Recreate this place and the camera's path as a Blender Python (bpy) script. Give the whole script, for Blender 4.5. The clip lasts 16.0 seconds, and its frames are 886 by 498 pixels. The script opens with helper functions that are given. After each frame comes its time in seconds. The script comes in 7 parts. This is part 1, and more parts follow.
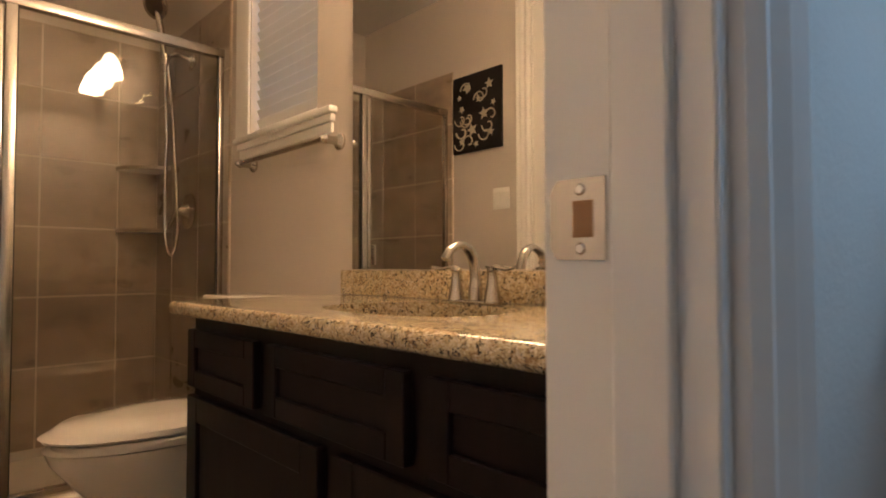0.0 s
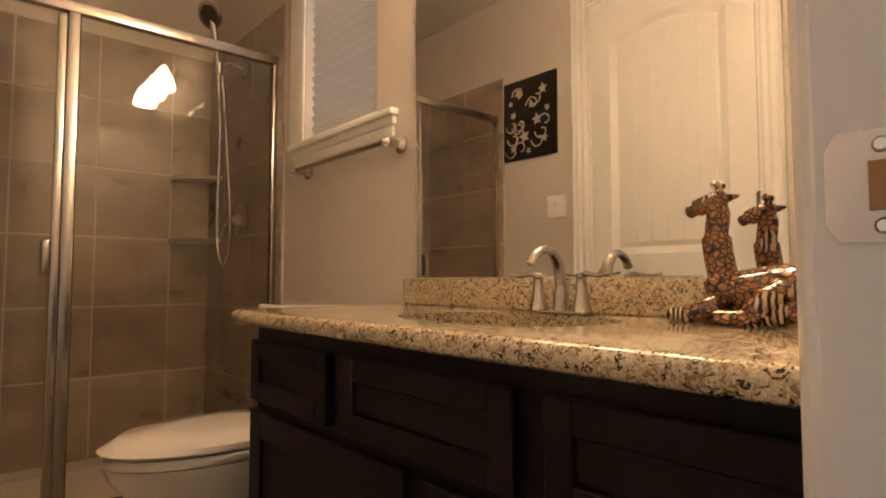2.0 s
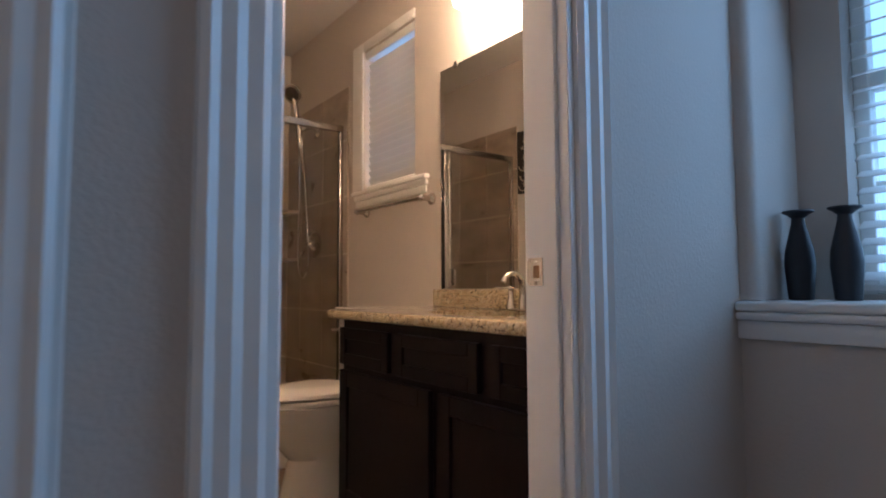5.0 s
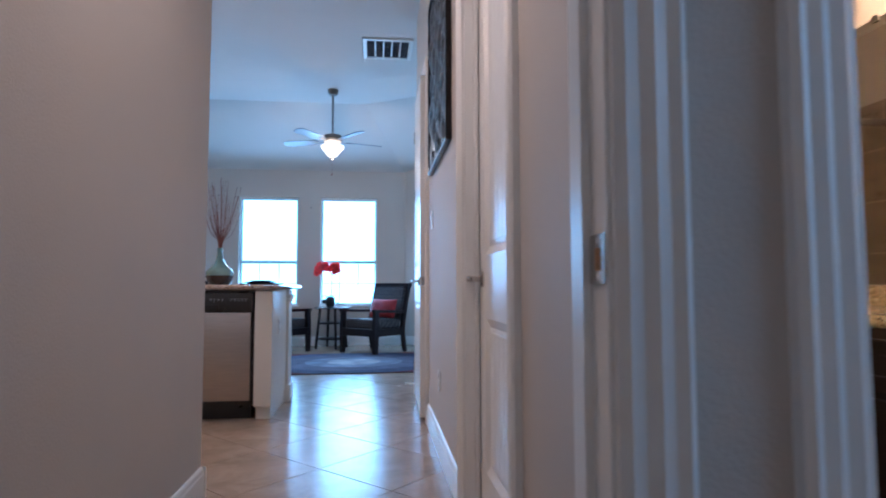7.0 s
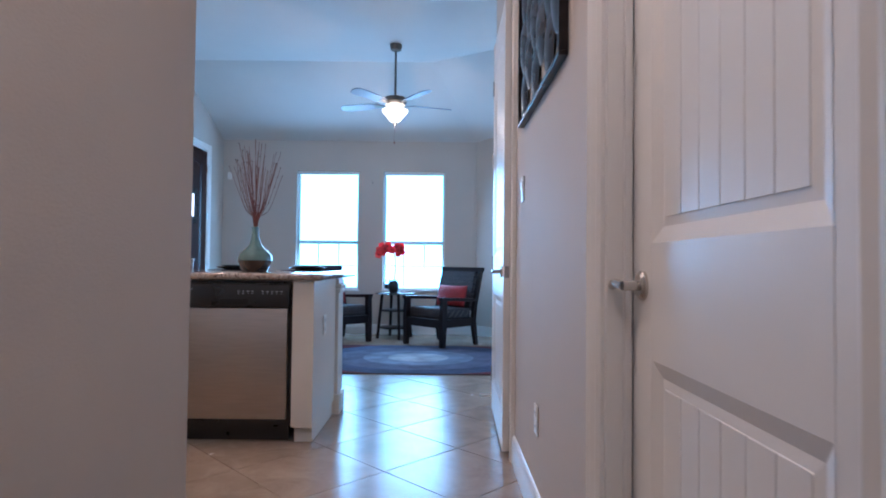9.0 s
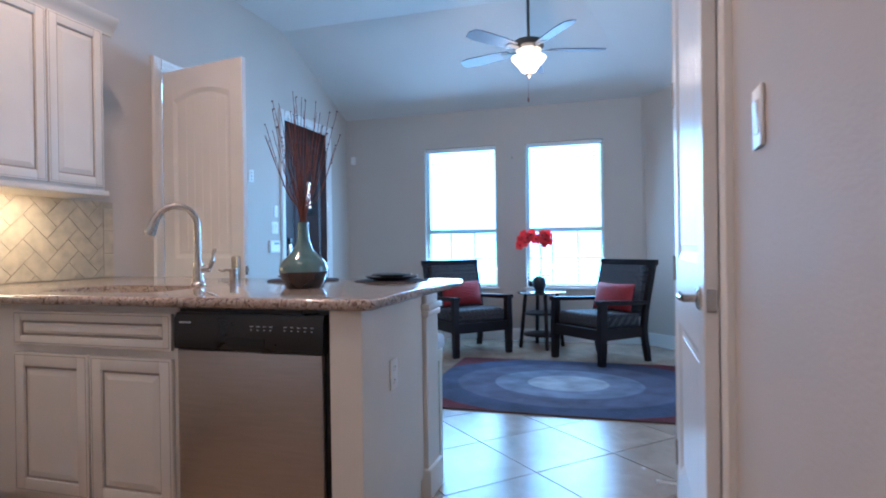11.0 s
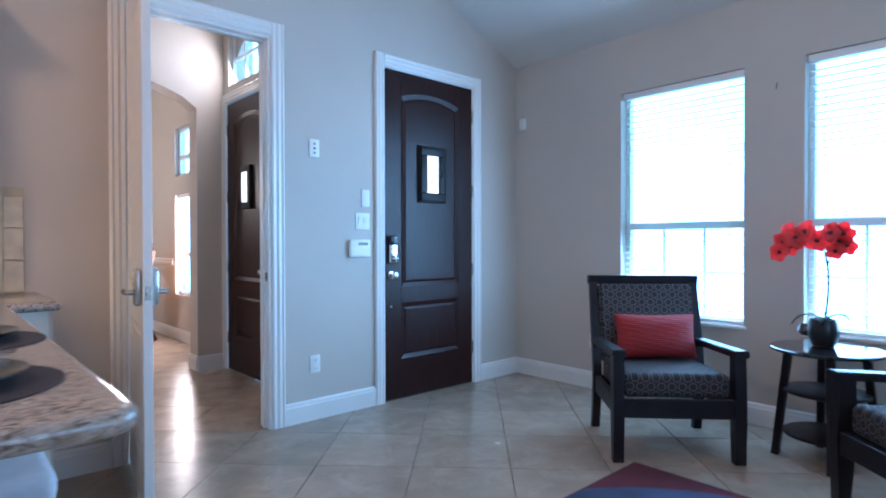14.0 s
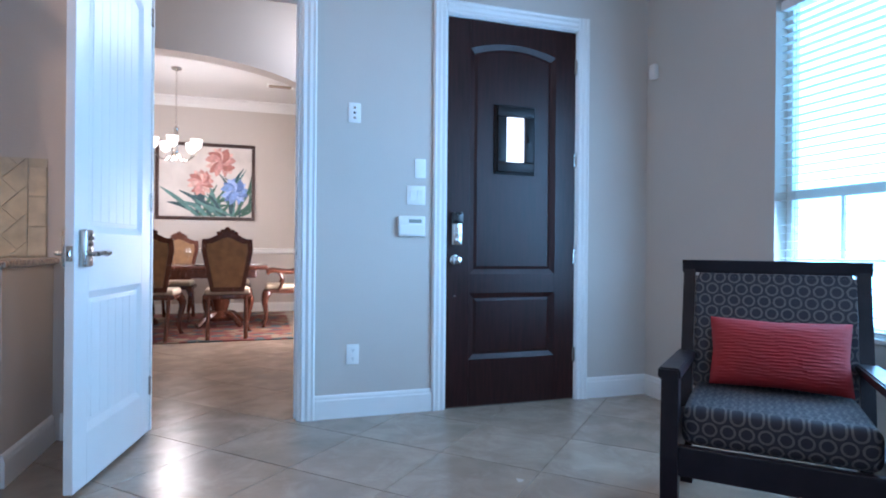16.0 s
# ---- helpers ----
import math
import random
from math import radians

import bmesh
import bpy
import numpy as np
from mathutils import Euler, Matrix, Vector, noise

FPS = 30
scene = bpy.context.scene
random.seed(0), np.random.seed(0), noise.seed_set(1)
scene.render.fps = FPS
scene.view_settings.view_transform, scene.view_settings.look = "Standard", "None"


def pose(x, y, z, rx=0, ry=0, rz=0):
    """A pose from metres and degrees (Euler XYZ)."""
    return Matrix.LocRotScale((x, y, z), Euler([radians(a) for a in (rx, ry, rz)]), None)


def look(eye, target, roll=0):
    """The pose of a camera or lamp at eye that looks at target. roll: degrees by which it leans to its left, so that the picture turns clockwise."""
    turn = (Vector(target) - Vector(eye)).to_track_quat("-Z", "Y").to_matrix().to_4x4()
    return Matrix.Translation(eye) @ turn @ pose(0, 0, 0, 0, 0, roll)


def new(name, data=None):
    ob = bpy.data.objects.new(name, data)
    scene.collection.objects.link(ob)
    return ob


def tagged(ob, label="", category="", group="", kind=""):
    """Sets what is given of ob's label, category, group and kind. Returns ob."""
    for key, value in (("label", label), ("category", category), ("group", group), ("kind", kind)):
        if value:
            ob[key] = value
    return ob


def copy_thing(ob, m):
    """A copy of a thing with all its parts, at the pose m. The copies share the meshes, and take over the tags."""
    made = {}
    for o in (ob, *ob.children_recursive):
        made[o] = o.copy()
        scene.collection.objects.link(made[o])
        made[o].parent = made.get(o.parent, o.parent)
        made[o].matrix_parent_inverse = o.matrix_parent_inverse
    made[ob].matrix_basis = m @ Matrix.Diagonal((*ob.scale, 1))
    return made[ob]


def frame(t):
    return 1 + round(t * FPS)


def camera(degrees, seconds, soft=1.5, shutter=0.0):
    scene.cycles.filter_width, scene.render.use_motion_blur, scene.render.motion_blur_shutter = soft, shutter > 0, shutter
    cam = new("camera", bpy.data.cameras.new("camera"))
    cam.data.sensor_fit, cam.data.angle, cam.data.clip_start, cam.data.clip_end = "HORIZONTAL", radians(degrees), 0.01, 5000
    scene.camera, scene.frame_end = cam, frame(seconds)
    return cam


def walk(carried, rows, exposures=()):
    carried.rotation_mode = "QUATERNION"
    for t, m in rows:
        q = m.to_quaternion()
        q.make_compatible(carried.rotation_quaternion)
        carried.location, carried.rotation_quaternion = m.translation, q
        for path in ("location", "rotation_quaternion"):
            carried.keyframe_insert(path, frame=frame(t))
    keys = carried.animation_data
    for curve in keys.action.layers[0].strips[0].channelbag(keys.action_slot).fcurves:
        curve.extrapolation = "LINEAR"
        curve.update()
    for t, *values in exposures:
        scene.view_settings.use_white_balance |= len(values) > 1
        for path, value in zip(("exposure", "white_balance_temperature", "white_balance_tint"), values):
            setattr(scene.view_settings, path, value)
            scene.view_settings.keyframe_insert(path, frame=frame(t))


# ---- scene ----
cam = camera(75.8, 16.0, soft=1.9, shutter=0.4)
PATH = [
    (0, (0.624, 0.886, 0.941), (-0.805, 2.283, 1.004), -0.1),
    (0.5, (0.545, 0.897, 0.939), (-0.888, 2.29, 1.024), 0.0),
    (1, (0.507, 0.883, 0.928), (-0.939, 2.261, 1.027), 0.1),
    (1.5, (0.494, 0.878, 0.926), (-0.978, 2.227, 1.032), 0.0),
    (2, (0.487, 0.878, 0.927), (-1.02, 2.188, 1.037), 0.0),
    (2.5, (0.508, 0.886, 0.927), (-1.021, 2.169, 1.045), -0.1),
    (3, (0.606, 0.882, 0.94), (-0.925, 2.163, 1.06), -0.2),
    (3.2, (0.646, 0.857, 0.942), (-0.88, 2.144, 1.066), -0.2),
    (5.4, (1.349, 0.284, 0.947), (-0.303, 1.404, 1.084), -0.3),
    (5.5, (1.379, 0.251, 0.95), (-0.321, 1.296, 1.088), -0.1),
    (6, (1.388, 0.15, 0.958), (-0.476, 0.864, 1.092), -0.2),
    (6.5, (1.307, 0.1, 0.95), (-0.642, 0.528, 1.082), -0.1),
    (7, (1.118, 0.095, 0.938), (-0.865, 0.328, 1.063), -0.1),
    (7.5, (0.918, 0.075, 0.937), (-1.077, 0.163, 1.04), 0.1),
    (8, (0.662, 0.043, 0.965), (-1.337, 0.073, 1.038), 0.2),
    (8.2, (0.56, 0.034, 0.973), (-1.439, 0.064, 1.04), 0.3),
    (10.3, (-0.751, 0.178, 1.079), (-2.729, -0.118, 1.073), -0.2),
    (10.5, (-0.917, 0.166, 1.093), (-2.879, -0.222, 1.082), -0.8),
    (11, (-1.279, 0.171, 1.111), (-3.197, -0.393, 1.103), -0.8),
    (11.5, (-1.664, 0.2, 1.162), (-3.52, -0.545, 1.148), -0.4),
    (12, (-2.077, 0.217, 1.159), (-3.863, -0.683, 1.15), -0.5),
    (12.5, (-2.534, 0.233, 1.173), (-4.245, -0.803, 1.16), -0.4),
    (13, (-3.009, 0.176, 1.164), (-4.623, -1.005, 1.148), -0.5),
    (13.5, (-3.49, 0.16, 1.144), (-5.013, -1.137, 1.135), -0.4),
    (14, (-3.998, 0.312, 1.175), (-5.342, -1.169, 1.152), -0.1),
    (14.5, (-4.391, 0.274, 1.133), (-5.612, -1.31, 1.118), -0.0),
    (15, (-4.797, 0.286, 1.094), (-5.808, -1.439, 1.088), 0.1),
    (15.5, (-5.153, 0.277, 1.040), (-5.925, -1.566, 1.039), 0.1),
    (16, (-5.396, 0.316, 1.000), (-5.998, -1.591, 0.999), 0.5),
]
walk(cam, [(t, look(eye, target, roll)) for t, eye, target, roll in PATH],
     [(0.0, 0.0, 5700, 12), (2.5, 0.0, 5650, 12), (3.2, 0.0, 5450, 13), (5.3, -0.05, 5080, 17), (10.3, -0.05, 5220, 20), (16.0, 0.06, 5450, 23)])

# ---- light of the place ----
world = bpy.data.worlds.new("world")
scene.world = world
world.use_nodes = True
sky = world.node_tree.nodes.new("ShaderNodeTexSky")
sky.sky_type, sky.sun_disc, sky.sun_elevation, sky.sun_rotation = "NISHITA", False, radians(50), radians(120)
world.node_tree.nodes["Background"].inputs[1].default_value = 0.12
world.node_tree.links.new(sky.outputs[0], world.node_tree.nodes["Background"].inputs[0])


def area_lamp(name, m, sx, sy, watts, colour):
    d = bpy.data.lights.new(name, "AREA")
    d.shape, d.size, d.size_y, d.energy, d.color = "RECTANGLE", sx, sy, watts, colour
    ob = new(name, d)
    ob.matrix_world = m
    return ob


def point_lamp(name, at, watts, colour, radius=0.04):
    d = bpy.data.lights.new(name, "POINT")
    d.energy, d.color, d.shadow_soft_size = watts, colour, radius
    ob = new(name, d)
    ob.location = at
    return ob


DAY = (0.50, 0.76, 1.0)
WARM = (1.0, 0.62, 0.30)
# sky light through the two living room windows
for wy in (-1.565, -0.31):
    area_lamp("window_light", look((-7.93, wy, 1.45), (-5.0, wy, 1.0)), 0.86, 1.6, 45, (0.38, 0.715, 1.0))
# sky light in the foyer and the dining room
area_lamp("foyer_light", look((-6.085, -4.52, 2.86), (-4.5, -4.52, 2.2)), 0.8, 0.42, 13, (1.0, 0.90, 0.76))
area_lamp("dining_light", look((-6.262, -6.565, 1.16), (-4.0, -6.7, 1.2)), 0.88, 1.15, 105, (1.0, 0.84, 0.67))
# window of the room at the start; unseen fill lamp in the living room
area_lamp("den_light", look((1.2, 2.05, 1.6), (1.1, 0.0, 0.9)), 1.0, 1.3, 7, DAY)
area_lamp("living_side_fill", look((-5.3, 2.15, 1.5), (-5.3, 0.0, 1.0)), 1.8, 1.5, 14, DAY)
# unseen ceiling lamps: kitchen pair inferred from lit cabinets, hall pair added as fill
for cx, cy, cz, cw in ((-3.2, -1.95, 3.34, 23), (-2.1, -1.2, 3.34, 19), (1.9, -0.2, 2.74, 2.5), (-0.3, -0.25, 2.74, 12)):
    area_lamp("unseen_ceiling_light", look((cx, cy, cz), (cx, cy - 0.001, 0)), 0.16, 0.16, cw, (1.0, 0.64, 0.38) if cx < -3 else (1.0, 0.75, 0.56))

# ---- mesh helpers ----


def box(bm, x0, x1, y0, y1, z0, z1, bev=0.0, seg=2):
    vs = [bm.verts.new((x, y, z)) for x in (x0, x1) for y in (y0, y1) for z in (z0, z1)]
    fs = [bm.faces.new([vs[i] for i in q]) for q in ((0, 1, 3, 2), (4, 6, 7, 5), (0, 4, 5, 1), (2, 3, 7, 6), (0, 2, 6, 4), (1, 5, 7, 3))]
    if bev:
        es = list({e for f in fs for e in f.edges})
        bmesh.ops.bevel(bm, geom=es, offset=bev, segments=seg, profile=0.5, affect="EDGES")
    return bm


def prism(bm, poly, axis, a, b):
    """A polygon of (u, v) pushed along an axis from a to b."""
    def put(u, v, w):
        return {"x": (w, u, v), "y": (u, w, v), "z": (u, v, w)}[axis]
    lo = [bm.verts.new(put(u, v, a)) for u, v in poly]
    hi = [bm.verts.new(put(u, v, b)) for u, v in poly]
    bm.faces.new(lo[::-1])
    bm.faces.new(hi)
    n = len(poly)
    for i in range(n):
        bm.faces.new((lo[i], lo[(i + 1) % n], hi[(i + 1) % n], hi[i]))
    bmesh.ops.recalc_face_normals(bm, faces=bm.faces)
    return bm


def lathe(bm, profile, seg=24, at=(0, 0, 0), axis="z", cap=True):
    """Rings of (radius, height) turned about an axis."""
    rings = []
    for r, h in profile:
        ring = []
        for i in range(seg):
            a = 2 * math.pi * i / seg
            u, v = r * math.cos(a), r * math.sin(a)
            p = {"z": (u, v, h), "y": (u, h, v), "x": (h, u, v)}[axis]
            ring.append(bm.verts.new(Vector(p) + Vector(at)))
        rings.append(ring)
    for a, b in zip(rings, rings[1:]):
        for i in range(seg):
            bm.faces.new((a[i], a[(i + 1) % seg], b[(i + 1) % seg], b[i]))
    if cap:
        bm.faces.new(rings[0][::-1])
        bm.faces.new(rings[-1])
    bmesh.ops.recalc_face_normals(bm, faces=bm.faces)
    return bm


def tube(bm, pts, r, seg=8, cap=True, flat=1.0):
    pts = [Vector(p) for p in pts]
    rs = r if isinstance(r, (list, tuple)) else [r] * len(pts)
    rings, up = [], None
    for i, p in enumerate(pts):
        d = (pts[min(i + 1, len(pts) - 1)] - pts[max(i - 1, 0)]).normalized()
        if up is None:
            up = d.orthogonal().normalized()
        up = (up - d * up.dot(d)).normalized()
        side = d.cross(up)
        rings.append([bm.verts.new(p + rs[i] * (math.cos(a) * up + flat * math.sin(a) * side)) for a in [2 * math.pi * k / seg for k in range(seg)]])
    for a, b in zip(rings, rings[1:]):
        for i in range(seg):
            bm.faces.new((a[i], a[(i + 1) % seg], b[(i + 1) % seg], b[i]))
    if cap:
        bm.faces.new(rings[0][::-1])
        bm.faces.new(rings[-1])
    bmesh.ops.recalc_face_normals(bm, faces=bm.faces)
    return bm


def arc(cx, cz, r, a0, a1, n):
    return [(cx + r * math.cos(radians(a0 + (a1 - a0) * i / n)), cz + r * math.sin(radians(a0 + (a1 - a0) * i / n))) for i in range(n + 1)]


def curve(pts, n=8):
    """A smooth line through the points."""
    p = [Vector(q) for q in pts]
    p = [2 * p[0] - p[1]] + p + [2 * p[-1] - p[-2]]
    out = []
    for i in range(1, len(p) - 2):
        for k in range(n):
            t = k / n
            out.append(0.5 * (2 * p[i] + (p[i + 1] - p[i - 1]) * t + (2 * p[i - 1] - 5 * p[i] + 4 * p[i + 1] - p[i + 2]) * t * t + (3 * p[i] - p[i - 1] - 3 * p[i + 1] + p[i + 2]) * t ** 3))
    return out + [p[-2]]


def nb():
    return bmesh.new()


def mesh_of(name, bm, material, smooth=True):
    me = bpy.data.meshes.new(name)
    bm.to_mesh(me)
    bm.free()
    me.materials.append(material)
    if smooth:
        me.shade_smooth()
        me.set_sharp_from_angle(angle=radians(35))
    return me


def part(name, bm, material, parent=None, label="", smooth=True):
    ob = new(name, mesh_of(name, bm, material, smooth))
    ob.parent = parent
    if label:
        tagged(ob, label)
    return ob


def struct(name, bm, material, label, category, smooth=False):
    return tagged(part(name, bm, material, None, "", smooth), label, category, kind="structure")


def thing(name, label, category, m=None, group=""):
    ob = new(name)
    ob.empty_display_size = 0.1
    if m is not None:
        ob.matrix_basis = m
    return tagged(ob, label, category, group)


# ---- materials ----


def mat(name, col, rough=0.5, metal=0.0, var=0.1, scale=6.0, bump=0.0, bscale=90.0, coat=0.0, spec=0.5, rvar=0.08, stretch=None, emit=0.0):
    m = bpy.data.materials.new(name)
    m.use_nodes = True
    t = m.node_tree
    b = t.nodes["Principled BSDF"]
    b.inputs["Metallic"].default_value = metal
    b.inputs["Coat Weight"].default_value = coat
    b.inputs["Coat Roughness"].default_value = 0.05
    b.inputs["Specular IOR Level"].default_value = spec
    geo = t.nodes.new("ShaderNodeNewGeometry")
    pos = geo.outputs["Position"]
    if stretch:
        sc = t.nodes.new("ShaderNodeVectorMath")
        sc.operation = "MULTIPLY"
        sc.inputs[1].default_value = stretch
        t.links.new(pos, sc.inputs[0])
        pos = sc.outputs[0]
    n1 = t.nodes.new("ShaderNodeTexNoise")
    n1.inputs["Scale"].default_value, n1.inputs["Detail"].default_value = scale, 8
    t.links.new(pos, n1.inputs["Vector"])
    ramp = t.nodes.new("ShaderNodeValToRGB")
    ramp.color_ramp.elements[0].position, ramp.color_ramp.elements[1].position = 0.3, 0.7
    ramp.color_ramp.elements[0].color = (*[c * (1 - var) for c in col], 1)
    ramp.color_ramp.elements[1].color = (*[min(1, c * (1 + var)) for c in col], 1)
    t.links.new(n1.outputs[0], ramp.inputs[0])
    t.links.new(ramp.outputs[0], b.inputs["Base Color"])
    mr = t.nodes.new("ShaderNodeMapRange")
    mr.inputs[3].default_value, mr.inputs[4].default_value = max(0.02, rough - rvar), min(1, rough + rvar)
    t.links.new(n1.outputs[0], mr.inputs[0])
    t.links.new(mr.outputs[0], b.inputs["Roughness"])
    if bump:
        n2 = t.nodes.new("ShaderNodeTexNoise")
        n2.inputs["Scale"].default_value, n2.inputs["Detail"].default_value = bscale, 4
        t.links.new(pos, n2.inputs["Vector"])
        bp = t.nodes.new("ShaderNodeBump")
        bp.inputs["Strength"].default_value, bp.inputs["Distance"].default_value = bump, 0.004
        t.links.new(n2.outputs[0], bp.inputs["Height"])
        t.links.new(bp.outputs[0], b.inputs["Normal"])
    if emit:
        b.inputs["Emission Color"].default_value = (*col, 1)
        b.inputs["Emission Strength"].default_value = emit
    return m


def glow(name, col, strength):
    m = bpy.data.materials.new(name)
    m.use_nodes = True
    t = m.node_tree
    e = t.nodes.new("ShaderNodeEmission")
    e.inputs[0].default_value, e.inputs[1].default_value = (*col, 1), strength
    t.links.new(e.outputs[0], t.nodes["Material Output"].inputs[0])
    return m


def glass_mat(name, tint=(1, 1, 1), rough=0.0):
    """Thin pane: mostly clear, with a Fresnel gloss."""
    m = bpy.data.materials.new(name)
    m.use_nodes = True
    t = m.node_tree
    mix, tr, gl, fr, pw, ml = (t.nodes.new("ShaderNode" + k) for k in ("MixShader", "BsdfTransparent", "BsdfGlossy", "LayerWeight", "Math", "Math"))
    tr.inputs[0].default_value = (*tint, 1)
    gl.inputs["Roughness"].default_value = rough
    pw.operation, pw.inputs[1].default_value = "POWER", 5.0
    ml.operation, ml.inputs[1].default_value, ml.inputs[2].default_value = "MULTIPLY_ADD", 0.9, 0.045
    t.links.new(fr.outputs["Facing"], pw.inputs[0])
    t.links.new(pw.outputs[0], ml.inputs[0])
    t.links.new(ml.outputs[0], mix.inputs[0])
    t.links.new(tr.outputs[0], mix.inputs[1])
    t.links.new(gl.outputs[0], mix.inputs[2])
    t.links.new(mix.outputs[0], t.nodes["Material Output"].inputs[0])
    return m


def granite(name, cols, scale, rough=0.12):
    """Polished granite: blotches of several minerals with dark flecks."""
    m = mat(name, cols[0], rough, 0, 0.15, 3.0, 0, coat=0.3, rvar=0.03)
    t = m.node_tree
    b = t.nodes["Principled BSDF"]
    geo = t.nodes["Geometry"] if "Geometry" in t.nodes else t.nodes.new("ShaderNodeNewGeometry")
    warp = t.nodes.new("ShaderNodeTexNoise")
    warp.inputs["Scale"].default_value, warp.inputs["Detail"].default_value = scale * 0.35, 6
    add = t.nodes.new("ShaderNodeVectorMath")
    add.operation = "MULTIPLY_ADD"
    add.inputs[1].default_value = (0.06,) * 3
    t.links.new(geo.outputs["Position"], warp.inputs["Vector"])
    t.links.new(warp.outputs["Color"], add.inputs[0])
    t.links.new(geo.outputs["Position"], add.inputs[2])
    vo = t.nodes.new("ShaderNodeTexVoronoi")
    vo.inputs["Scale"].default_value = scale
    t.links.new(add.outputs[0], vo.inputs["Vector"])
    sep = t.nodes.new("ShaderNodeSeparateColor")
    t.links.new(vo.outputs["Color"], sep.inputs[0])
    ramp = t.nodes.new("ShaderNodeValToRGB")
    ramp.color_ramp.interpolation = "CONSTANT"
    stops = cols
    els = ramp.color_ramp.elements
    els[0].position, els[0].color = 0, (*stops[0], 1)
    els[1].position, els[1].color = 0.3, (*stops[1], 1)
    for k, c in enumerate(stops[2:]):
        e = els.new((0.52, 0.7, 0.86)[k])
        e.color = (*c, 1)
    t.links.new(sep.outputs[0], ramp.inputs[0])
    n3 = t.nodes.new("ShaderNodeTexNoise")
    n3.inputs["Scale"].default_value, n3.inputs["Detail"].default_value = scale * 1.6, 5
    t.links.new(geo.outputs["Position"], n3.inputs["Vector"])
    mx = t.nodes.new("ShaderNodeMix")
    mx.data_type, mx.blend_type = "RGBA", "OVERLAY"
    mx.inputs[0].default_value = 0.75
    t.links.new(ramp.outputs[0], mx.inputs[6])
    t.links.new(n3.outputs[0], mx.inputs[7])
    t.links.new(mx.outputs[2], b.inputs["Base Color"])
    return m


WALL = mat("wall_paint", (0.56, 0.51, 0.455), 0.75, 0, 0.03, 1.5, 0.25, 130)
CEIL = mat("ceiling_paint", (0.66, 0.64, 0.61), 0.85, 0, 0.03, 1.5, 0.2, 140)
TRIM = mat("white_trim_paint", (0.78, 0.77, 0.74), 0.35, 0, 0.02, 4, 0.03, 60)
TILE = mat("floor_tile", (0.33, 0.25, 0.185), 0.24, 0, 0.12, 5.0, 0.03, 40, rvar=0.07)
GROUT = mat("grout", (0.31, 0.24, 0.18), 0.9, 0, 0.15, 20, 0.2)
MAHOG = mat("mahogany", (0.024, 0.0065, 0.0055), 0.38, 0, 0.4, 9, 0.05, 30, stretch=(6, 6, 0.6), spec=0.28)
ESPRESSO = mat("espresso_wood", (0.009, 0.0045, 0.005), 0.5, 0, 0.3, 10, 0.04, 40, stretch=(5, 5, 0.7), spec=0.15)
NICKEL = mat("brushed_nickel", (0.55, 0.52, 0.48), 0.26, 1, 0.03, 30, rvar=0.02)
CHROME = mat("chrome", (0.75, 0.75, 0.75), 0.1, 1, 0.02, 30)
IRON = mat("dark_iron", (0.015, 0.014, 0.014), 0.45, 0.6, 0.2, 20)
BRONZE = mat("pewter", (0.16, 0.14, 0.12), 0.35, 0.9, 0.1, 20)
BLIND = mat("white_blind", (0.82, 0.82, 0.80), 0.5, 0, 0.02, 5)
BLIND_SUN = mat("sunlit_white_blind", (0.82, 0.82, 0.80), 0.5, 0, 0.02, 5)
bt = BLIND_SUN.node_tree
bmix, btr = bt.nodes.new("ShaderNodeMixShader"), bt.nodes.new("ShaderNodeBsdfTranslucent")
btr.inputs[0].default_value = (0.80, 0.80, 0.78, 1)
bmix.inputs[0].default_value = 0.4
bt.links.new(bt.nodes["Principled BSDF"].outputs[0], bmix.inputs[1])
bt.links.new(btr.outputs[0], bmix.inputs[2])
bt.links.new(bmix.outputs[0], bt.nodes["Material Output"].inputs[0])
PLASTIC = mat("white_plastic", (0.80, 0.79, 0.75), 0.35, 0, 0.01, 5)
DARKPL = mat("black_plastic", (0.012, 0.012, 0.013), 0.3, 0, 0.1, 10)
GLASS = glass_mat("window_glass")
SKYGLOW = glow("bright_outdoors", (0.25, 0.67, 1.0), 9.0)
MIRROR = mat("mirror_silver", (0.82, 0.83, 0.82), 0.005, 1, 0.0, 1, rvar=0.0)
MIRROR.node_tree.nodes["Principled BSDF"].inputs["Roughness"].default_value = 0.0
for lk in list(MIRROR.node_tree.links):
    if lk.to_socket.name == "Roughness":
        MIRROR.node_tree.links.remove(lk)

# ---- the plan ----
XW, YD, YR, XH, YM, YB = -7.953, -3.06, 0.455, 0.505, 1.925, 0.55
XB = 0.395     # bathroom face of the doorway wall
CH = 3.36      # high flat ceiling
EAVE = 2.74
T = 0.12


def wall(name, axis, at, thick, a0, a1, z1, openings, label, material=None):
    """A wall along an axis; its face lies at `at`, its body goes `thick` from it. openings: (from, to, bottom, top)."""
    bm = nb()
    lo, hi = sorted((at, at + thick))

    def slab(u0, u1, z0, z2):
        if u1 - u0 > 1e-4 and z2 - z0 > 1e-4:
            if axis == "x":
                box(bm, u0, u1, lo, hi, z0, z2)
            else:
                box(bm, lo, hi, u0, u1, z0, z2)
    cuts = sorted({a0, a1} | {u for o in openings for u in o[:2]})
    for u0, u1 in zip(cuts, cuts[1:]):
        z = 0
        for ob, ot in sorted(o[2:] for o in openings if o[0] <= u0 and o[1] >= u1):
            slab(u0, u1, z, ob)
            z = ot
        slab(u0, u1, z, z1)
    return struct(name, bm, material or WALL, label, "wall")


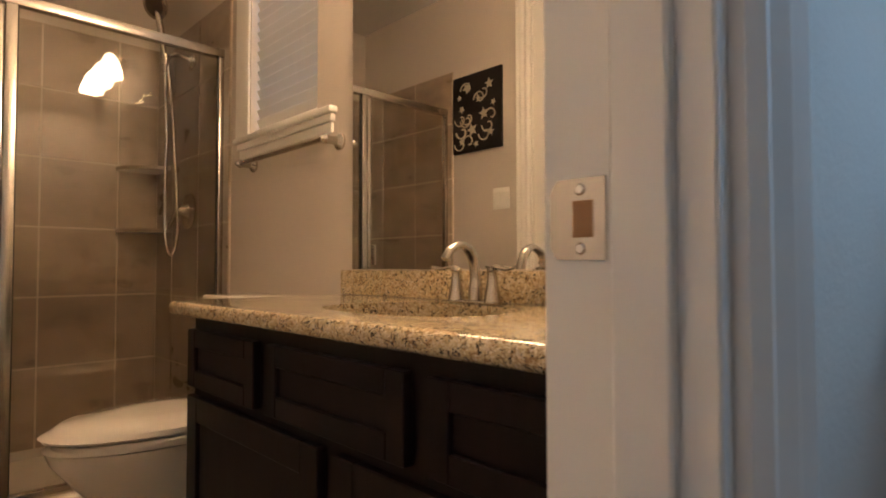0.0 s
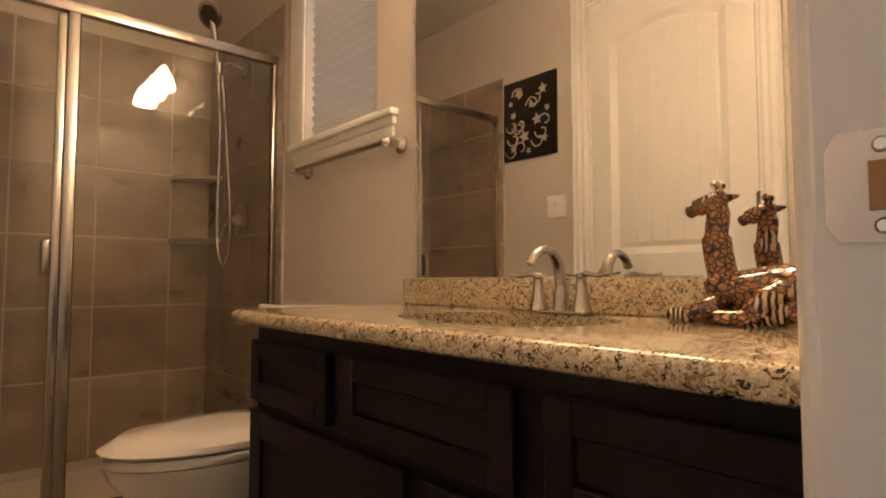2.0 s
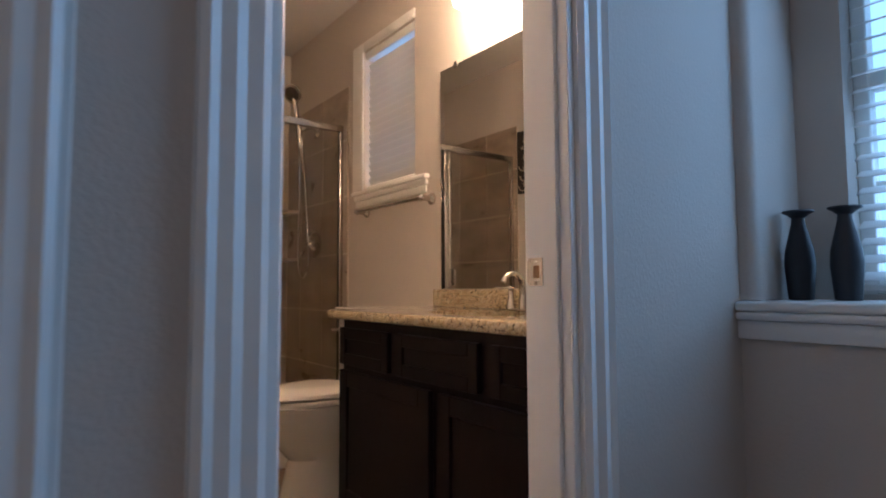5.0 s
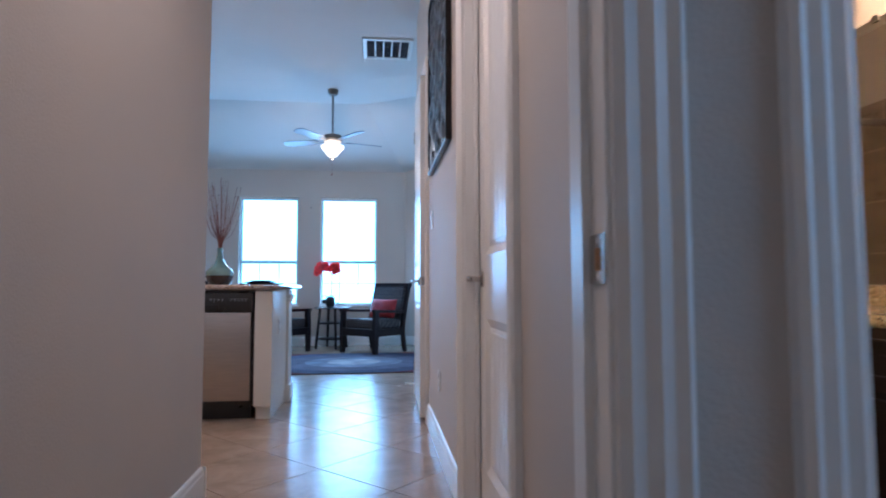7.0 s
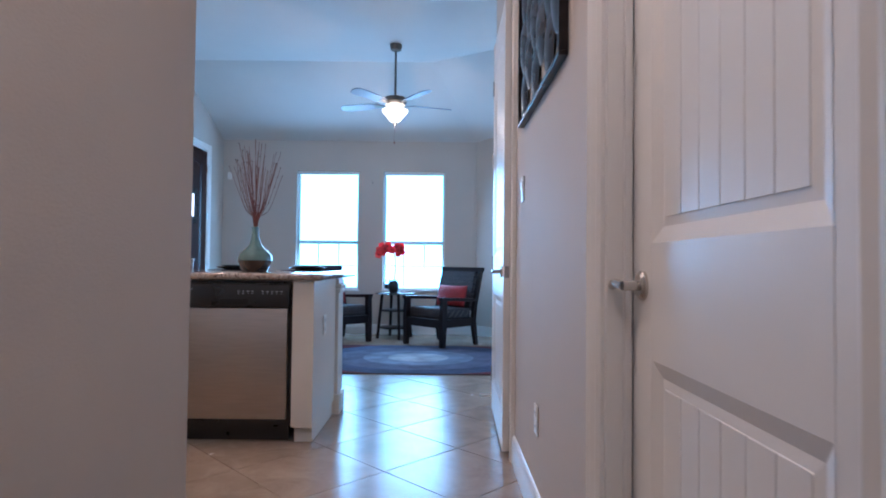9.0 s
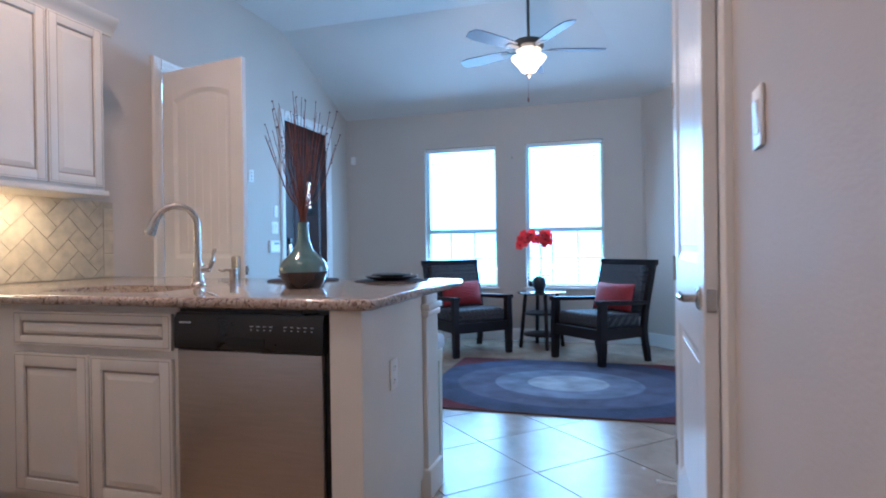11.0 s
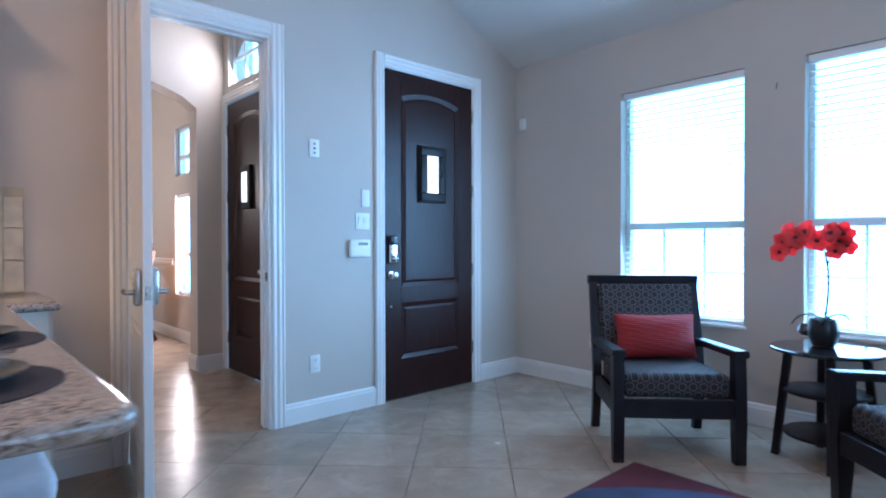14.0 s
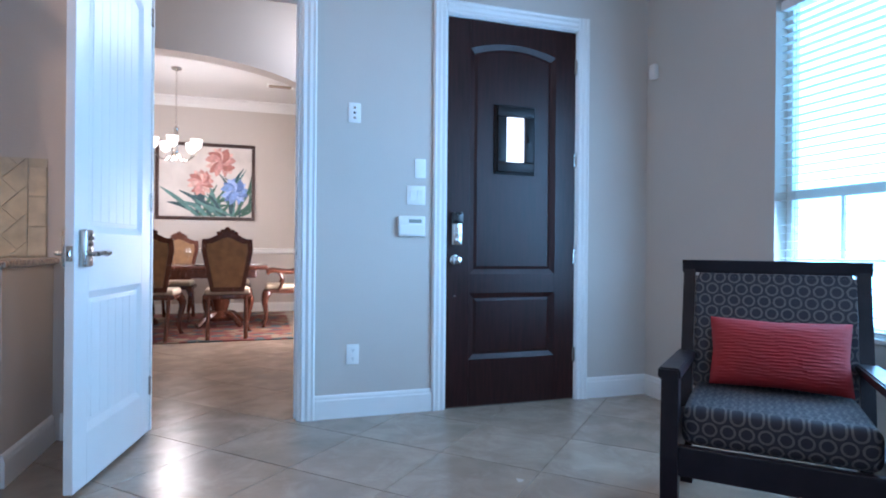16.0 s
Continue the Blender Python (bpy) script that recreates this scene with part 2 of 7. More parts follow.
W1, W2 = (-2.01, -1.12, 0.62, 2.31), (-0.775, 0.105, 0.62, 2.31)
wall("wall_west", "y", XW, -0.15, YD - T, 0.54, 3.6, [W1, W2], "greige painted wall with two tall windows")
wall("wall_south", "x", YD, -T, -8.1, -1.63, 3.6, [(-7.395, -6.475, 0, 2.465), (-5.60, -4.79, 0, 2.465)], "greige painted wall with dark entry door")
# chamfered corner and the unseen rest of the living room
bm = nb()
prism(bm, [(XW, 0.54), (-6.45, 2.04), (-6.53, 2.14), (XW - 0.15, 0.54)], "z", 0, 3.6)
struct("wall_chamfer", bm, WALL, "greige painted angled wall", "wall")
# opening is guessed, to hold the added side fill lamp
wall("wall_living_north", "x", 2.1, T, -6.55, -3.9, 3.6, [(-6.2, -4.4, 0.7, 2.2)], "greige painted wall")
wall("wall_closet_end", "y", -3.97, T, YR + T, 2.1, 3.6, [], "greige painted wall")
# hall wall shared with the bathroom
wall("wall_hall", "x", YR, YB - YR, -3.97, XB, 3.6, [(-1.17, -0.36, 0, 2.33), (-3.78, -2.86, 0, 2.465)], "greige painted hall wall")
wall("wall_closet_back", "x", 1.5, T, -3.85, -2.7, 3.6, [], "greige closet wall")
wall("wall_bath_door", "y", XH, XB - XH, YR - 0.02, 2.3, 3.6, [(0.655, 1.228, 0, 2.465)], "greige wall with bathroom doorway")
wall("wall_hall_left", "x", -0.67, -T, -1.56, 3.0, 3.6, [], "greige hall wall")
wall("wall_kitchen_east", "y", -1.56, T, YD, -0.79, 3.6, [], "greige kitchen wall")
wall("wall_den_east", "y", 3.0, T, -0.79, 2.3, 3.6, [], "greige den wall")
# niche with a deep ledge under the den window
wall("wall_den_north", "x", 1.83, 0.12, XH, 3.0, 0.877, [], "greige half wall below the ledge")
wall("wall_den_window", "x", 2.09, 0.14, XH, 3.0, 3.6, [(0.66, 1.75, 0.92, 2.3)], "greige wall with blind-covered window")
# bathroom
wall("wall_bath_north", "x", YM, 0.15, -2.75, XB, 3.6, [(-1.55, -1.05, 1.465, 2.25)], "beige bathroom wall with small window")
wall("wall_bath_west", "y", -2.62, -T, YB, YM, 3.6, [], "beige bathroom wall")
# foyer and dining
wall("wall_foyer_west", "y", -6.08, -T, -5.05, YD - T, 3.6, [(-4.98, -4.06, 0, 2.465), (-4.93, -4.11, 2.62, 3.1)], "beige foyer wall")
wall("wall_foyer_east", "y", -2.4, T, -5.2, YD - T, 3.6, [], "beige foyer wall")
wall("wall_dining_west", "y", -6.25, -T, -9.2, -5.2, 3.6, [(-7.03, -6.1, 0.55, 1.76), (-7.03, -6.1, 1.98, 2.56)], "cream dining room wall with tall windows")
wall("wall_dining_south", "x", -9.0, -T, -6.4, -2.4, 3.6, [], "cream dining room wall with chair rail")
wall("wall_dining_east", "y", -2.4, T, -9.1, -5.2, 3.6, [], "cream dining room wall")
# arched opening
bm = nb()
ar = [(-5.83, 2.40)] + [(-5.83 + 2.8 * i / 24, 2.40 + 0.29 * math.sqrt(max(0, 1 - (2 * i / 24 - 1) ** 2)) ** 1.3) for i in range(1, 24)] + [(-3.03, 2.40)]
prism(bm, [(-6.37, 0), (-5.83, 0)] + ar + [(-3.03, 0), (-2.28, 0), (-2.28, 3.6), (-6.37, 3.6)], "y", -5.25, -5.05)
struct("wall_arch", bm, WALL, "beige wall with a wide arched opening", "wall")

# ceilings
bm = nb()
off = (CH - EAVE) / 0.42
c8 = math.sqrt(0.5)
v = [bm.verts.new(p) for p in ((XW - 0.1, YD - 0.05, EAVE - 0.042), (XW - 0.1, 0.53 + 0.04, EAVE - 0.042), (-6.4, 2.14, EAVE),
                               (XW + off, YD - 0.05, CH), (XW + off, 0.54 - off * (math.sqrt(2) - 1), CH), (-6.45 + off * 0.4, 2.14 - off, CH + 0.0))]
bm.faces.new((v[0], v[1], v[4], v[3]))
q = bm.verts.new((-5.1, 2.14, CH))
bm.faces.new((v[1], v[2], q, v[4]))
struct("ceiling_slope", bm, CEIL, "painted vaulted ceiling slopes", "ceiling")
bm = nb()
a4 = 0.54 - off * (math.sqrt(2) - 1)
prism(bm, [(XW + off, YD - 0.05), (-1.56, YD - 0.05), (-1.56, 2.2), (-5.1, 2.2), (XW + off, a4)], "z", CH, CH + 0.1)
struct("ceiling", bm, CEIL, "flat painted ceiling", "ceiling")
bm = nb()
box(bm, -1.56, 3.1, -0.79, YR + 0.06, 2.76, 2.86)
box(bm, XH - 0.06, 3.1, YR + 0.06, 2.3, 2.76, 2.86)
struct("ceiling_hall", bm, CEIL, "flat painted hall ceiling", "ceiling")
bm = nb()
box(bm, -1.56, -1.44, -0.79, YR, 2.76, 3.5)
struct("hall_header", bm, WALL, "greige header where the hall meets the kitchen", "wall")
bm = nb()
box(bm, -2.7, XH - 0.06, YB - 0.06, 2.0, 2.58, 2.68)
struct("ceiling_bath", bm, CEIL, "flat painted bathroom ceiling", "ceiling")
bm = nb()
box(bm, -6.4, -2.3, -5.15, YD - T + 0.05, 3.36, 3.46)
box(bm, -6.4, -2.3, -9.1, -5.15, 3.24, 3.34)
struct("ceiling_dining", bm, CEIL, "flat white ceiling of foyer and dining room", "ceiling")

# ground slab under the tiles
bm = nb()
box(bm, -9.0, 4.0, -9.6, 3.0, -0.2, -0.006)
floor = struct("floor", bm, GROUT, "beige stone-look tiles laid diagonally", "floor")
bm = nb()
box(bm, -400, 400, -400, 400, -0.6, -0.5)
struct("ground", bm, mat("pale_ground", (0.35, 0.33, 0.27), 0.9, 0, 0.2, 0.5), "pale sunlit ground outside", "ground")

# ---- doors, casings, baseboards, windows ----
CAS = [(0, 0), (0.085, 0), (0.085, 0.018), (0.075, 0.026), (0.062, 0.020), (0.045, 0.024), (0.030, 0.016), (0.012, 0.020), (0, 0.012)]


def casing(name, axis, face, sign, a0, a1, top, sides="lrt", label="white painted door casing with moulded profile"):
    """Moulded casing round an opening a0..a1 on a wall face; sign: the way out of the wall."""
    root = tagged(new(name), label, "door casing", kind="structure")

    def leg(edge, out):
        bm = nb()
        pts = [(edge + out * u, face + sign * d) for u, d in CAS]
        if axis == "y":
            pts = [(q, p) for p, q in pts]
        prism(bm, pts, "z", 0, top + 0.085)
        return bm
    if "l" in sides:
        part("casing_leg", leg(a0, -1), TRIM, root, smooth=False)
    if "r" in sides:
        part("casing_leg", leg(a1, 1), TRIM, root, smooth=False)
    if "t" in sides:
        bm = nb()
        if axis == "x":
            prism(bm, [(face + sign * d, top + u) for u, d in CAS], "x", a0, a1)
        else:
            prism(bm, [(face + sign * d, top + u) for u, d in CAS], "y", a0, a1)
        part("casing_head", bm, TRIM, root, smooth=False)
    return root


def jamb(axis, c0, c1, a0, a1, top, thick=0.018, stop=None, sides="lr"):
    """Door lining between the faces c0 and c1 of a wall."""
    root = tagged(new("door_jamb"), "white painted door jamb lining", "door jamb", kind="structure")
    def piece(u0, u1, z0, z1, d0, d1, name):
        bm = nb()
        if axis == "x":
            box(bm, u0, u1, d0, d1, z0, z1, 0.002, 1)
        else:
            box(bm, d0, d1, u0, u1, z0, z1, 0.002, 1)
        part(name, bm, TRIM, root, smooth=False)
    lo, hi = sorted((c0, c1))
    lo, hi = lo - 0.003, hi + 0.003
    if "l" in sides:
        piece(a0, a0 + thick, 0, top - thick, lo, hi, "jamb_leg")
    if "r" in sides:
        piece(a1 - thick, a1, 0, top - thick, lo, hi, "jamb_leg")
    piece(a0, a1, top - thick, top, lo, hi, "jamb_head")
    if stop:
        s0, s1 = stop
        if "l" in sides:
            piece(a0 + thick, a0 + thick + 0.011, 0, top - thick - 0.011, s0, s1, "door_stop_strip")
        if "r" in sides:
            piece(a1 - thick - 0.011, a1 - thick, 0, top - thick - 0.011, s0, s1, "door_stop_strip")
        piece(a0 + thick, a1 - thick, top - thick - 0.011, top - thick, s0, s1, "door_stop_strip")
    return root


def baseboard(axis, face, sign, a0, a1):
    bm = nb()
    prof = [(0, 0), (0.016, 0), (0.016, 0.105), (0.012, 0.115), (0.012, 0.125), (0.006, 0.135), (0, 0.138)]
    pts = [(face + sign * d, z) for d, z in prof]
    prism(bm, pts, "x" if axis == "x" else "y", a0, a1)
    struct("baseboard", bm, TRIM, "white painted moulded baseboard", "baseboard")


def arch_pts(x0, x1, z, rise, n=14):
    return [(x0 + (x1 - x0) * i / n, z + rise * (1 - (2 * i / n - 1) ** 2)) for i in range(n + 1)]


def door_slab(root, w, h, material, planks=0, thick=0.04, lock=(0.80, 1.04), stile=0.115, top=0.16, bottom=0.22, rise=0.06):
    """Two-panel door with arched upper panel; x from 0 to w, centred on y. Parts hang on root."""
    t2 = thick / 2
    bm = nb()
    box(bm, 0, stile, -t2, t2, 0.008, h, 0.002, 1)
    part("door_stile", bm, material, root, smooth=False)
    bm = nb()
    box(bm, w - stile, w, -t2, t2, 0.008, h, 0.002, 1)
    part("door_stile", bm, material, root, smooth=False)
    bm = nb()
    box(bm, stile, w - stile, -t2, t2, 0.008, bottom)
    part("door_rail", bm, material, root, smooth=False)
    bm = nb()
    box(bm, stile, w - stile, -t2, t2, lock[0], lock[1])
    part("door_rail", bm, material, root, smooth=False)
    bm = nb()
    a = arch_pts(stile, w - stile, h - top - rise, rise)
    for (xa, za), (xb, zb) in zip(a, a[1:]):
        prism(bm, [(xa, za), (xb, zb), (xb, h), (xa, h)], "y", -t2, t2)
    bmesh.ops.remove_doubles(bm, verts=bm.verts, dist=1e-5)
    part("door_rail", bm, material, root, smooth=False)
    for k, (z0, z1, up) in enumerate(((bottom, lock[0], False), (lock[1], h - top - rise, True))):
        bm = nb()
        ti = t2 - 0.012
        r = rise if up else 0.0
        outer = [(stile, z0)] + [(w - stile, z0)] + arch_pts(stile, w - stile, z1, r)[::-1]
        m = 0.032
        inner = [(stile + m, z0 + m)] + [(w - stile - m, z0 + m)] + arch_pts(stile + m, w - stile - m, z1 - m, r)[::-1]
        m2 = 0.05
        inn2 = [(stile + m2, z0 + m2)] + [(w - stile - m2, z0 + m2)] + arch_pts(stile + m2, w - stile - m2, z1 - m2, r)[::-1]
        for s in (-1, 1):
            vo = [bm.verts.new((x, s * t2, z)) for x, z in outer]
            vi = [bm.verts.new((x, s * ti, z)) for x, z in inner]
            vj = [bm.verts.new((x, s * (t2 - (0.010 if planks else 0.004)), z)) for x, z in inn2]
            n = len(outer)
            for i in range(n):
                j = (i + 1) % n
                bm.faces.new((vo[i], vo[j], vi[j], vi[i]))
                bm.faces.new((vi[i], vi[j], vj[j], vj[i]))
            bm.faces.new(vj)
        bmesh.ops.recalc_face_normals(bm, faces=bm.faces)
        p = part("door_panel", bm, material, root, smooth=False)
        if planks:
            n, x0, x1 = planks, stile + m2, w - stile - m2
            for i in range(n):
                xa, xb = x0 + (x1 - x0) * i / n + 0.0012, x0 + (x1 - x0) * (i + 1) / n - 0.0012
                zt = z1 - m2 + r * (1 - (2 * ((xa + xb) / 2 - x0) / (x1 - x0) - 1) ** 2) - (0.004 if up else 0)
                bm = nb()
                box(bm, xa, xb, -(t2 - 0.0078), t2 - 0.0078, z0 + m2, zt, 0.0012, 1)
                part("plank", bm, material, p, smooth=False)


def lever(root, x, z, y, side, way, keypad=False):
    """A lever handle on a door face at y; side: +1 or -1 out of the face; way: which way the lever points."""
    bm = nb()
    if keypad:
        box(bm, x - 0.035, x + 0.035, min(y, y + side * 0.03), max(y, y + side * 0.03), z - 0.055, z + 0.10, 0.012, 3)
        part("keypad_lock", bm, NICKEL, root, "satin nickel keypad lock")
        for i in range(5):
            bm = nb()
            lathe(bm, [(0.007, 0), (0.007, side * 0.004)], 12, (x + 0.018 * math.sin(i * 1.257), y + side * 0.03, z + 0.055 + 0.022 * math.cos(i * 1.257)), "y")
            part("button", bm, CHROME, root)
    else:
        bm = nb()
        lathe(bm, [(0.032, 0), (0.032, side * 0.006), (0.024, side * 0.012)], 24, (x, y, z), "y")
        part("rosette", bm, NICKEL, root)
    bm = nb()
    y1 = y + side * (0.06 if keypad else 0.045)
    tube(bm, [(x, y, z), (x, y1, z)], 0.011, 12)
    tube(bm, curve([(x, y1, z), (x + way * 0.04, y1 + side * 0.004, z + 0.004), (x + way * 0.08, y1, z - 0.004), (x + way * 0.115, y1 - side * 0.002, z + 0.004)], 4), [0.010] * 8 + [0.007] * 5, 8)
    part("lever_handle", bm, NICKEL, root, "satin nickel lever handle")


def hinge(root, x, y, z):
    bm = nb()
    tube(bm, [(x, y, z - 0.05), (x, y, z + 0.05)], 0.007, 8)
    box(bm, x - 0.012, x + 0.012, y - 0.002, y + 0.002, z - 0.045, z + 0.045)
    part("hinge", bm, NICKEL, root)


def strike(root_label, m):
    """Strike plate with its hole and screws, facing +y locally."""
    st = thing("strike_plate", root_label, "strike plate", m)
    bm = nb()
    prism(bm, [(-0.016, -0.029), (0.024, -0.029), (0.03, -0.02), (0.03, 0.02), (0.024, 0.029), (-0.016, 0.029)], "y", 0, 0.002)
    part("plate", bm, NICKEL, st)
    bm = nb()
    box(bm, -0.006, 0.010, 0.002, 0.0028, -0.013, 0.013)
    part("latch_hole", bm, mat("bare_wood", (0.30, 0.17, 0.08), 0.8, 0, 0.2, 20), st, "bare wood latch hole")
    for z in (-0.021, 0.021):
        bm = nb()
        lathe(bm, [(0.0045, 0.002), (0.003, 0.0035)], 12, (0.004, 0, z), "y")
        part("screw", bm, CHROME, st)


# front door in the south wall
DH = 2.455
front = thing("entry_door", "dark mahogany arched two-panel entry door, closed", "door", pose(-7.385, YD - 0.022, 0.0))
door_slab(front, 0.90, DH - 0.005, MAHOG, 0, 0.044, (0.72, 0.84), 0.15, 0.13, 0.30, 0.05)
# speakeasy window in the upper panel
SX, SZ = 0.445, 1.705
for nm, mt, d, o, i in (("speakeasy_frame", IRON, 0.03, 0.128, 0.064),):
    for (x0, x1, z0, z1) in ((-o, o, 0.145, 0.21), (-o, o, -0.21, -0.145), (-o, -i, -0.145, 0.145), (i, o, -0.145, 0.145)):
        bm = nb()
        box(bm, SX + x0, SX + x1, 0.012, 0.022 + d, SZ + z0, SZ + z1, 0.006, 2)
        part(nm, bm, mt, front, "black iron peep window frame")
bm = nb()
box(bm, SX - 0.064, SX + 0.064, 0.014, 0.028, SZ - 0.145, SZ + 0.145)
part("peep_pane", bm, glow("door_pane_daylight", (0.85, 0.95, 1.0), 2.2), front, "bright frosted glass pane")
bm = nb()
tube(bm, [(SX - 0.085, 0.06, SZ - 0.02), (SX - 0.085, 0.06, SZ + 0.02)], 0.008, 8)
tube(bm, [(SX - 0.085, 0.05, SZ), (SX - 0.06, 0.065, SZ)], 0.006, 8)
part("peep_latch", bm, IRON, front)
for x0, x1, z0, z1 in ((-0.14, 0.14, 0.2105, 0.222), (-0.14, 0.14, -0.222, -0.2105), (-0.14, -0.1285, -0.2105, 0.2105), (0.1285, 0.14, -0.2105, 0.2105)):
    bm = nb()
    box(bm, SX + x0, SX + x1, 0.012, 0.034, SZ + z0, SZ + z1, 0.003, 1)
    part("outer_moulding", bm, IRON, front)
for z in (-0.12, 0.12):
    bm = nb()
    tube(bm, [(SX + 0.107, 0.045, SZ + z - 0.02), (SX + 0.107, 0.045, SZ + z + 0.02)], 0.007, 8)
    part("peep_hinge", bm, IRON, front)
bm = nb()
box(bm, 0.80, 0.872, 0.02, 0.052, 1.02, 1.225, 0.014, 3)
dl = part("deadbolt", bm, NICKEL, front, "satin nickel electronic deadbolt")
bm = nb()
box(bm, 0.799, 0.873, 0.03, 0.060, 1.155, 1.227, 0.010, 2)
part("battery_cover", bm, DARKPL, dl)
bm = nb()
lathe(bm, [(0.022, 0.052), (0.022, 0.062), (0.015, 0.066)], 20, (0.836, 0, 1.055), "y")
box(bm, 0.829, 0.843, 0.06, 0.08, 1.035, 1.075, 0.005, 2)
part("thumb_turn", bm, CHROME, dl)
bm = nb()
lathe(bm, [(0.033, 0.02), (0.033, 0.026), (0.014, 0.03), (0.012, 0.05), (0.026, 0.06), (0.029, 0.07), (0.024, 0.082), (0.008, 0.087)], 24, (0.845, 0, 0.93), "y")
part("door_knob", bm, NICKEL, front)
bm = nb()
lathe(bm, [(0.011, 0.02), (0.009, 0.026)], 14, (0.845, 0, 0.70), "y")
part("plug", bm, CHROME, front)
for z in (0.30, 0.95, 1.60, 2.22):
    hinge(front, 0.0, 0.026, z)
casing("door_casing_entry", "x", YD, 1, -7.395, -6.475, 2.465)
jamb("x", YD, YD - T, -7.395 - 0.001, -6.475 + 0.001, 2.466, 0.01)
bm = nb()
box(bm, -7.385, -6.485, YD - T, YD - 0.002, 0.0, 0.008)
struct("door_sill", bm, BRONZE, "dull metal threshold under the entry door", "threshold")

# doorway to the foyer, with its white door swung into the room
casing("door_casing_foyer", "x", YD, 1, -5.60, -4.79, 2.465)
casing("door_casing_foyer_back", "x", YD - T, -1, -5.60, -4.79, 2.465)
jamb("x", YD, YD - T, -5.60, -4.79, 2.465, 0.018, (YD - 0.08, YD - 0.05))
inner = thing("foyer_door", "white painted arched two-panel plank door, standing open", "door", pose(-4.805, YD + 0.025, 0.012, 0, 0, 80.5))
door_slab(inner, 0.80, 2.43, TRIM, 6, 0.036)
lever(inner, 0.735, 0.955, 0.018, 1, -1, True)
lever(inner, 0.735, 0.955, -0.018, -1, -1, True)
bm = nb()
box(bm, 0.8002, 0.8022, -0.012, 0.012, 0.925, 0.985)
part("latch_plate", bm, NICKEL, inner)
bm = nb()
box(bm, 0.802, 0.811, -0.007, 0.007, 0.945, 0.965, 0.002, 1)
part("latch_bolt", bm, CHROME, inner)
for z in (0.25, 1.22, 2.2):
    hinge(inner, -0.002, 0.02, z)
strike("small nickel strike plate on the foyer door jamb", pose(-5.582, YD - 0.03, 0.96, 0, 0, -90))

# door from the hall into the bathroom
bathd = thing("hall_door", "white painted arched plank door, closed", "door", pose(-1.154, 0.53, 0.01))
door_slab(bathd, 0.777, 2.304, TRIM, 6, 0.036)
lever(bathd, 0.065, 0.95, -0.018, -1, -1)
lever(bathd, 0.065, 0.95, 0.018, 1, 1)
for z in (0.25, 1.22, 2.2):
    hinge(bathd, 0.777, 0.02, z)
casing("door_casing_hall", "x", YR, -1, -1.17, -0.36, 2.33)
casing("door_casing_bath_inside", "x", YB, 1, -1.17, -0.36, 2.33)
jamb("x", YR, YB, -1.17, -0.36, 2.33, 0.014, (0.49, 0.508))

# bathroom's own door, swung in along the wall
ownd = thing("bathroom_door", "white painted arched plank door, swung fully open", "door", pose(XB - 0.02, 0.625, 0.012, 0, 0, 180))
door_slab(ownd, 0.535, 2.42, TRIM, 5, 0.036)
lever(ownd, 0.47, 0.95, -0.018, -1, -1)
for z in (0.25, 1.22, 2.2):
    hinge(ownd, -0.002, -0.02, z)

# closet door, a little ajar
clos = thing("closet_door", "white painted plank closet door, slightly ajar", "door", pose(-3.765, YR - 0.012, 0.012, 0, 0, -1.5))
door_slab(clos, 0.885, 2.43, TRIM, 6, 0.036)
lever(clos, 0.82, 0.95, -0.018, -1, -1)
bm = nb()
box(bm, 0.8852, 0.8872, -0.012, 0.012, 0.92, 0.98)
part("latch_plate", bm, NICKEL, clos)
for z in (0.25, 1.0, 1.7, 2.2):
    hinge(clos, 0.0, -0.02, z)
casing("door_casing_closet", "x", YR, -1, -3.78, -2.86, 2.465)
jamb("x", YR, YR + T, -3.78, -2.86, 2.465, 0.014)
spring = thing("door_stop", "small spring door stop on the baseboard", "door stop", pose(-3.9, YR - 0.016, 0.08))
bm = nb()
tube(bm, [(0, 0, 0), (0.0, -0.075, 0)], 0.006, 8)
lathe(bm, [(0.009, -0.088), (0.009, -0.072)], 10, (0, 0, 0), "y")
part("spring", bm, PLASTIC, spring)

# bathroom doorway and the cased hall opening
casing("door_casing_bath", "y", XH, 1, 0.655, 1.228, 2.465)
casing("door_casing_bath_back", "y", XB, -1, 0.655, 1.228, 2.465)
jamb("y", XH, XB, 0.655, 1.228, 2.465, 0.018, (XH - 0.057, XH - 0.02))
strike("nickel strike plate with bare wood latch hole on the bathroom jamb", pose(0.426, 1.21, 0.972, 0, 0, 180) @ Matrix.Diagonal((0.9, 1, 0.92, 1)))
bm = nb()
box(bm, XB - 0.003, XH + 0.003, 0.352, YR - 0.001, 0, 2.465, 0.002, 1)
jb = struct("jamb_hall", bm, TRIM, "white painted hall opening jamb", "door jamb")
bm = nb()
box(bm, XH - 0.085, XH - 0.045, 0.341, 0.352, 0, 2.465)
part("door_stop_strip", bm, TRIM, jb, smooth=False)
casing("door_casing_hall_opening", "y", XH, 1, -0.6, 0.358, 2.465, "r")
strike("nickel strike plate on the hall opening jamb", pose(0.487, 0.352, 0.967, 0, 0, 180))
bm = nb()
box(bm, XB, XH, -0.67, 0.352, 2.465, 2.78)
struct("hall_opening_header", bm, WALL, "greige header over the hall opening", "wall")

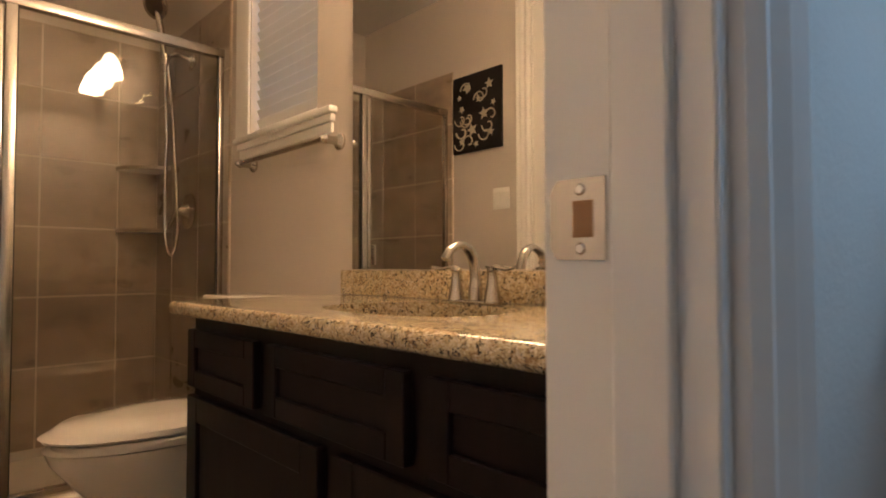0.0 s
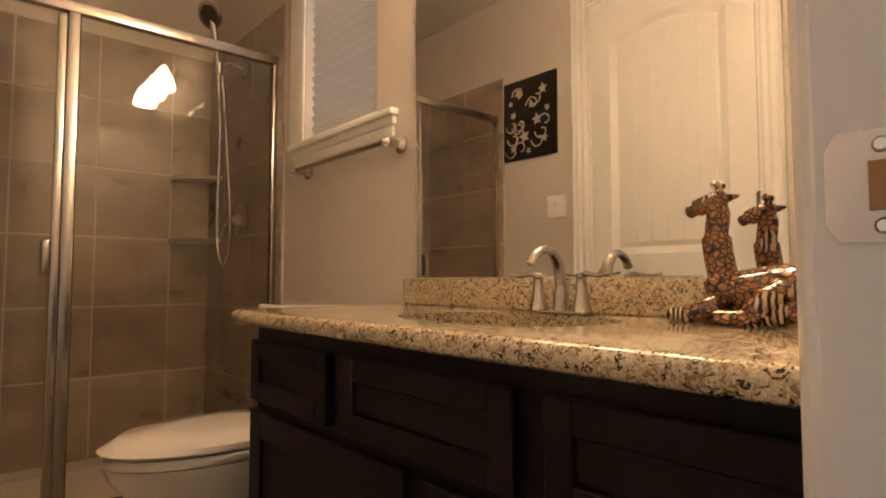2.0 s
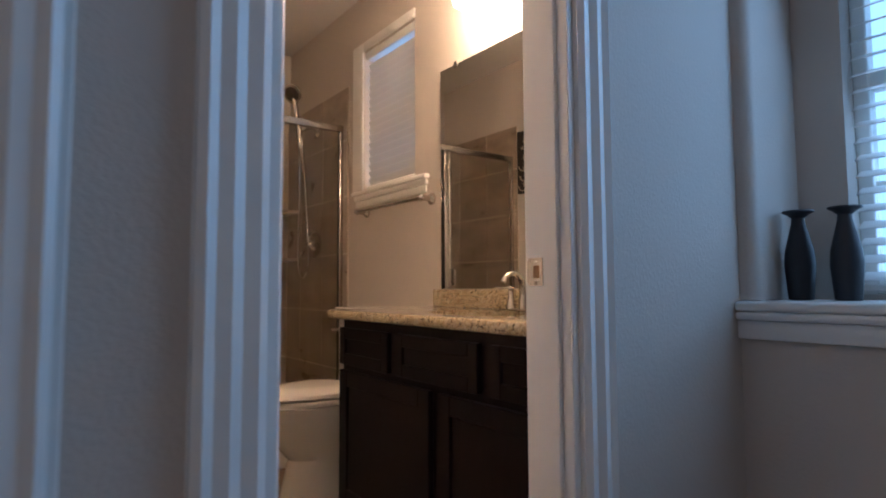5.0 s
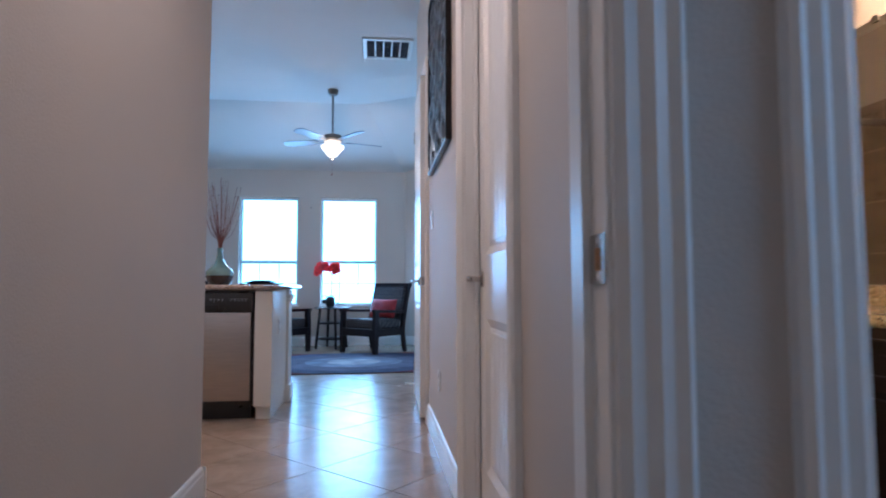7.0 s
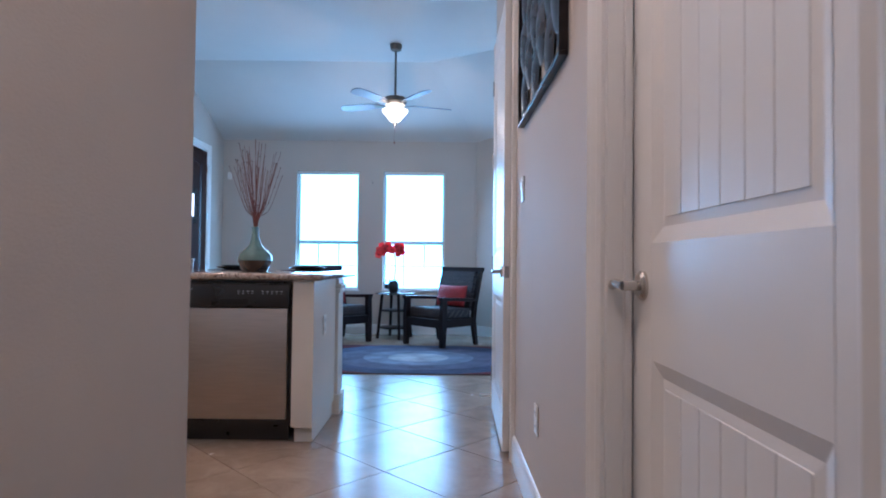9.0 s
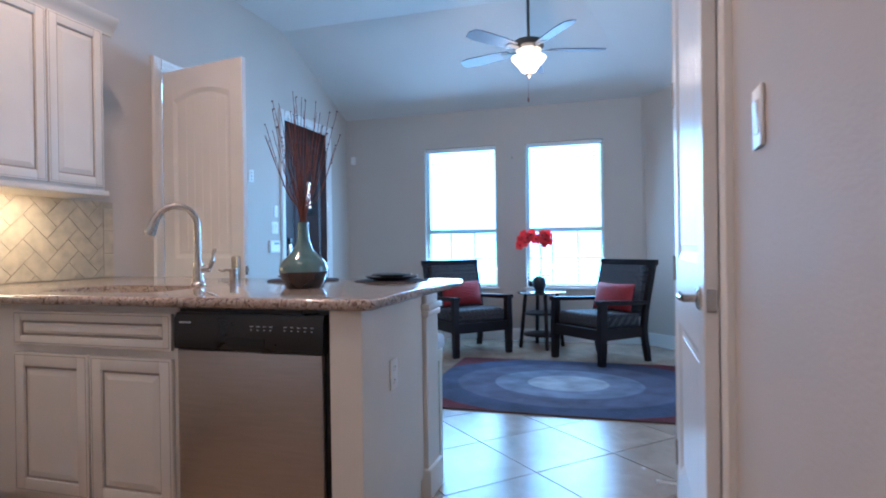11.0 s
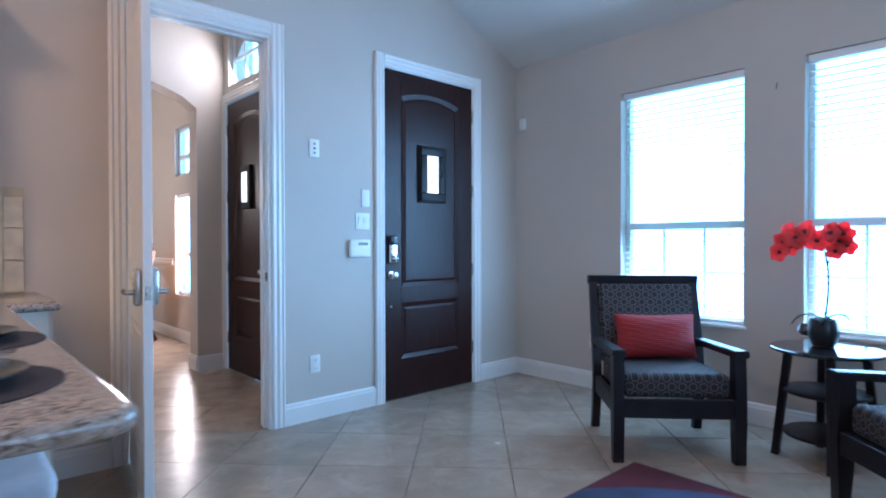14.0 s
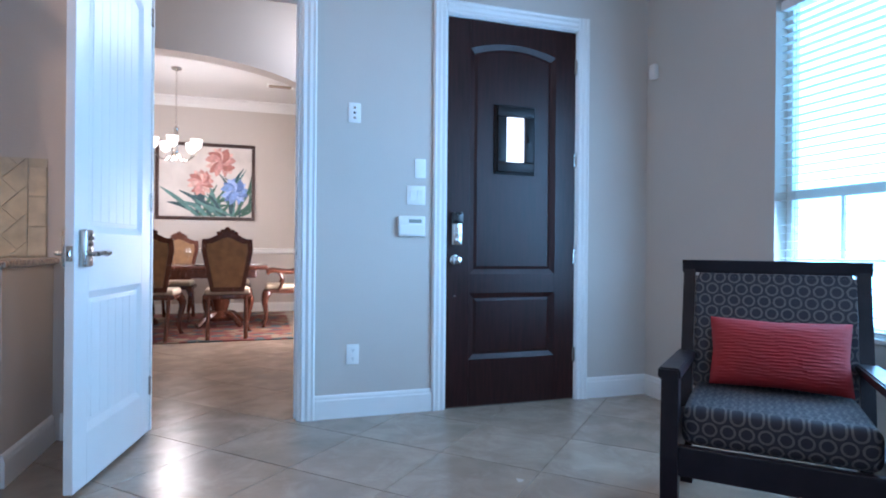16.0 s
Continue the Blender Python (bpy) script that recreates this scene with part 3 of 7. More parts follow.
# baseboards
for a in (("x", YD, 1, XW, -7.48), ("x", YD, 1, -6.39, -5.66), ("x", YD, 1, -4.705, -4.41), ("y", XW, 1, YD, 0.53),
          ("x", YR, -1, -2.775, -1.255), ("x", YR, -1, -0.275, XB), ("x", YR, -1, -3.97, -3.865), ("x", -0.67, 1, -1.56, 3.0), ("y", -1.56, -1, -2.4, -0.65),
          ("y", XH, 1, 0.445, 0.57), ("y", XH, 1, 1.313, 1.83), ("x", 1.83, -1, XH, 3.0), ("y", -6.08, 1, -5.05, -4.985), ("y", -6.08, 1, -4.0, -3.25),
          ("x", -5.05, 1, -6.08, -5.83), ("x", -9.0, 1, -6.25, -2.4), ("y", -6.25, 1, -9.0, -5.25), ("y", -5.83, 1, -5.25, -5.05)):
    baseboard(*a)
bm = nb()
prism(bm, [(XW + 0.0, 0.535), (-6.45, 2.035), (-6.44, 2.025), (XW + 0.016, 0.53)], "z", 0, 0.135)
struct("baseboard_chamfer", bm, TRIM, "white painted baseboard", "baseboard")
bm = nb()
tube(bm, [(XW + 0.004, 0.535, 0.135), (XW + 0.004, 0.535, EAVE)], 0.012, 10)
struct("corner_bead", bm, WALL, "rounded greige corner bead", "trim", True)


def window(name, axis, face, sign, y0, y1, z0, z1, depth, rows, cols, label, blind_from=None, slat=0.05, tilt=12, drop=None, pane_glow=True):
    """Double-hung window in an opening; the room side is at face, outwards is -sign. Blind slats hang inside."""
    root = thing(name, label, "window", None)
    root["kind"] = "structure"
    def put(bm, u0, u1, d0, d1, za, zb, bev=0.0):
        a, b = sorted((face - sign * d0, face - sign * d1))
        if axis == "y":
            box(bm, a, b, u0, u1, za, zb, bev, 1)
        else:
            box(bm, u0, u1, a, b, za, zb, bev, 1)
    zm = z0 + (z1 - z0) * 0.40
    f = 0.035
    for u0, u1, za, zb in ((y0, y0 + f, z0, z1), (y1 - f, y1, z0, z1), (y0 + f, y1 - f, z1 - f, z1), (y0 + f, y1 - f, z0, z0 + f), (y0 + f, y1 - f, zm - 0.025, zm + 0.025)):
        bm = nb()
        put(bm, u0, u1, depth - 0.05, depth, za, zb, 0.003)
        part("window_frame", bm, PLASTIC, root, smooth=False)
    # muntins
    for lower, za, zb in ((True, z0 + f, zm - 0.025), (False, zm + 0.025, z1 - f)):
        for i in range(1, cols if lower else 1):
            u = y0 + (y1 - y0) * i / cols
            bm = nb()
            put(bm, u - 0.008, u + 0.008, depth - 0.035, depth - 0.02, za, zb)
            part("muntin", bm, PLASTIC, root, smooth=False)
        for i in range(1, rows if lower else 1):
            z = za + (zb - za) * i / rows
            bm = nb()
            put(bm, y0 + f, y1 - f, depth - 0.033, depth - 0.022, z - 0.008, z + 0.008)
            part("muntin", bm, PLASTIC, root, smooth=False)
        bm = nb()
        put(bm, y0 + f, y1 - f, depth - 0.03, depth - 0.026, za, zb)
        pn = part("pane", bm, GLASS, root, smooth=False)
        pn.visible_shadow = False
    return root


def blind(y0, y1, z0, z1, axis, at, slat, pitch, tilt, label, group, cord=True):
    """Horizontal slat blind: head rail, slats, bottom rail, ladder cords."""
    root = thing("window_blind", label, "blind", None, group)
    def lay(bm, u0, u1, d0, d1, za, zb, bev=0):
        if axis == "y":
            box(bm, at + d0, at + d1, u0, u1, za, zb, bev, 1)
        else:
            box(bm, u0, u1, at + d0, at + d1, za, zb, bev, 1)
    bm = nb()
    lay(bm, y0 + 0.01, y1 - 0.01, -0.025, 0.025, z1 - 0.05, z1 - 0.002, 0.004)
    part("head_rail", bm, BLIND, root)
    bm = nb()
    lay(bm, y0 + 0.012, y1 - 0.012, -0.02, 0.02, z0 + 0.002, z0 + 0.022, 0.004)
    part("bottom_rail", bm, BLIND, root)
    n = int((z1 - z0 - 0.08) / pitch)
    bm = nb()
    c, s = math.cos(radians(tilt)) * slat / 2, math.sin(radians(tilt)) * slat / 2
    th = 0.0012
    pts = [(-c, -s - th), (c, s - th), (c, s + th), (-c, -s + th)]
    prism(bm, pts, axis, y0 + 0.014, y1 - 0.014)
    me = mesh_of("slat", bm, BLIND_SUN if axis == "y" else BLIND, False)
    for i in range(n):
        ob = new("slat", me)
        ob.parent = root
        ob.location = (at, 0, z0 + 0.04 + i * pitch) if axis == "y" else (0, at, z0 + 0.04 + i * pitch)
    for u in (y0 + 0.10, y1 - 0.10):
        bm = nb()
        lay(bm, u - 0.0015, u + 0.0015, 0.018, 0.021, z0 + 0.02, z1 - 0.05)
        part("ladder_cord", bm, BLIND, root)
    if cord:
        bm = nb()
        u = y1 - 0.06
        lay(bm, u - 0.0015, u + 0.0015, 0.03, 0.033, z1 - 0.45, z1 - 0.03)
        part("pull_cord", bm, BLIND, root)
        bm = nb()
        p = (at + 0.0315, u, z1 - 0.48) if axis == "y" else (u, at + 0.0315, z1 - 0.48)
        lathe(bm, [(0.003, 0.035), (0.008, 0.0)], 10, p)
        part("tassel", bm, BLIND, root)
    return root


def sill(axis, face, sign, a0, a1, z):
    """Window stool with a moulded apron."""
    bm = nb()
    def put(u0, u1, d0, d1, za, zb, bev):
        a, b = sorted((face + sign * d0, face + sign * d1))
        if axis == "x":
            box(bm, u0, u1, a, b, za, zb, bev, 2)
        else:
            box(bm, a, b, u0, u1, za, zb, bev, 2)
    put(a0 - 0.04, a1 + 0.04, 0.001, 0.035, z - 0.022, z, 0.006)
    put(a0 - 0.03, a1 + 0.03, 0.001, 0.022, z - 0.05, z - 0.0225, 0.006)
    put(a0 - 0.02, a1 + 0.02, 0.001, 0.014, z - 0.085, z - 0.0505, 0.004)
    return struct("window_sill", bm, TRIM, "white painted window stool and apron", "window sill", True)


for i, w in enumerate((W1, W2)):
    window("window_%d" % (i + 1), "y", XW, 1, w[0], w[1], w[2], w[3], 0.13, 2, 3, "tall white double-hung window filled with daylight")
    blind(w[0], w[1], w[2] + 0.005, w[3], "y", XW - 0.045, 0.05, 0.043, -4, "white slat blind, slats open, in a bright window", "living room blinds", False)
    bm = nb()
    box(bm, XW - 0.08, XW + 0.02, w[0] - 0.02, w[1] + 0.02, 0.60, 0.622, 0.005, 2)
    struct("window_sill", bm, TRIM, "white painted window stool", "window sill", True)
# bright outdoors behind the windows
for nm, m in (("backdrop", [(-9.9, -6.0), (-9.9, 4.5)]),):
    bm = nb()
    vs = [bm.verts.new(p) for p in ((-10.5, -40.0, -0.45), (-10.5, 4.0, -0.45), (-10.5, 4.0, 7.5), (-10.5, -40.0, 7.5))]
    bm.faces.new(vs)
    struct(nm, bm, SKYGLOW, "overexposed bright outdoors", "backdrop")
bm = nb()
bm.faces.new([bm.verts.new(p) for p in ((-8.0, 3.6, -0.45), (3.5, 3.6, -0.45), (3.5, 3.6, 4.5), (-8.0, 3.6, 4.5))])
struct("backdrop_north", bm, glow("shaded_outdoors", (0.45, 0.75, 1.0), 1.6), "hazy blue daylight outdoors", "backdrop")

# den window with blind, ledge with moulding
window("window_3", "x", 2.09, -1, 0.66, 1.75, 0.92, 2.3, 0.12, 2, 3, "white window behind a slat blind")
blind(0.66, 1.75, 0.925, 2.3, "x", 2.12, 0.05, 0.043, 25, "white wide-slat blind, half open", "den blind", False)
bm = nb()
box(bm, XH, 3.0, 1.80, 2.088, 0.882, 0.907, 0.008, 3)
box(bm, XH, 3.0, 1.80, 1.829, 0.862, 0.8815, 0.006, 2)
box(bm, XH, 3.0, 1.812, 1.829, 0.817, 0.8615, 0.004, 2)
struct("ledge", bm, TRIM, "deep white painted ledge with moulded apron", "ledge", True)

# rounded return at the end of the niche
bm = nb()
prism(bm, [(XH - 0.01, 2.089), (XH - 0.01, 1.832)] + [(XH + 0.014 + 0.026 * math.sin(radians(a)), 1.858 - 0.026 * math.cos(radians(a))) for a in range(0, 91, 15)] + [(XH + 0.04, 2.089)], "z", 0.908, 2.76)
struct("niche_return", bm, WALL, "greige rounded wall return beside the ledge", "wall", True)

# ---- kitchen ----
CAB = mat("glazed_cream_cabinet", (0.70, 0.66, 0.59), 0.4, 0, 0.03, 5, 0.03, 50)
GLAZE = mat("cabinet_glaze_line", (0.36, 0.31, 0.26), 0.6, 0, 0.1, 20)
KGRAN = granite("kitchen_granite", [(0.38, 0.30, 0.24), (0.45, 0.37, 0.30), (0.29, 0.21, 0.155), (0.35, 0.30, 0.265), (0.13, 0.085, 0.065)], 125)
STEEL = mat("stainless_steel", (0.46, 0.41, 0.37), 0.34, 1, 0.06, 6, 0, stretch=(1, 1, 14))
CT = 0.94


def panel_front(parent, name, axis, face, sign, u0, u1, z0, z1, frame=0.055, material=None, glaze=None, label=""):
    """A raised-panel cabinet front lying on a face, with a glazed groove."""
    material = material or CAB
    def put(bm, a, b, d0, d1, za, zb, bev=0.0):
        lo, hi = sorted((face + sign * d0, face + sign * d1))
        if axis == "y":
            box(bm, lo, hi, a, b, za, zb, bev, 2)
        else:
            box(bm, a, b, lo, hi, za, zb, bev, 2)
    bm = nb()
    fr = min(frame, (z1 - z0) * 0.28)
    put(bm, u0, u0 + fr, 0.001, 0.02, z0, z1, 0.003)
    put(bm, u1 - fr, u1, 0.001, 0.02, z0, z1, 0.003)
    put(bm, u0 + fr, u1 - fr, 0.001, 0.02, z1 - fr, z1, 0.003)
    put(bm, u0 + fr, u1 - fr, 0.001, 0.02, z0, z0 + fr, 0.003)
    d = part(name, bm, material, parent, label)
    bm = nb()
    put(bm, u0 + fr, u1 - fr, 0.0012, 0.010, z0 + fr, z1 - fr)
    part("groove", bm, glaze or GLAZE, d, smooth=False)
    bm = nb()
    g = 0.010
    lo, hi = face + sign * 0.010, face + sign * 0.018
    a0, a1, b0, b1 = u0 + fr + g, u1 - fr - g, z0 + fr + g, z1 - fr - g
    m = min(0.025, (b1 - b0) * 0.25)
    def vert(u, w, dd):
        return bm.verts.new((dd, u, w) if axis == "y" else (u, dd, w))
    o = [vert(u, w, lo) for u, w in ((a0, b0), (a1, b0), (a1, b1), (a0, b1))]
    i = [vert(u, w, hi) for u, w in ((a0 + m, b0 + m), (a1 - m, b0 + m), (a1 - m, b1 - m), (a0 + m, b1 - m))]
    for k in range(4):
        bm.faces.new((o[k], o[(k + 1) % 4], i[(k + 1) % 4], i[k]))
    bm.faces.new(i)
    bmesh.ops.recalc_face_normals(bm, faces=bm.faces)
    part("raised_panel", bm, material, d, smooth=False)
    bm = nb()
    t = 0.0025
    for q0, q1, w0, w1 in ((u0 + 0.009, u1 - 0.009, z0 + 0.009, z0 + 0.009 + t), (u0 + 0.009, u1 - 0.009, z1 - 0.009 - t, z1 - 0.009), (u0 + 0.009, u0 + 0.009 + t, z0 + 0.009 + t, z1 - 0.009 - t), (u1 - 0.009 - t, u1 - 0.009, z0 + 0.009 + t, z1 - 0.009 - t)):
        put(bm, q0, q1, 0.0195, 0.0206, w0, w1)
    part("glaze_line", bm, glaze or GLAZE, d, smooth=False)
    return d


PX = -3.04   # front plane of the peninsula cabinets
# sink base
sb = thing("sink_base_cabinet", "cream glazed sink base cabinet with two raised-panel doors", "cabinet")
bm = nb()
box(bm, -3.66, PX, -2.40, -1.385, 0.11, 0.90)
part("body", bm, CAB, sb, smooth=False)
bm = nb()
box(bm, -3.66, PX - 0.07, -2.40, -1.385, 0, 0.11)
part("toe_kick", bm, CAB, sb, smooth=False)
panel_front(sb, "drawer_front", "y", PX, 1, -2.19, -1.40, 0.735, 0.875, 0.04)
panel_front(sb, "door", "y", PX, 1, -2.19, -1.80, 0.135, 0.705)
panel_front(sb, "door", "y", PX, 1, -1.79, -1.40, 0.135, 0.705)
# dishwasher
dw = thing("dishwasher", "stainless steel dishwasher with black control panel", "dishwasher")
bm = nb()
box(bm, -3.62, PX - 0.005, -1.378, -0.752, 0.10, 0.895)
part("body", bm, DARKPL, dw, smooth=False)
bm = nb()
box(bm, PX - 0.004, PX + 0.02, -1.372, -0.775, 0.135, 0.745, 0.006, 2)
part("door", bm, STEEL, dw, "brushed stainless door")
bm = nb()
prism(bm, [(PX - 0.004, 0.75), (PX + 0.028, 0.75), (PX + 0.034, 0.762), (PX + 0.030, 0.86), (PX + 0.018, 0.882), (PX - 0.004, 0.882)], "y", -1.375, -0.765)
cp = part("control_panel", bm, DARKPL, dw, "black control panel")
bm = nb()
box(bm, PX + 0.03, PX + 0.0365, -1.15, -0.99, 0.765, 0.80, 0.003, 1)
part("grip_recess", bm, mat("grip_black", (0.004, 0.004, 0.004), 0.6, 0, 0.1), cp)
mk = mat("panel_marks", (0.5, 0.5, 0.5), 0.5, 0, 0.02)
for i in range(9):
    yy = -1.05 + i * 0.026 + (0.03 if i > 3 else 0)
    bm = nb()
    box(bm, PX + 0.031, PX + 0.0335, yy, yy + 0.012, 0.838, 0.841)
    box(bm, PX + 0.0315, PX + 0.034, yy + 0.002, yy + 0.008, 0.826, 0.829)
    part("button_mark", bm, mk, cp, smooth=False)
bm = nb()
box(bm, PX + 0.031, PX + 0.034, -1.35, -1.30, 0.845, 0.851)
part("name_bar", bm, mk, cp, smooth=False)
bm = nb()
box(bm, PX - 0.07, PX - 0.06, -1.372, -0.78, 0, 0.10)
part("toe_plate", bm, DARKPL, dw, smooth=False)
# peninsula end with its square post
pe = thing("peninsula_end", "cream painted peninsula end panel with square post", "cabinet panel")
bm = nb()
box(bm, -3.66, PX + 0.015, -0.75, -0.63, 0.09, 0.90, 0.003, 1)
box(bm, -3.66, PX - 0.03, -0.74, -0.64, 0, 0.09)
part("end_panel", bm, CAB, pe, smooth=False)
bm = nb()
box(bm, -3.83, -3.665, -0.775, -0.61, 0, 0.90, 0.003, 1)
post = part("post", bm, CAB, pe, smooth=False)
bm = nb()
box(bm, -3.845, -3.65, -0.79, -0.595, 0, 0.13, 0.006, 2)
part("plinth", bm, CAB, post)
bm = nb()
box(bm, -3.842, -3.653, -0.787, -0.598, 0.80, 0.83, 0.008, 2)
box(bm, -3.85, -3.645, -0.795, -0.590, 0.8305, 0.86, 0.008, 2)
part("cap_moulding", bm, CAB, post)
bm = nb()
box(bm, -3.72, -3.66, -3.0, -0.776, 0, 0.90)
part("back_panel", bm, CAB, pe, smooth=False)


def outlet(m, label, kind="outlet", w=0.07, h=0.115):
    """Wall plate facing -y locally, centred on its origin."""
    o = thing("wall_plate", label, "outlet" if kind == "outlet" else "switch", m)
    bm = nb()
    box(bm, -w / 2, w / 2, -0.006, 0, -h / 2, h / 2, 0.003, 2)
    part("plate", bm, PLASTIC, o)
    if kind == "outlet":
        for z in (-0.026, 0.026):
            bm = nb()
            prism(bm, [(0.016 * math.cos(a), z + 0.015 * math.sin(a)) for a in [k * math.pi / 8 for k in range(16)]], "y", -0.008, -0.006)
            s = part("socket", bm, PLASTIC, o)
            for dx, dz in ((-0.006, 0.003), (0.006, 0.003), (0, -0.007)):
                bm = nb()
                box(bm, dx - 0.001, dx + 0.001, -0.0086, -0.0078, z + dz - 0.0035, z + dz + 0.0035)
                part("slot", bm, DARKPL, s, smooth=False)
    elif kind == "switch":
        n = 2 if w > 0.1 else 1
        for i in range(n):
            x = (i - (n - 1) / 2) * 0.046
            bm = nb()
            box(bm, x - 0.016, x + 0.016, -0.0075, -0.006, -0.033, 0.033)
            r = part("rocker_frame", bm, PLASTIC, o, smooth=False)
            bm = nb()
            prism(bm, [(-0.0075, -0.03), (-0.0075, 0.03), (-0.012, 0.03), (-0.009, 0)], "x", x - 0.014, x + 0.014)
            part("rocker", bm, PLASTIC, r, smooth=False)
    elif kind == "jacks":
        for z in (-0.03, 0, 0.03):
            bm = nb()
            box(bm, -0.007, 0.007, -0.009, -0.006, z - 0.006, z + 0.006)
            part("jack", bm, DARKPL if z == 0 else GROUT, o, smooth=False)
    return o


outlet(pose(-3.30, -0.6285, 0.63, 0, 0, 180), "white outlet plate on the cream end panel")
# wall run under the backsplash
wr = thing("wall_base_cabinet", "cream glazed base cabinets along the wall", "cabinet")
bm = nb()
box(bm, -4.36, -3.75, YD + 0.002, -2.45, 0.1, 0.90)
box(bm, -3.64, -1.57, YD + 0.002, -2.45, 0.1, 0.90)
part("body", bm, CAB, wr, smooth=False)
bm = nb()
box(bm, -3.64, -1.57, YD + 0.002, -2.52, 0, 0.0995)
part("toe_kick", bm, CAB, wr, smooth=False)
bm = nb()
box(bm, -4.374, -4.3605, YD + 0.002, -2.45, 0, 0.90)
part("end_panel", bm, WALL, wr, "greige painted end panel", smooth=False)
baseboard("y", -4.3745, -1, YD + 0.017, -2.45)
# worktop: L shape with a sink cut-out
wt = thing("worktop", "speckled beige granite worktop with rounded edge", "worktop")
SY0, SY1, SX0, SX1 = -2.26, -1.62, -3.56, -3.16


def rounded(x0, x1, y0, y1, r, corners):
    """Rectangle outline with some corners rounded; corners: set of 'ne nw se sw'."""
    out = []
    for key, cx, cy, a in (("sw", x0, y0, 180), ("se", x1, y0, 270), ("ne", x1, y1, 0), ("nw", x0, y1, 90)):
        if key in corners:
            px, py = cx + (r if "w" in key else -r), cy + (r if "s" in key else -r)
            out += [(px + r * math.cos(radians(a + k * 15)), py + r * math.sin(radians(a + k * 15))) for k in range(7)]
        else:
            out.append((cx, cy))
    return out


def sheet_with_hole(bm, outer, hole, z0, z1, bev):
    """A slab with a hole; its outer rim is rounded."""
    def ring(poly, z):
        return [bm.verts.new((x, y, z)) for x, y in poly]
    def inset(poly, d):
        n, res = len(poly), []
        for i in range(n):
            a, b, c = Vector(poly[i - 1]), Vector(poly[i]), Vector(poly[(i + 1) % n])
            n1, n2 = (b - a).normalized(), (c - b).normalized()
            v1, v2 = Vector((-n1.y, n1.x)), Vector((-n2.y, n2.x))
            v = (v1 + v2)
            v = v / max(0.3, v.dot(v1))
            res.append((b.x + v.x * d, b.y + v.y * d))
        return res
    rings = []
    for k in range(9):
        a = math.pi * k / 8
        d = bev * (1 - math.sin(a))
        rings.append(ring(inset(outer, d), (z0 + z1) / 2 + (z0 - z1) / 2 * math.cos(a)))
    for a, b in zip(rings, rings[1:]):
        n = len(a)
        for i in range(n):
            bm.faces.new((a[i], a[(i + 1) % n], b[(i + 1) % n], b[i]))
    top, bot = rings[-1], rings[0]
    if hole:
        ht, hb = ring(hole, z1), ring(hole, z0)
        n = len(hole)
        for i in range(n):
            bm.faces.new((ht[i], ht[(i + 1) % n], hb[(i + 1) % n], hb[i]))
        for t, h in ((top, ht), (bot, hb)):
            es = [bm.edges.get((t[i], t[(i + 1) % len(t)])) for i in range(len(t))] + [bm.edges.get((h[i], h[(i + 1) % n])) for i in range(n)]
            bmesh.ops.triangle_fill(bm, use_beauty=True, edges=es)
    else:
        bm.faces.new(top)
        bm.faces.new(bot[::-1])
    bmesh.ops.recalc_face_normals(bm, faces=bm.faces)


bm = nb()
# continue along the wall: L outline, counter-clockwise
outer = [(-4.40, YD + 0.003), (-1.57, YD + 0.003), (-1.57, -2.42), (-2.985, -2.42)] + rounded(-4.23, -2.985, -2.44, -0.575, 0.05, {"ne", "nw"})[2:] + [(-4.23, -2.42), (-4.40, -2.42)]
hole = rounded(SX0, SX1, SY0, SY1, 0.09, {"ne", "nw", "se", "sw"})
sheet_with_hole(bm, outer, hole, 0.902, CT, 0.018)
part("slab", bm, KGRAN, wt)
# sink bowl
sk = thing("kitchen_sink", "undermount stainless steel kitchen sink", "sink")
bm = nb()
o = rounded(SX0 - 0.008, SX1 + 0.008, SY0 - 0.008, SY1 + 0.008, 0.095, {"ne", "nw", "se", "sw"})
i = rounded(SX0 + 0.03, SX1 - 0.03, SY0 + 0.03, SY1 - 0.03, 0.07, {"ne", "nw", "se", "sw"})
ro = [bm.verts.new((x, y, 0.9015)) for x, y in o]
ri = [bm.verts.new((x, y, 0.72)) for x, y in i]
for k in range(len(o)):
    bm.faces.new((ro[k], ri[k], ri[(k + 1) % len(o)], ro[(k + 1) % len(o)]))
bm.faces.new(ri)
bmesh.ops.recalc_face_normals(bm, faces=bm.faces)
part("bowl", bm, mat("sink_steel", (0.27, 0.25, 0.235), 0.28, 1, 0.05, 8), sk)
bm = nb()
lathe(bm, [(0.045, 0.7205), (0.045, 0.724), (0.02, 0.722)], 20, (-3.36, -1.94, 0))
part("drain", bm, CHROME, sk)
# tall pull-down faucet
fa = thing("kitchen_faucet", "tall arched brushed nickel pull-down faucet", "faucet", pose(-3.665, -1.81, CT, 0, 0, -52))
bm = nb()
lathe(bm, [(0.034, 0), (0.034, 0.006), (0.027, 0.014), (0.024, 0.06), (0.024, 0.10), (0.018, 0.115)], 24)
part("base", bm, NICKEL, fa)
bm = nb()
pth = [(0, 0, 0.10), (0, 0, 0.20), (0, 0, 0.28)] + [(0.095 - 0.095 * math.cos(radians(a)), 0, 0.295 + 0.095 * math.sin(radians(a))) for a in range(10, 150, 14)]
tube(bm, pth, 0.0165, 14)
part("spout", bm, NICKEL, fa)
bm = nb()
e = Vector(pth[-1])
tube(bm, [e, e + Vector((0.022, 0, -0.03)), e + Vector((0.048, 0, -0.10)), e + Vector((0.052, 0, -0.115))], [0.018, 0.020, 0.027, 0.025], 14)
part("spray_head", bm, NICKEL, fa)
bm = nb()
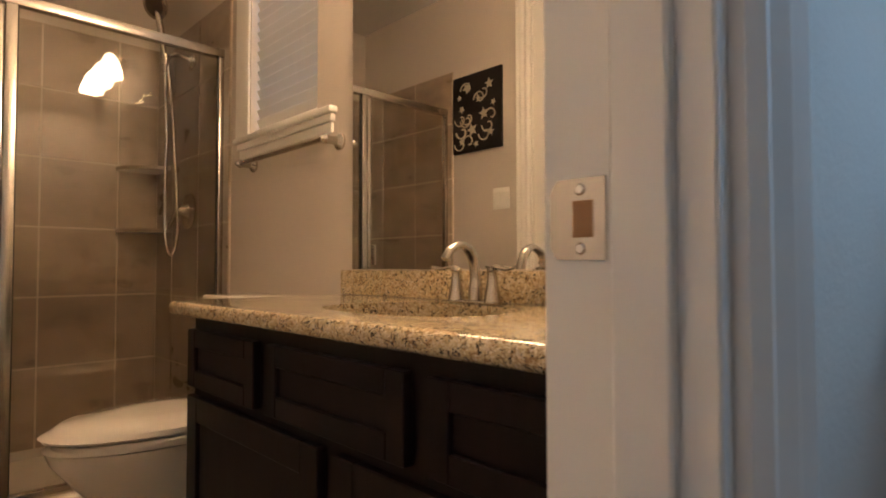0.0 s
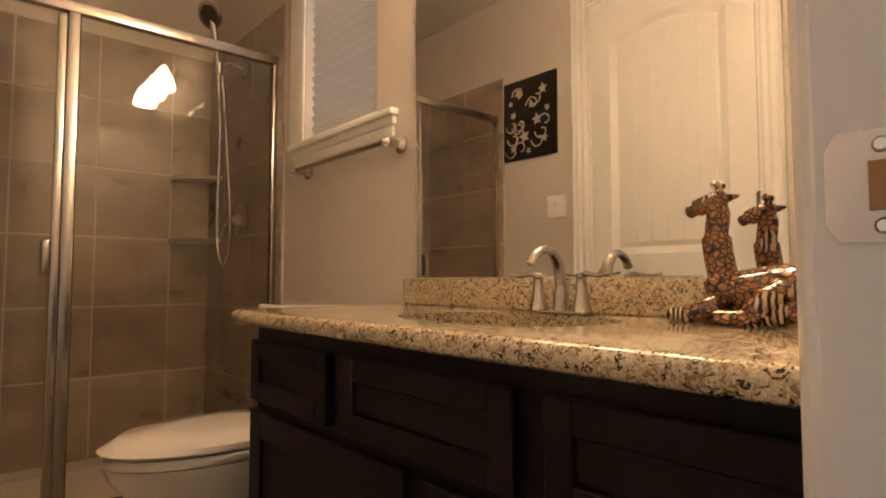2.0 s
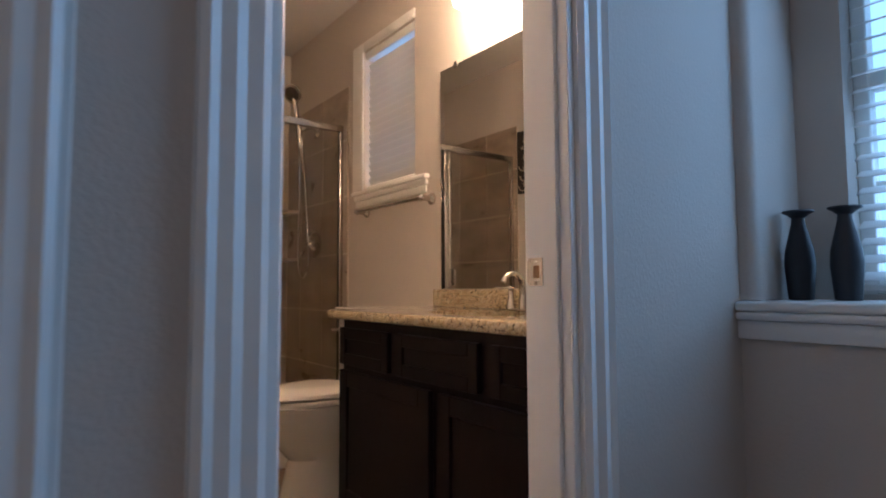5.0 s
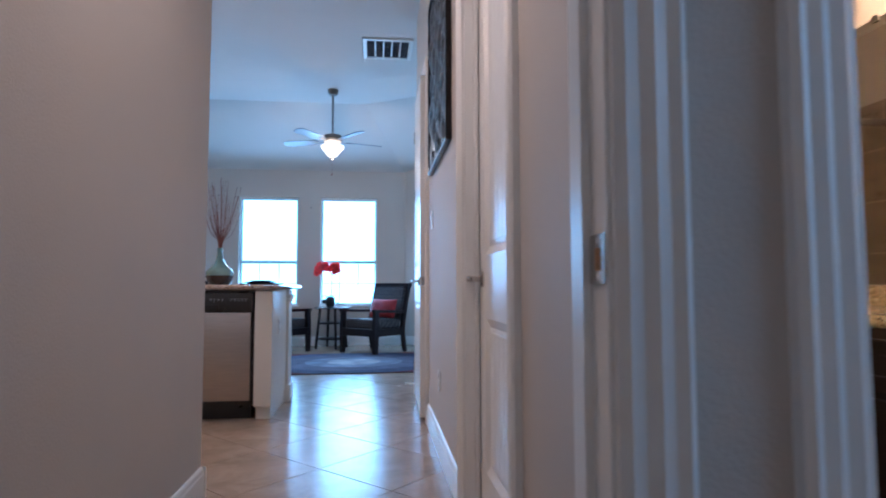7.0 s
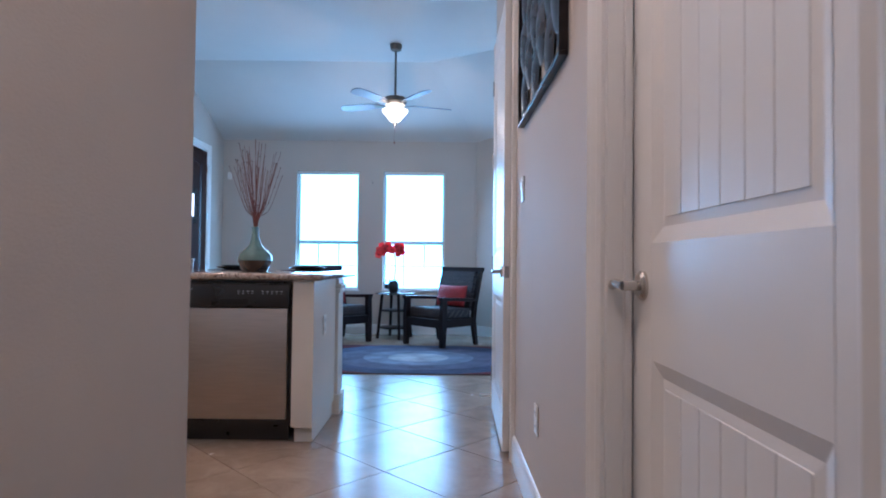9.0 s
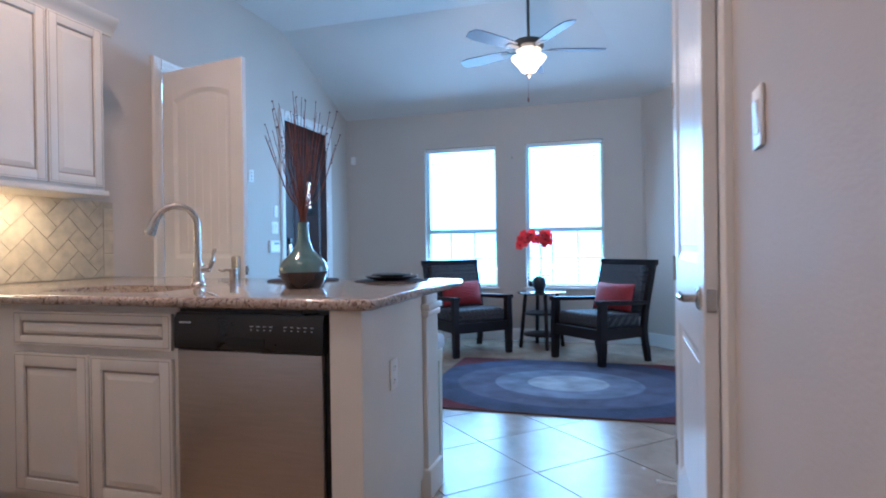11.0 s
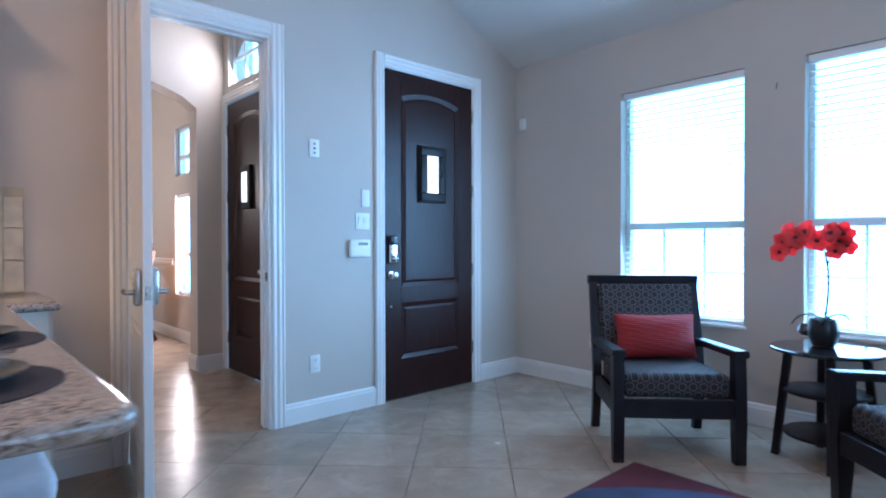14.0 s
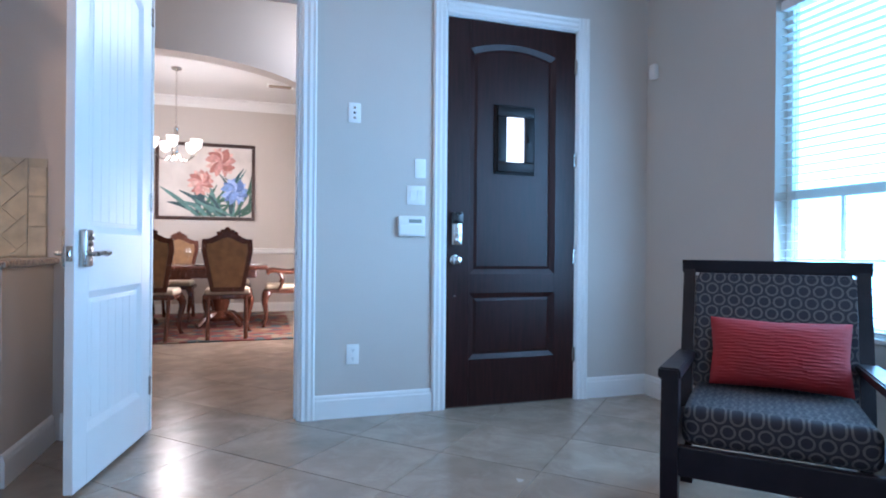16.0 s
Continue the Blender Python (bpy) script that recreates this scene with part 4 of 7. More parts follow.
tube(bm, [(0, 0, 0.075), (-0.055, 0.012, 0.078)], 0.019, 14)
tube(bm, curve([(-0.05, 0.012, 0.08), (-0.066, 0.014, 0.11), (-0.072, 0.015, 0.15), (-0.080, 0.017, 0.178)], 4), [0.012] * 6 + [0.008] * 7, 10)
part("handle", bm, NICKEL, fa)
ss = thing("soap_dispenser", "short brushed nickel dispenser cap on the granite", "soap dispenser", pose(-3.66, -1.60, CT))
bm = nb()
lathe(bm, [(0.024, 0), (0.024, 0.004), (0.017, 0.006), (0.019, 0.065), (0.022, 0.068), (0.022, 0.078)], 20)
part("cap", bm, NICKEL, ss)
# vase with twigs
va = thing("vase", "teal glazed bottle vase with dark brown base", "vase", pose(-3.495, -1.117, CT) @ Matrix.Diagonal((1.12, 1.12, 1.05, 1)))
TEAL = mat("teal_glaze", (0.095, 0.18, 0.18), 0.08, 0, 0.2, 14, 0, coat=0.6, rvar=0.02)
DKGL = mat("brown_glaze", (0.035, 0.022, 0.018), 0.12, 0, 0.3, 14, 0, coat=0.5, rvar=0.03)
bm = nb()
lathe(bm, [(0.062, 0), (0.068, 0.004), (0.082, 0.03), (0.090, 0.055), (0.0935, 0.068)], 40)
part("lower_body", bm, DKGL, va, "dark brown glazed lower body")
bm = nb()
lathe(bm, [(0.0936, 0.068), (0.094, 0.08), (0.089, 0.10), (0.075, 0.12), (0.055, 0.138), (0.036, 0.16), (0.026, 0.19), (0.021, 0.22), (0.019, 0.25), (0.021, 0.272), (0.018, 0.272), (0.016, 0.25)], 40, cap=False)
part("upper_body", bm, TEAL, va, "teal glazed upper body and neck")
tw = thing("dried_twigs", "bundle of dry reddish-brown beaded twigs", "dried twigs", pose(-3.495, -1.117, CT))
TWIG = mat("twig_brown", (0.20, 0.065, 0.045), 0.7, 0, 0.3, 40)
BEAD = mat("twig_bead", (0.05, 0.02, 0.018), 0.6, 0, 0.2, 40)
rng = random.Random(5)
for k in range(46):
    a, sp = rng.uniform(0, 6.283), rng.uniform(0.03, 0.19)
    h = rng.uniform(0.36, 0.58)
    dx, dy = sp * math.cos(a), sp * math.sin(a)
    pts = curve([(0.006 * math.cos(a), 0.006 * math.sin(a), 0.19), (dx * 0.12, dy * 0.12, 0.34), (dx * 0.5, dy * 0.5, 0.30 + (h - 0.2) * 0.6), (dx + rng.uniform(-.02, .02), dy + rng.uniform(-.02, .02), 0.25 + h)], 4)
    bm = nb()
    tube(bm, pts, [0.0022 - 0.001 * i / len(pts) for i in range(len(pts))], 5)
    s = part("twig", bm, TWIG, tw)
    if k % 2 == 0:
        bm = nb()
        for i in range(6, len(pts)):
            p = pts[i]
            lathe(bm, [(0.001, -0.004), (0.0045, 0), (0.001, 0.004)], 6, p + Vector((rng.uniform(-.004, .004), rng.uniform(-.004, .004), 0)))
        part("beads", bm, BEAD, s)
# place settings
PLB = mat("dark_plate_glaze", (0.012, 0.014, 0.020), 0.15, 0, 0.2, 20, coat=0.4)
PLT = mat("teal_plate_glaze", (0.03, 0.06, 0.068), 0.2, 0, 0.15, 20, coat=0.3)
MATT = mat("woven_placemat", (0.030, 0.020, 0.022), 0.85, 0, 0.3, 60, 0.6, 260)
for px, py in ((-3.99, -0.90), (-4.03, -1.43)):
    pm = thing("placemat", "round dark brown woven placemat", "placemat", pose(px, py, CT), "place settings")
    bm = nb()
    lathe(bm, [(0.188, 0), (0.19, 0.002), (0.188, 0.004)], 48)
    part("weave", bm, MATT, pm)
    d1 = thing("dinner_plate", "large black glazed dinner plate on a placemat", "plate", pose(px, py, CT + 0.004), "place settings")
    bm = nb()
    lathe(bm, [(0.075, 0), (0.08, 0.002), (0.125, 0.014), (0.137, 0.02), (0.137, 0.023), (0.12, 0.018), (0.08, 0.007)], 48)
    part("dish", bm, PLB, d1)
    d2 = thing("salad_plate", "small teal glazed plate stacked on a black plate", "plate", pose(px, py, CT + 0.0215), "place settings")
    bm = nb()
    lathe(bm, [(0.055, 0), (0.06, 0.002), (0.092, 0.009), (0.1, 0.013), (0.1, 0.016), (0.088, 0.012), (0.055, 0.006)], 48)
    part("dish", bm, PLT, d2)
# upper cabinets
UZ0, UZ1 = 1.44, 2.44
for k in range(3):
    x1 = -3.98 + 0.74 * (k + 1)
    x0 = x1 - 0.74
    uc = thing("upper_cabinet", "cream glazed wall cabinet with raised-panel doors", "cabinet", None, "upper cabinets")
    bm = nb()
    box(bm, x0, x1 - 0.001, YD + 0.002, -2.73, UZ0 + 0.03, UZ1)
    part("body", bm, CAB, uc, smooth=False)
    panel_front(uc, "door", "x", -2.73, 1, x0 + 0.02, x0 + 0.365, UZ0 + 0.05, UZ1 - 0.02)
    panel_front(uc, "door", "x", -2.73, 1, x0 + 0.375, x1 - 0.02, UZ0 + 0.05, UZ1 - 0.02)
    bm = nb()
    box(bm, x0 - 0.008, x1 - 0.001, YD + 0.002, -2.70, UZ0, UZ0 + 0.0295, 0.005, 2)
    part("light_rail", bm, CAB, uc)
    bm = nb()
    prism(bm, [(-2.729, UZ1 - 0.03), (-2.715, UZ1 - 0.03), (-2.71, UZ1 - 0.01), (-2.69, UZ1 + 0.02), (-2.665, UZ1 + 0.05), (-2.66, UZ1 + 0.07), (-2.729, UZ1 + 0.07)], "x", x0 - (0.06 if k == 0 else 0), x1 - 0.001)
    if k == 0:
        prism(bm, [(x0, UZ1 - 0.03), (x0 - 0.014, UZ1 - 0.03), (x0 - 0.02, UZ1 - 0.01), (x0 - 0.04, UZ1 + 0.02), (x0 - 0.06, UZ1 + 0.05), (x0 - 0.065, UZ1 + 0.07), (x0, UZ1 + 0.07)], "y", YD + 0.002, -2.73)
    part("crown", bm, CAB, uc)
area_lamp("under_cabinet_light", look((-3.2, -2.86, 1.435), (-3.2, -2.95, 0.9)), 1.1, 0.05, 10.0, (1.0, 0.78, 0.42))
# backsplash: tiles laid diagonally, with a straight border column
BTILE = mat("backsplash_tile", (0.55, 0.47, 0.34), 0.35, 0, 0.18, 14, 0.1, 60)
BGROUT = mat("backsplash_grout", (0.50, 0.43, 0.31), 0.9, 0, 0.1, 20)
bs = thing("backsplash", "beige tumbled stone tiles in a diagonal pattern", "backsplash")
bs["kind"] = "structure"
bm = nb()
box(bm, -4.345, -1.57, YD + 0.0005, YD + 0.004, CT, 1.44)
part("grout_bed", bm, BGROUT, bs, smooth=False)
def clip(poly, x0, x1, z0, z1):
    """A polygon cut to a rectangle."""
    for ax, lim, s in ((0, x0, 1), (0, x1, -1), (1, z0, 1), (1, z1, -1)):
        out = []
        for p, q in zip(poly, poly[1:] + poly[:1]):
            dp, dq = s * (p[ax] - lim), s * (q[ax] - lim)
            if dp >= 0:
                out.append(p)
            if dp * dq < 0:
                k = dp / (dp - dq)
                out.append((p[0] + (q[0] - p[0]) * k, p[1] + (q[1] - p[1]) * k))
        poly = out
        if len(poly) < 3:
            return []
    return poly


TL, TW = 0.2, 0.1
for j in range(-16, 17):
    for i in range(-12, 13):
        # herringbone: a lying and a standing tile in each cell, turned by 45 degrees
        for k in (0, 1):
            base = (i * TL + j * TW, j * TW - i * TL)
            rect = (base[0], base[1], TL, TW) if k == 0 else (base[0] + TL, base[1] - TW, TW, TL)
            g = 0.002
            c4 = [(rect[0] + g, rect[1] + g), (rect[0] + rect[2] - g, rect[1] + g), (rect[0] + rect[2] - g, rect[1] + rect[3] - g), (rect[0] + g, rect[1] + rect[3] - g)]
            pl = clip([(-3.3 + (u - w) * c8, 1.19 + (u + w) * c8) for u, w in c4], -4.26, -2.3, CT + 0.003, 1.438)
            if len(pl) > 2 and abs(sum(p[0] * q[1] - q[0] * p[1] for p, q in zip(pl, pl[1:] + pl[:1]))) > 0.0004:
                bm = nb()
                prism(bm, pl, "y", YD + 0.004, YD + 0.0095)
                part("tile", bm, BTILE, bs, smooth=False)
bm = nb()
box(bm, -0.039, 0.039, 0, 0.006, -0.0735, 0.0735, 0.002, 1)
bt2 = mesh_of("tile", bm, BTILE, False)
for k in range(3):
    o = new("tile", bt2)
    o.parent = bs
    o.location = (-4.303, YD + 0.004, CT + 0.078 + k * 0.152)
# counter stool behind the peninsula
LINEN = mat("pale_linen", (0.55, 0.55, 0.58), 0.9, 0, 0.06, 30, 0.4, 300)
CREAMW = mat("cream_painted_wood", (0.66, 0.62, 0.52), 0.45, 0, 0.05, 10)
for sy in (-0.885, -1.45):
    st = thing("counter_stool", "cream counter stool with pale padded seat", "stool", pose(-4.02, sy, -0.03), "counter stools")
    bm = nb()
    box(bm, -0.20, 0.20, -0.20, 0.20, 0.60, 0.68, 0.03, 4)
    part("seat", bm, LINEN, st, "pale blue-grey padded seat")
    bm = nb()
    box(bm, -0.185, 0.185, -0.185, 0.185, 0.54, 0.60, 0.003, 1)
    part("seat_frame", bm, CREAMW, st)
    for sx in (-1, 1):
        for s2 in (-1, 1):
            bm = nb()
            box(bm, sx * 0.16 - 0.022, sx * 0.16 + 0.022, s2 * 0.16 - 0.022, s2 * 0.16 + 0.022, 0, 0.54, 0.003, 1)
            part("leg", bm, CREAMW, st)
    for s2 in (-1, 1):
        bm = nb()
        box(bm, -0.138, 0.138, s2 * 0.16 - 0.012, s2 * 0.16 + 0.012, 0.18, 0.21)
        part("stretcher", bm, CREAMW, st, smooth=False)

# ---- living area ----


def ring_fabric(name, plane):
    """Dark woven cloth with rows of pale rings; plane: the two axes across the cloth."""
    m = mat(name, (0.028, 0.026, 0.032), 0.75, 0, 0.2, 40, 0.4, 400)
    t = m.node_tree
    b = t.nodes["Principled BSDF"]
    tc = t.nodes.new("ShaderNodeTexCoord")
    sep = t.nodes.new("ShaderNodeSeparateXYZ")
    t.links.new(tc.outputs["Object"], sep.inputs[0])
    wrap = t.nodes.new("ShaderNodeMath")
    wrap.operation = "SUBTRACT"
    t.links.new(sep.outputs[1], wrap.inputs[0])
    t.links.new(sep.outputs[2], wrap.inputs[1])
    across = {0: sep.outputs[0], 1: wrap.outputs[0], 2: sep.outputs[2]}
    P = 0.055
    outs = []
    for sx, sy in ((0, 0), (0.5, 0.5)):
        comb = []
        for ax, s, per in ((plane[0], sx, P), (plane[1], sy, P * 1.7)):
            a = t.nodes.new("ShaderNodeMath")
            a.operation = "MULTIPLY_ADD"
            a.inputs[1].default_value, a.inputs[2].default_value = 1 / per, s + 40
            t.links.new(across[ax], a.inputs[0])
            f = t.nodes.new("ShaderNodeMath")
            f.operation = "FRACT"
            t.links.new(a.outputs[0], f.inputs[0])
            g = t.nodes.new("ShaderNodeMath")
            g.operation = "MULTIPLY_ADD"
            g.inputs[1].default_value, g.inputs[2].default_value = per / P, -0.5 * per / P
            t.links.new(f.outputs[0], g.inputs[0])
            comb.append(g)
        cx = t.nodes.new("ShaderNodeCombineXYZ")
        t.links.new(comb[0].outputs[0], cx.inputs[0])
        t.links.new(comb[1].outputs[0], cx.inputs[1])
        ln = t.nodes.new("ShaderNodeVectorMath")
        ln.operation = "LENGTH"
        t.links.new(cx.outputs[0], ln.inputs[0])
        r = t.nodes.new("ShaderNodeValToRGB")
        r.color_ramp.interpolation = "CONSTANT"
        e = r.color_ramp.elements
        e[0].position, e[0].color = 0, (0, 0, 0, 1)
        e[1].position, e[1].color = 0.30, (1, 1, 1, 1)
        k = e.new(0.43)
        k.color = (0, 0, 0, 1)
        t.links.new(ln.outputs["Value"], r.inputs[0])
        outs.append(r)
    mxm = t.nodes.new("ShaderNodeMath")
    mxm.operation = "MAXIMUM"
    t.links.new(outs[0].outputs[0], mxm.inputs[0])
    t.links.new(outs[1].outputs[0], mxm.inputs[1])
    nz = t.nodes.new("ShaderNodeTexNoise")
    nz.inputs["Scale"].default_value = 350
    t.links.new(tc.outputs["Object"], nz.inputs["Vector"])
    mul = t.nodes.new("ShaderNodeMath")
    mul.operation = "MULTIPLY"
    t.links.new(mxm.outputs[0], mul.inputs[0])
    t.links.new(nz.outputs[0], mul.inputs[1])
    mix = t.nodes.new("ShaderNodeMix")
    mix.data_type = "RGBA"
    mix.inputs[6].default_value, mix.inputs[7].default_value = (0.014, 0.012, 0.017, 1), (0.17, 0.145, 0.125, 1)
    t.links.new(mul.outputs[0], mix.inputs[0])
    t.links.new(mix.outputs[2], b.inputs["Base Color"])
    return m


FAB_SEAT, FAB_BACK = ring_fabric("ring_fabric_flat", (0, 1)), ring_fabric("ring_fabric_upright", (0, 2))
CHW = mat("black_stained_wood", (0.010, 0.007, 0.009), 0.38, 0, 0.3, 12, 0.05, 60, spec=0.3)
RED = mat("red_pleated_silk", (0.27, 0.011, 0.013), 0.65, 0, 0.15, 10, 0.2, 120)


def cushion(bm, w, h, d, n=18, pleat=0.004, seed=1):
    """A soft pillow with puckered pleats: w wide (x), h high (z), d thick (y)."""
    rg = random.Random(seed)
    grid = {}
    for s in (-1, 1):
        for i in range(n + 1):
            for j in range(2 * n + 1):
                u, v = 2 * i / n - 1, j / n - 1
                edge = (1 - abs(u) ** 2.6) ** 0.55 * (1 - abs(v) ** 2.6) ** 0.55
                wob = pleat * (math.sin(j * 2.1 + 1.1 * math.sin(i * 0.55 + seed) + 0.8 * math.sin(i * 1.3 + j * 0.2)) + 0.5 * math.sin(j * 0.9 + i * 0.7)) * edge
                pull = 1 - 0.07 * (1 - abs(u)) * abs(v) ** 3
                pullx = 1 - 0.05 * (1 - abs(v)) * abs(u) ** 3
                grid[s, i, j] = bm.verts.new((w / 2 * u * pullx, s * (d / 2 * edge) + s * wob, h / 2 * v * pull))
        for i in range(n):
            for j in range(2 * n):
                q = [grid[s, i, j], grid[s, i + 1, j], grid[s, i + 1, j + 1], grid[s, i, j + 1]]
                bm.faces.new(q if s < 0 else q[::-1])
    bmesh.ops.remove_doubles(bm, verts=bm.verts, dist=1e-4)
    bmesh.ops.recalc_face_normals(bm, faces=bm.faces)
    return bm


def armchair():
    """Faces -y locally; footprint about 0.70 x 0.66 at the feet."""
    ch = thing("armchair", "dark wooden armchair with ring-patterned woven upholstery", "armchair", None, "armchairs by the windows")
    W = 0.345
    # legs run into the arms at the front and the back posts behind
    for sx in (-1, 1):
        bm = nb()
        x = sx * (W - 0.03)
        prism(bm, [(-0.335, 0), (-0.285, 0), (-0.262, 0.30), (-0.262, 0.57), (-0.33, 0.57), (-0.345, 0.30)], "x", x - 0.028, x + 0.028)
        part("front_leg", bm, CHW, ch, smooth=False)
        bm = nb()
        prism(bm, [(0.31, 0), (0.265, 0), (0.20, 0.30), (0.235, 0.50), (0.36, 0.955), (0.405, 0.955), (0.285, 0.48), (0.262, 0.30)], "x", x - 0.024, x + 0.024)
        part("back_post", bm, CHW, ch, smooth=False)
        bm = nb()
        prism(bm, [(-0.355, 0.565), (-0.355, 0.605), (0.262, 0.575), (0.252, 0.54)], "x", x - 0.036, x + 0.036)
        bmesh.ops.bevel(bm, geom=list(bm.edges), offset=0.006, segments=2, affect="EDGES")
        part("armrest", bm, CHW, ch)
        bm = nb()
        box(bm, x - 0.016, x + 0.016, -0.262, 0.21, 0.24, 0.34, 0.003, 1)
        part("side_rail", bm, CHW, ch)
    bm = nb()
    box(bm, -W + 0.058, W - 0.058, -0.335, -0.30, 0.24, 0.34, 0.003, 1)
    part("front_rail", bm, CHW, ch)
    bm = nb()
    box(bm, -W + 0.054, W - 0.054, 0.205, 0.235, 0.24, 0.34, 0.003, 1)
    part("back_rail", bm, CHW, ch)
    bm = nb()
    prism(bm, [(0.352, 0.905), (0.345, 0.96), (0.412, 0.96), (0.41, 0.905)], "x", -W, W)
    part("top_rail", bm, CHW, ch, smooth=False)
    bm = nb()
    box(bm, -W + 0.062, W - 0.062, -0.30, 0.235, 0.335, 0.465, 0.035, 4)
    for v in bm.verts:
        v.co.z += 0.018 * (1 - (v.co.x / 0.3) ** 2) * (1 if v.co.z > 0.4 else 0) - 0.03 * (v.co.y + 0.3) * (1 if v.co.z > 0.4 else 0.6)
    part("seat_cushion", bm, FAB_SEAT, ch, "dark woven seat with pale rings")
    bm = nb()
    w2 = W - 0.058
    prism(bm, [(0.20, 0.42), (0.30, 0.905), (0.38, 0.905), (0.255, 0.42)], "x", -w2, w2)
    bmesh.ops.bevel(bm, geom=list(bm.edges), offset=0.012, segments=2, affect="EDGES")
    part("backrest", bm, FAB_BACK, ch, "dark woven backrest with pale rings")
    return ch


ac = armchair()
# feet corners give the middle of the footprint and the way it faces
ac.matrix_basis = pose(-7.175, -1.30, 0, 0, 0, 45 + 90 - 1)
ac2 = copy_thing(ac, pose(-7.01, 0.075, 0.0, 0, 0, 46))


def pillow_on(m, tilt, seed):
    p = thing("throw_pillow", "red pleated lumbar pillow leaning on an armchair", "pillow", m @ pose(0.02, 0.155, 0.60, -14, 0, tilt), "red pillows")
    bm = nb()
    cushion(bm, 0.48, 0.27, 0.15, 32, 0.0022, seed)
    part("cover", bm, RED, p)


pillow_on(ac.matrix_basis, 0, 1)
pillow_on(ac2.matrix_basis, 0, 2)

# round side table with two lower shelves
tb = thing("side_table", "round black side table with two lower shelves", "side table", pose(-7.56, -0.56, 0))
bm = nb()
lathe(bm, [(0.255, 0.585), (0.265, 0.59), (0.265, 0.602), (0.258, 0.607)], 48)
part("tabletop", bm, mat("black_lacquer", (0.012, 0.010, 0.011), 0.12, 0, 0.1, 20, coat=0.5), tb)
for z, r in ((0.36, 0.20), (0.13, 0.20)):
    bm = nb()
    lathe(bm, [(r - 0.008, z), (r, z + 0.004), (r, z + 0.018), (r - 0.008, z + 0.022)], 40)
    part("shelf", bm, CHW, tb)
for k in range(4):
    a = radians(20 + 90 * k)
    bm = nb()
    p0, p1 = Vector((0.235 * math.cos(a), 0.235 * math.sin(a), 0)), Vector((0.175 * math.cos(a), 0.175 * math.sin(a), 0.585))
    tube(bm, [p0, p0.lerp(p1, 0.5), p1], 0.026, 4)
    part("leg", bm, CHW, tb, smooth=False)
# orchid in a black pot
orc = thing("potted_orchid", "artificial red orchid in a small black pot", "potted plant", pose(-7.60, -0.585, 0.607))
bm = nb()
lathe(bm, [(0.045, 0), (0.055, 0.006), (0.072, 0.05), (0.077, 0.09), (0.070, 0.13), (0.062, 0.15), (0.056, 0.15), (0.06, 0.12)], 28)
pot = part("pot", bm, DARKPL, orc, "black glazed pot")
bm = nb()
lathe(bm, [(0.03, 0.05), (0.045, 0.075), (0.03, 0.115)], 12, (-0.02, -0.085, 0.0))
part("side_knob", bm, DARKPL, pot)
STEM = mat("orchid_stem", (0.06, 0.09, 0.03), 0.5, 0, 0.2, 20)
stem = curve([(0, 0, 0.10), (0.005, 0.02, 0.25), (0.0, 0.02, 0.42), (0.0, -0.01, 0.55), (0, -0.08, 0.62), (0, -0.16, 0.60)], 5)
bm = nb()
tube(bm, stem, 0.006, 6)
tube(bm, curve([(0.002, 0.02, 0.44), (0.01, 0.05, 0.55), (0.02, 0.09, 0.60)], 5), 0.003, 6)
part("stem", bm, STEM, orc)
PETAL = mat("red_petal", (0.80, 0.075, 0.08), 0.5, 0, 0.2, 25)
PETALC = mat("dark_petal_throat", (0.10, 0.01, 0.015), 0.5, 0, 0.2, 25)


def flower(at, r, seed):
    rg = random.Random(seed)
    face = Vector((1, rg.uniform(-0.8, 0.5), rg.uniform(-0.5, 0.3))).normalized()
    q = face.to_track_quat("Z", "Y").to_matrix().to_4x4()
    bm = nb()
    for k in range(5):
        a = 6.283 * k / 5 + rg.uniform(-.15, .15)
        pts = []
        for i in range(5):
            t = i / 4
            wd = r * 0.52 * math.sin(math.pi * (0.12 + 0.80 * t))
            for s in (-1, 0, 1):
                pts.append((r * (0.08 + 0.92 * t), s * wd, 0.22 * r * math.sin(t * 2.4) - 0.12 * r * abs(s) * t + (0.015 * r if s else 0)))
        vs = [bm.verts.new(Matrix.Rotation(a, 3, "Z") @ Vector(p)) for p in pts]
        for i in range(4):
            for j in range(2):
                bm.faces.new((vs[3 * i + j], vs[3 * i + j + 1], vs[3 * i + 4 + j], vs[3 * i + 3 + j]))
    ex = bmesh.ops.solidify(bm, geom=bm.faces[:], thickness=0.0015)
    bm.transform(Matrix.Translation(at) @ q)
    f = part("flower", bm, PETAL, orc, "coral red petals")
    bm = nb()
    lathe(bm, [(0.003, 0), (r * 0.2, r * 0.12), (r * 0.12, r * 0.3), (0.002, r * 0.38)], 10)
    bm.transform(Matrix.Translation(at) @ q)
    part("throat", bm, PETALC, f)


for k, (y, z, r) in enumerate(((-0.03, 0.575, 0.052), (-0.075, 0.625, 0.055), (-0.12, 0.59, 0.055), (-0.16, 0.62, 0.05), (-0.185, 0.565, 0.055), (-0.20, 0.51, 0.045), (0.07, 0.57, 0.055), (0.10, 0.615, 0.055), (0.045, 0.615, 0.05), (0.11, 0.55, 0.045), (0.06, 0.52, 0.04), (-0.14, 0.545, 0.045))):
    flower(Vector((0.01 + 0.02 * (k % 3), y, z)), r * 1.22, k)

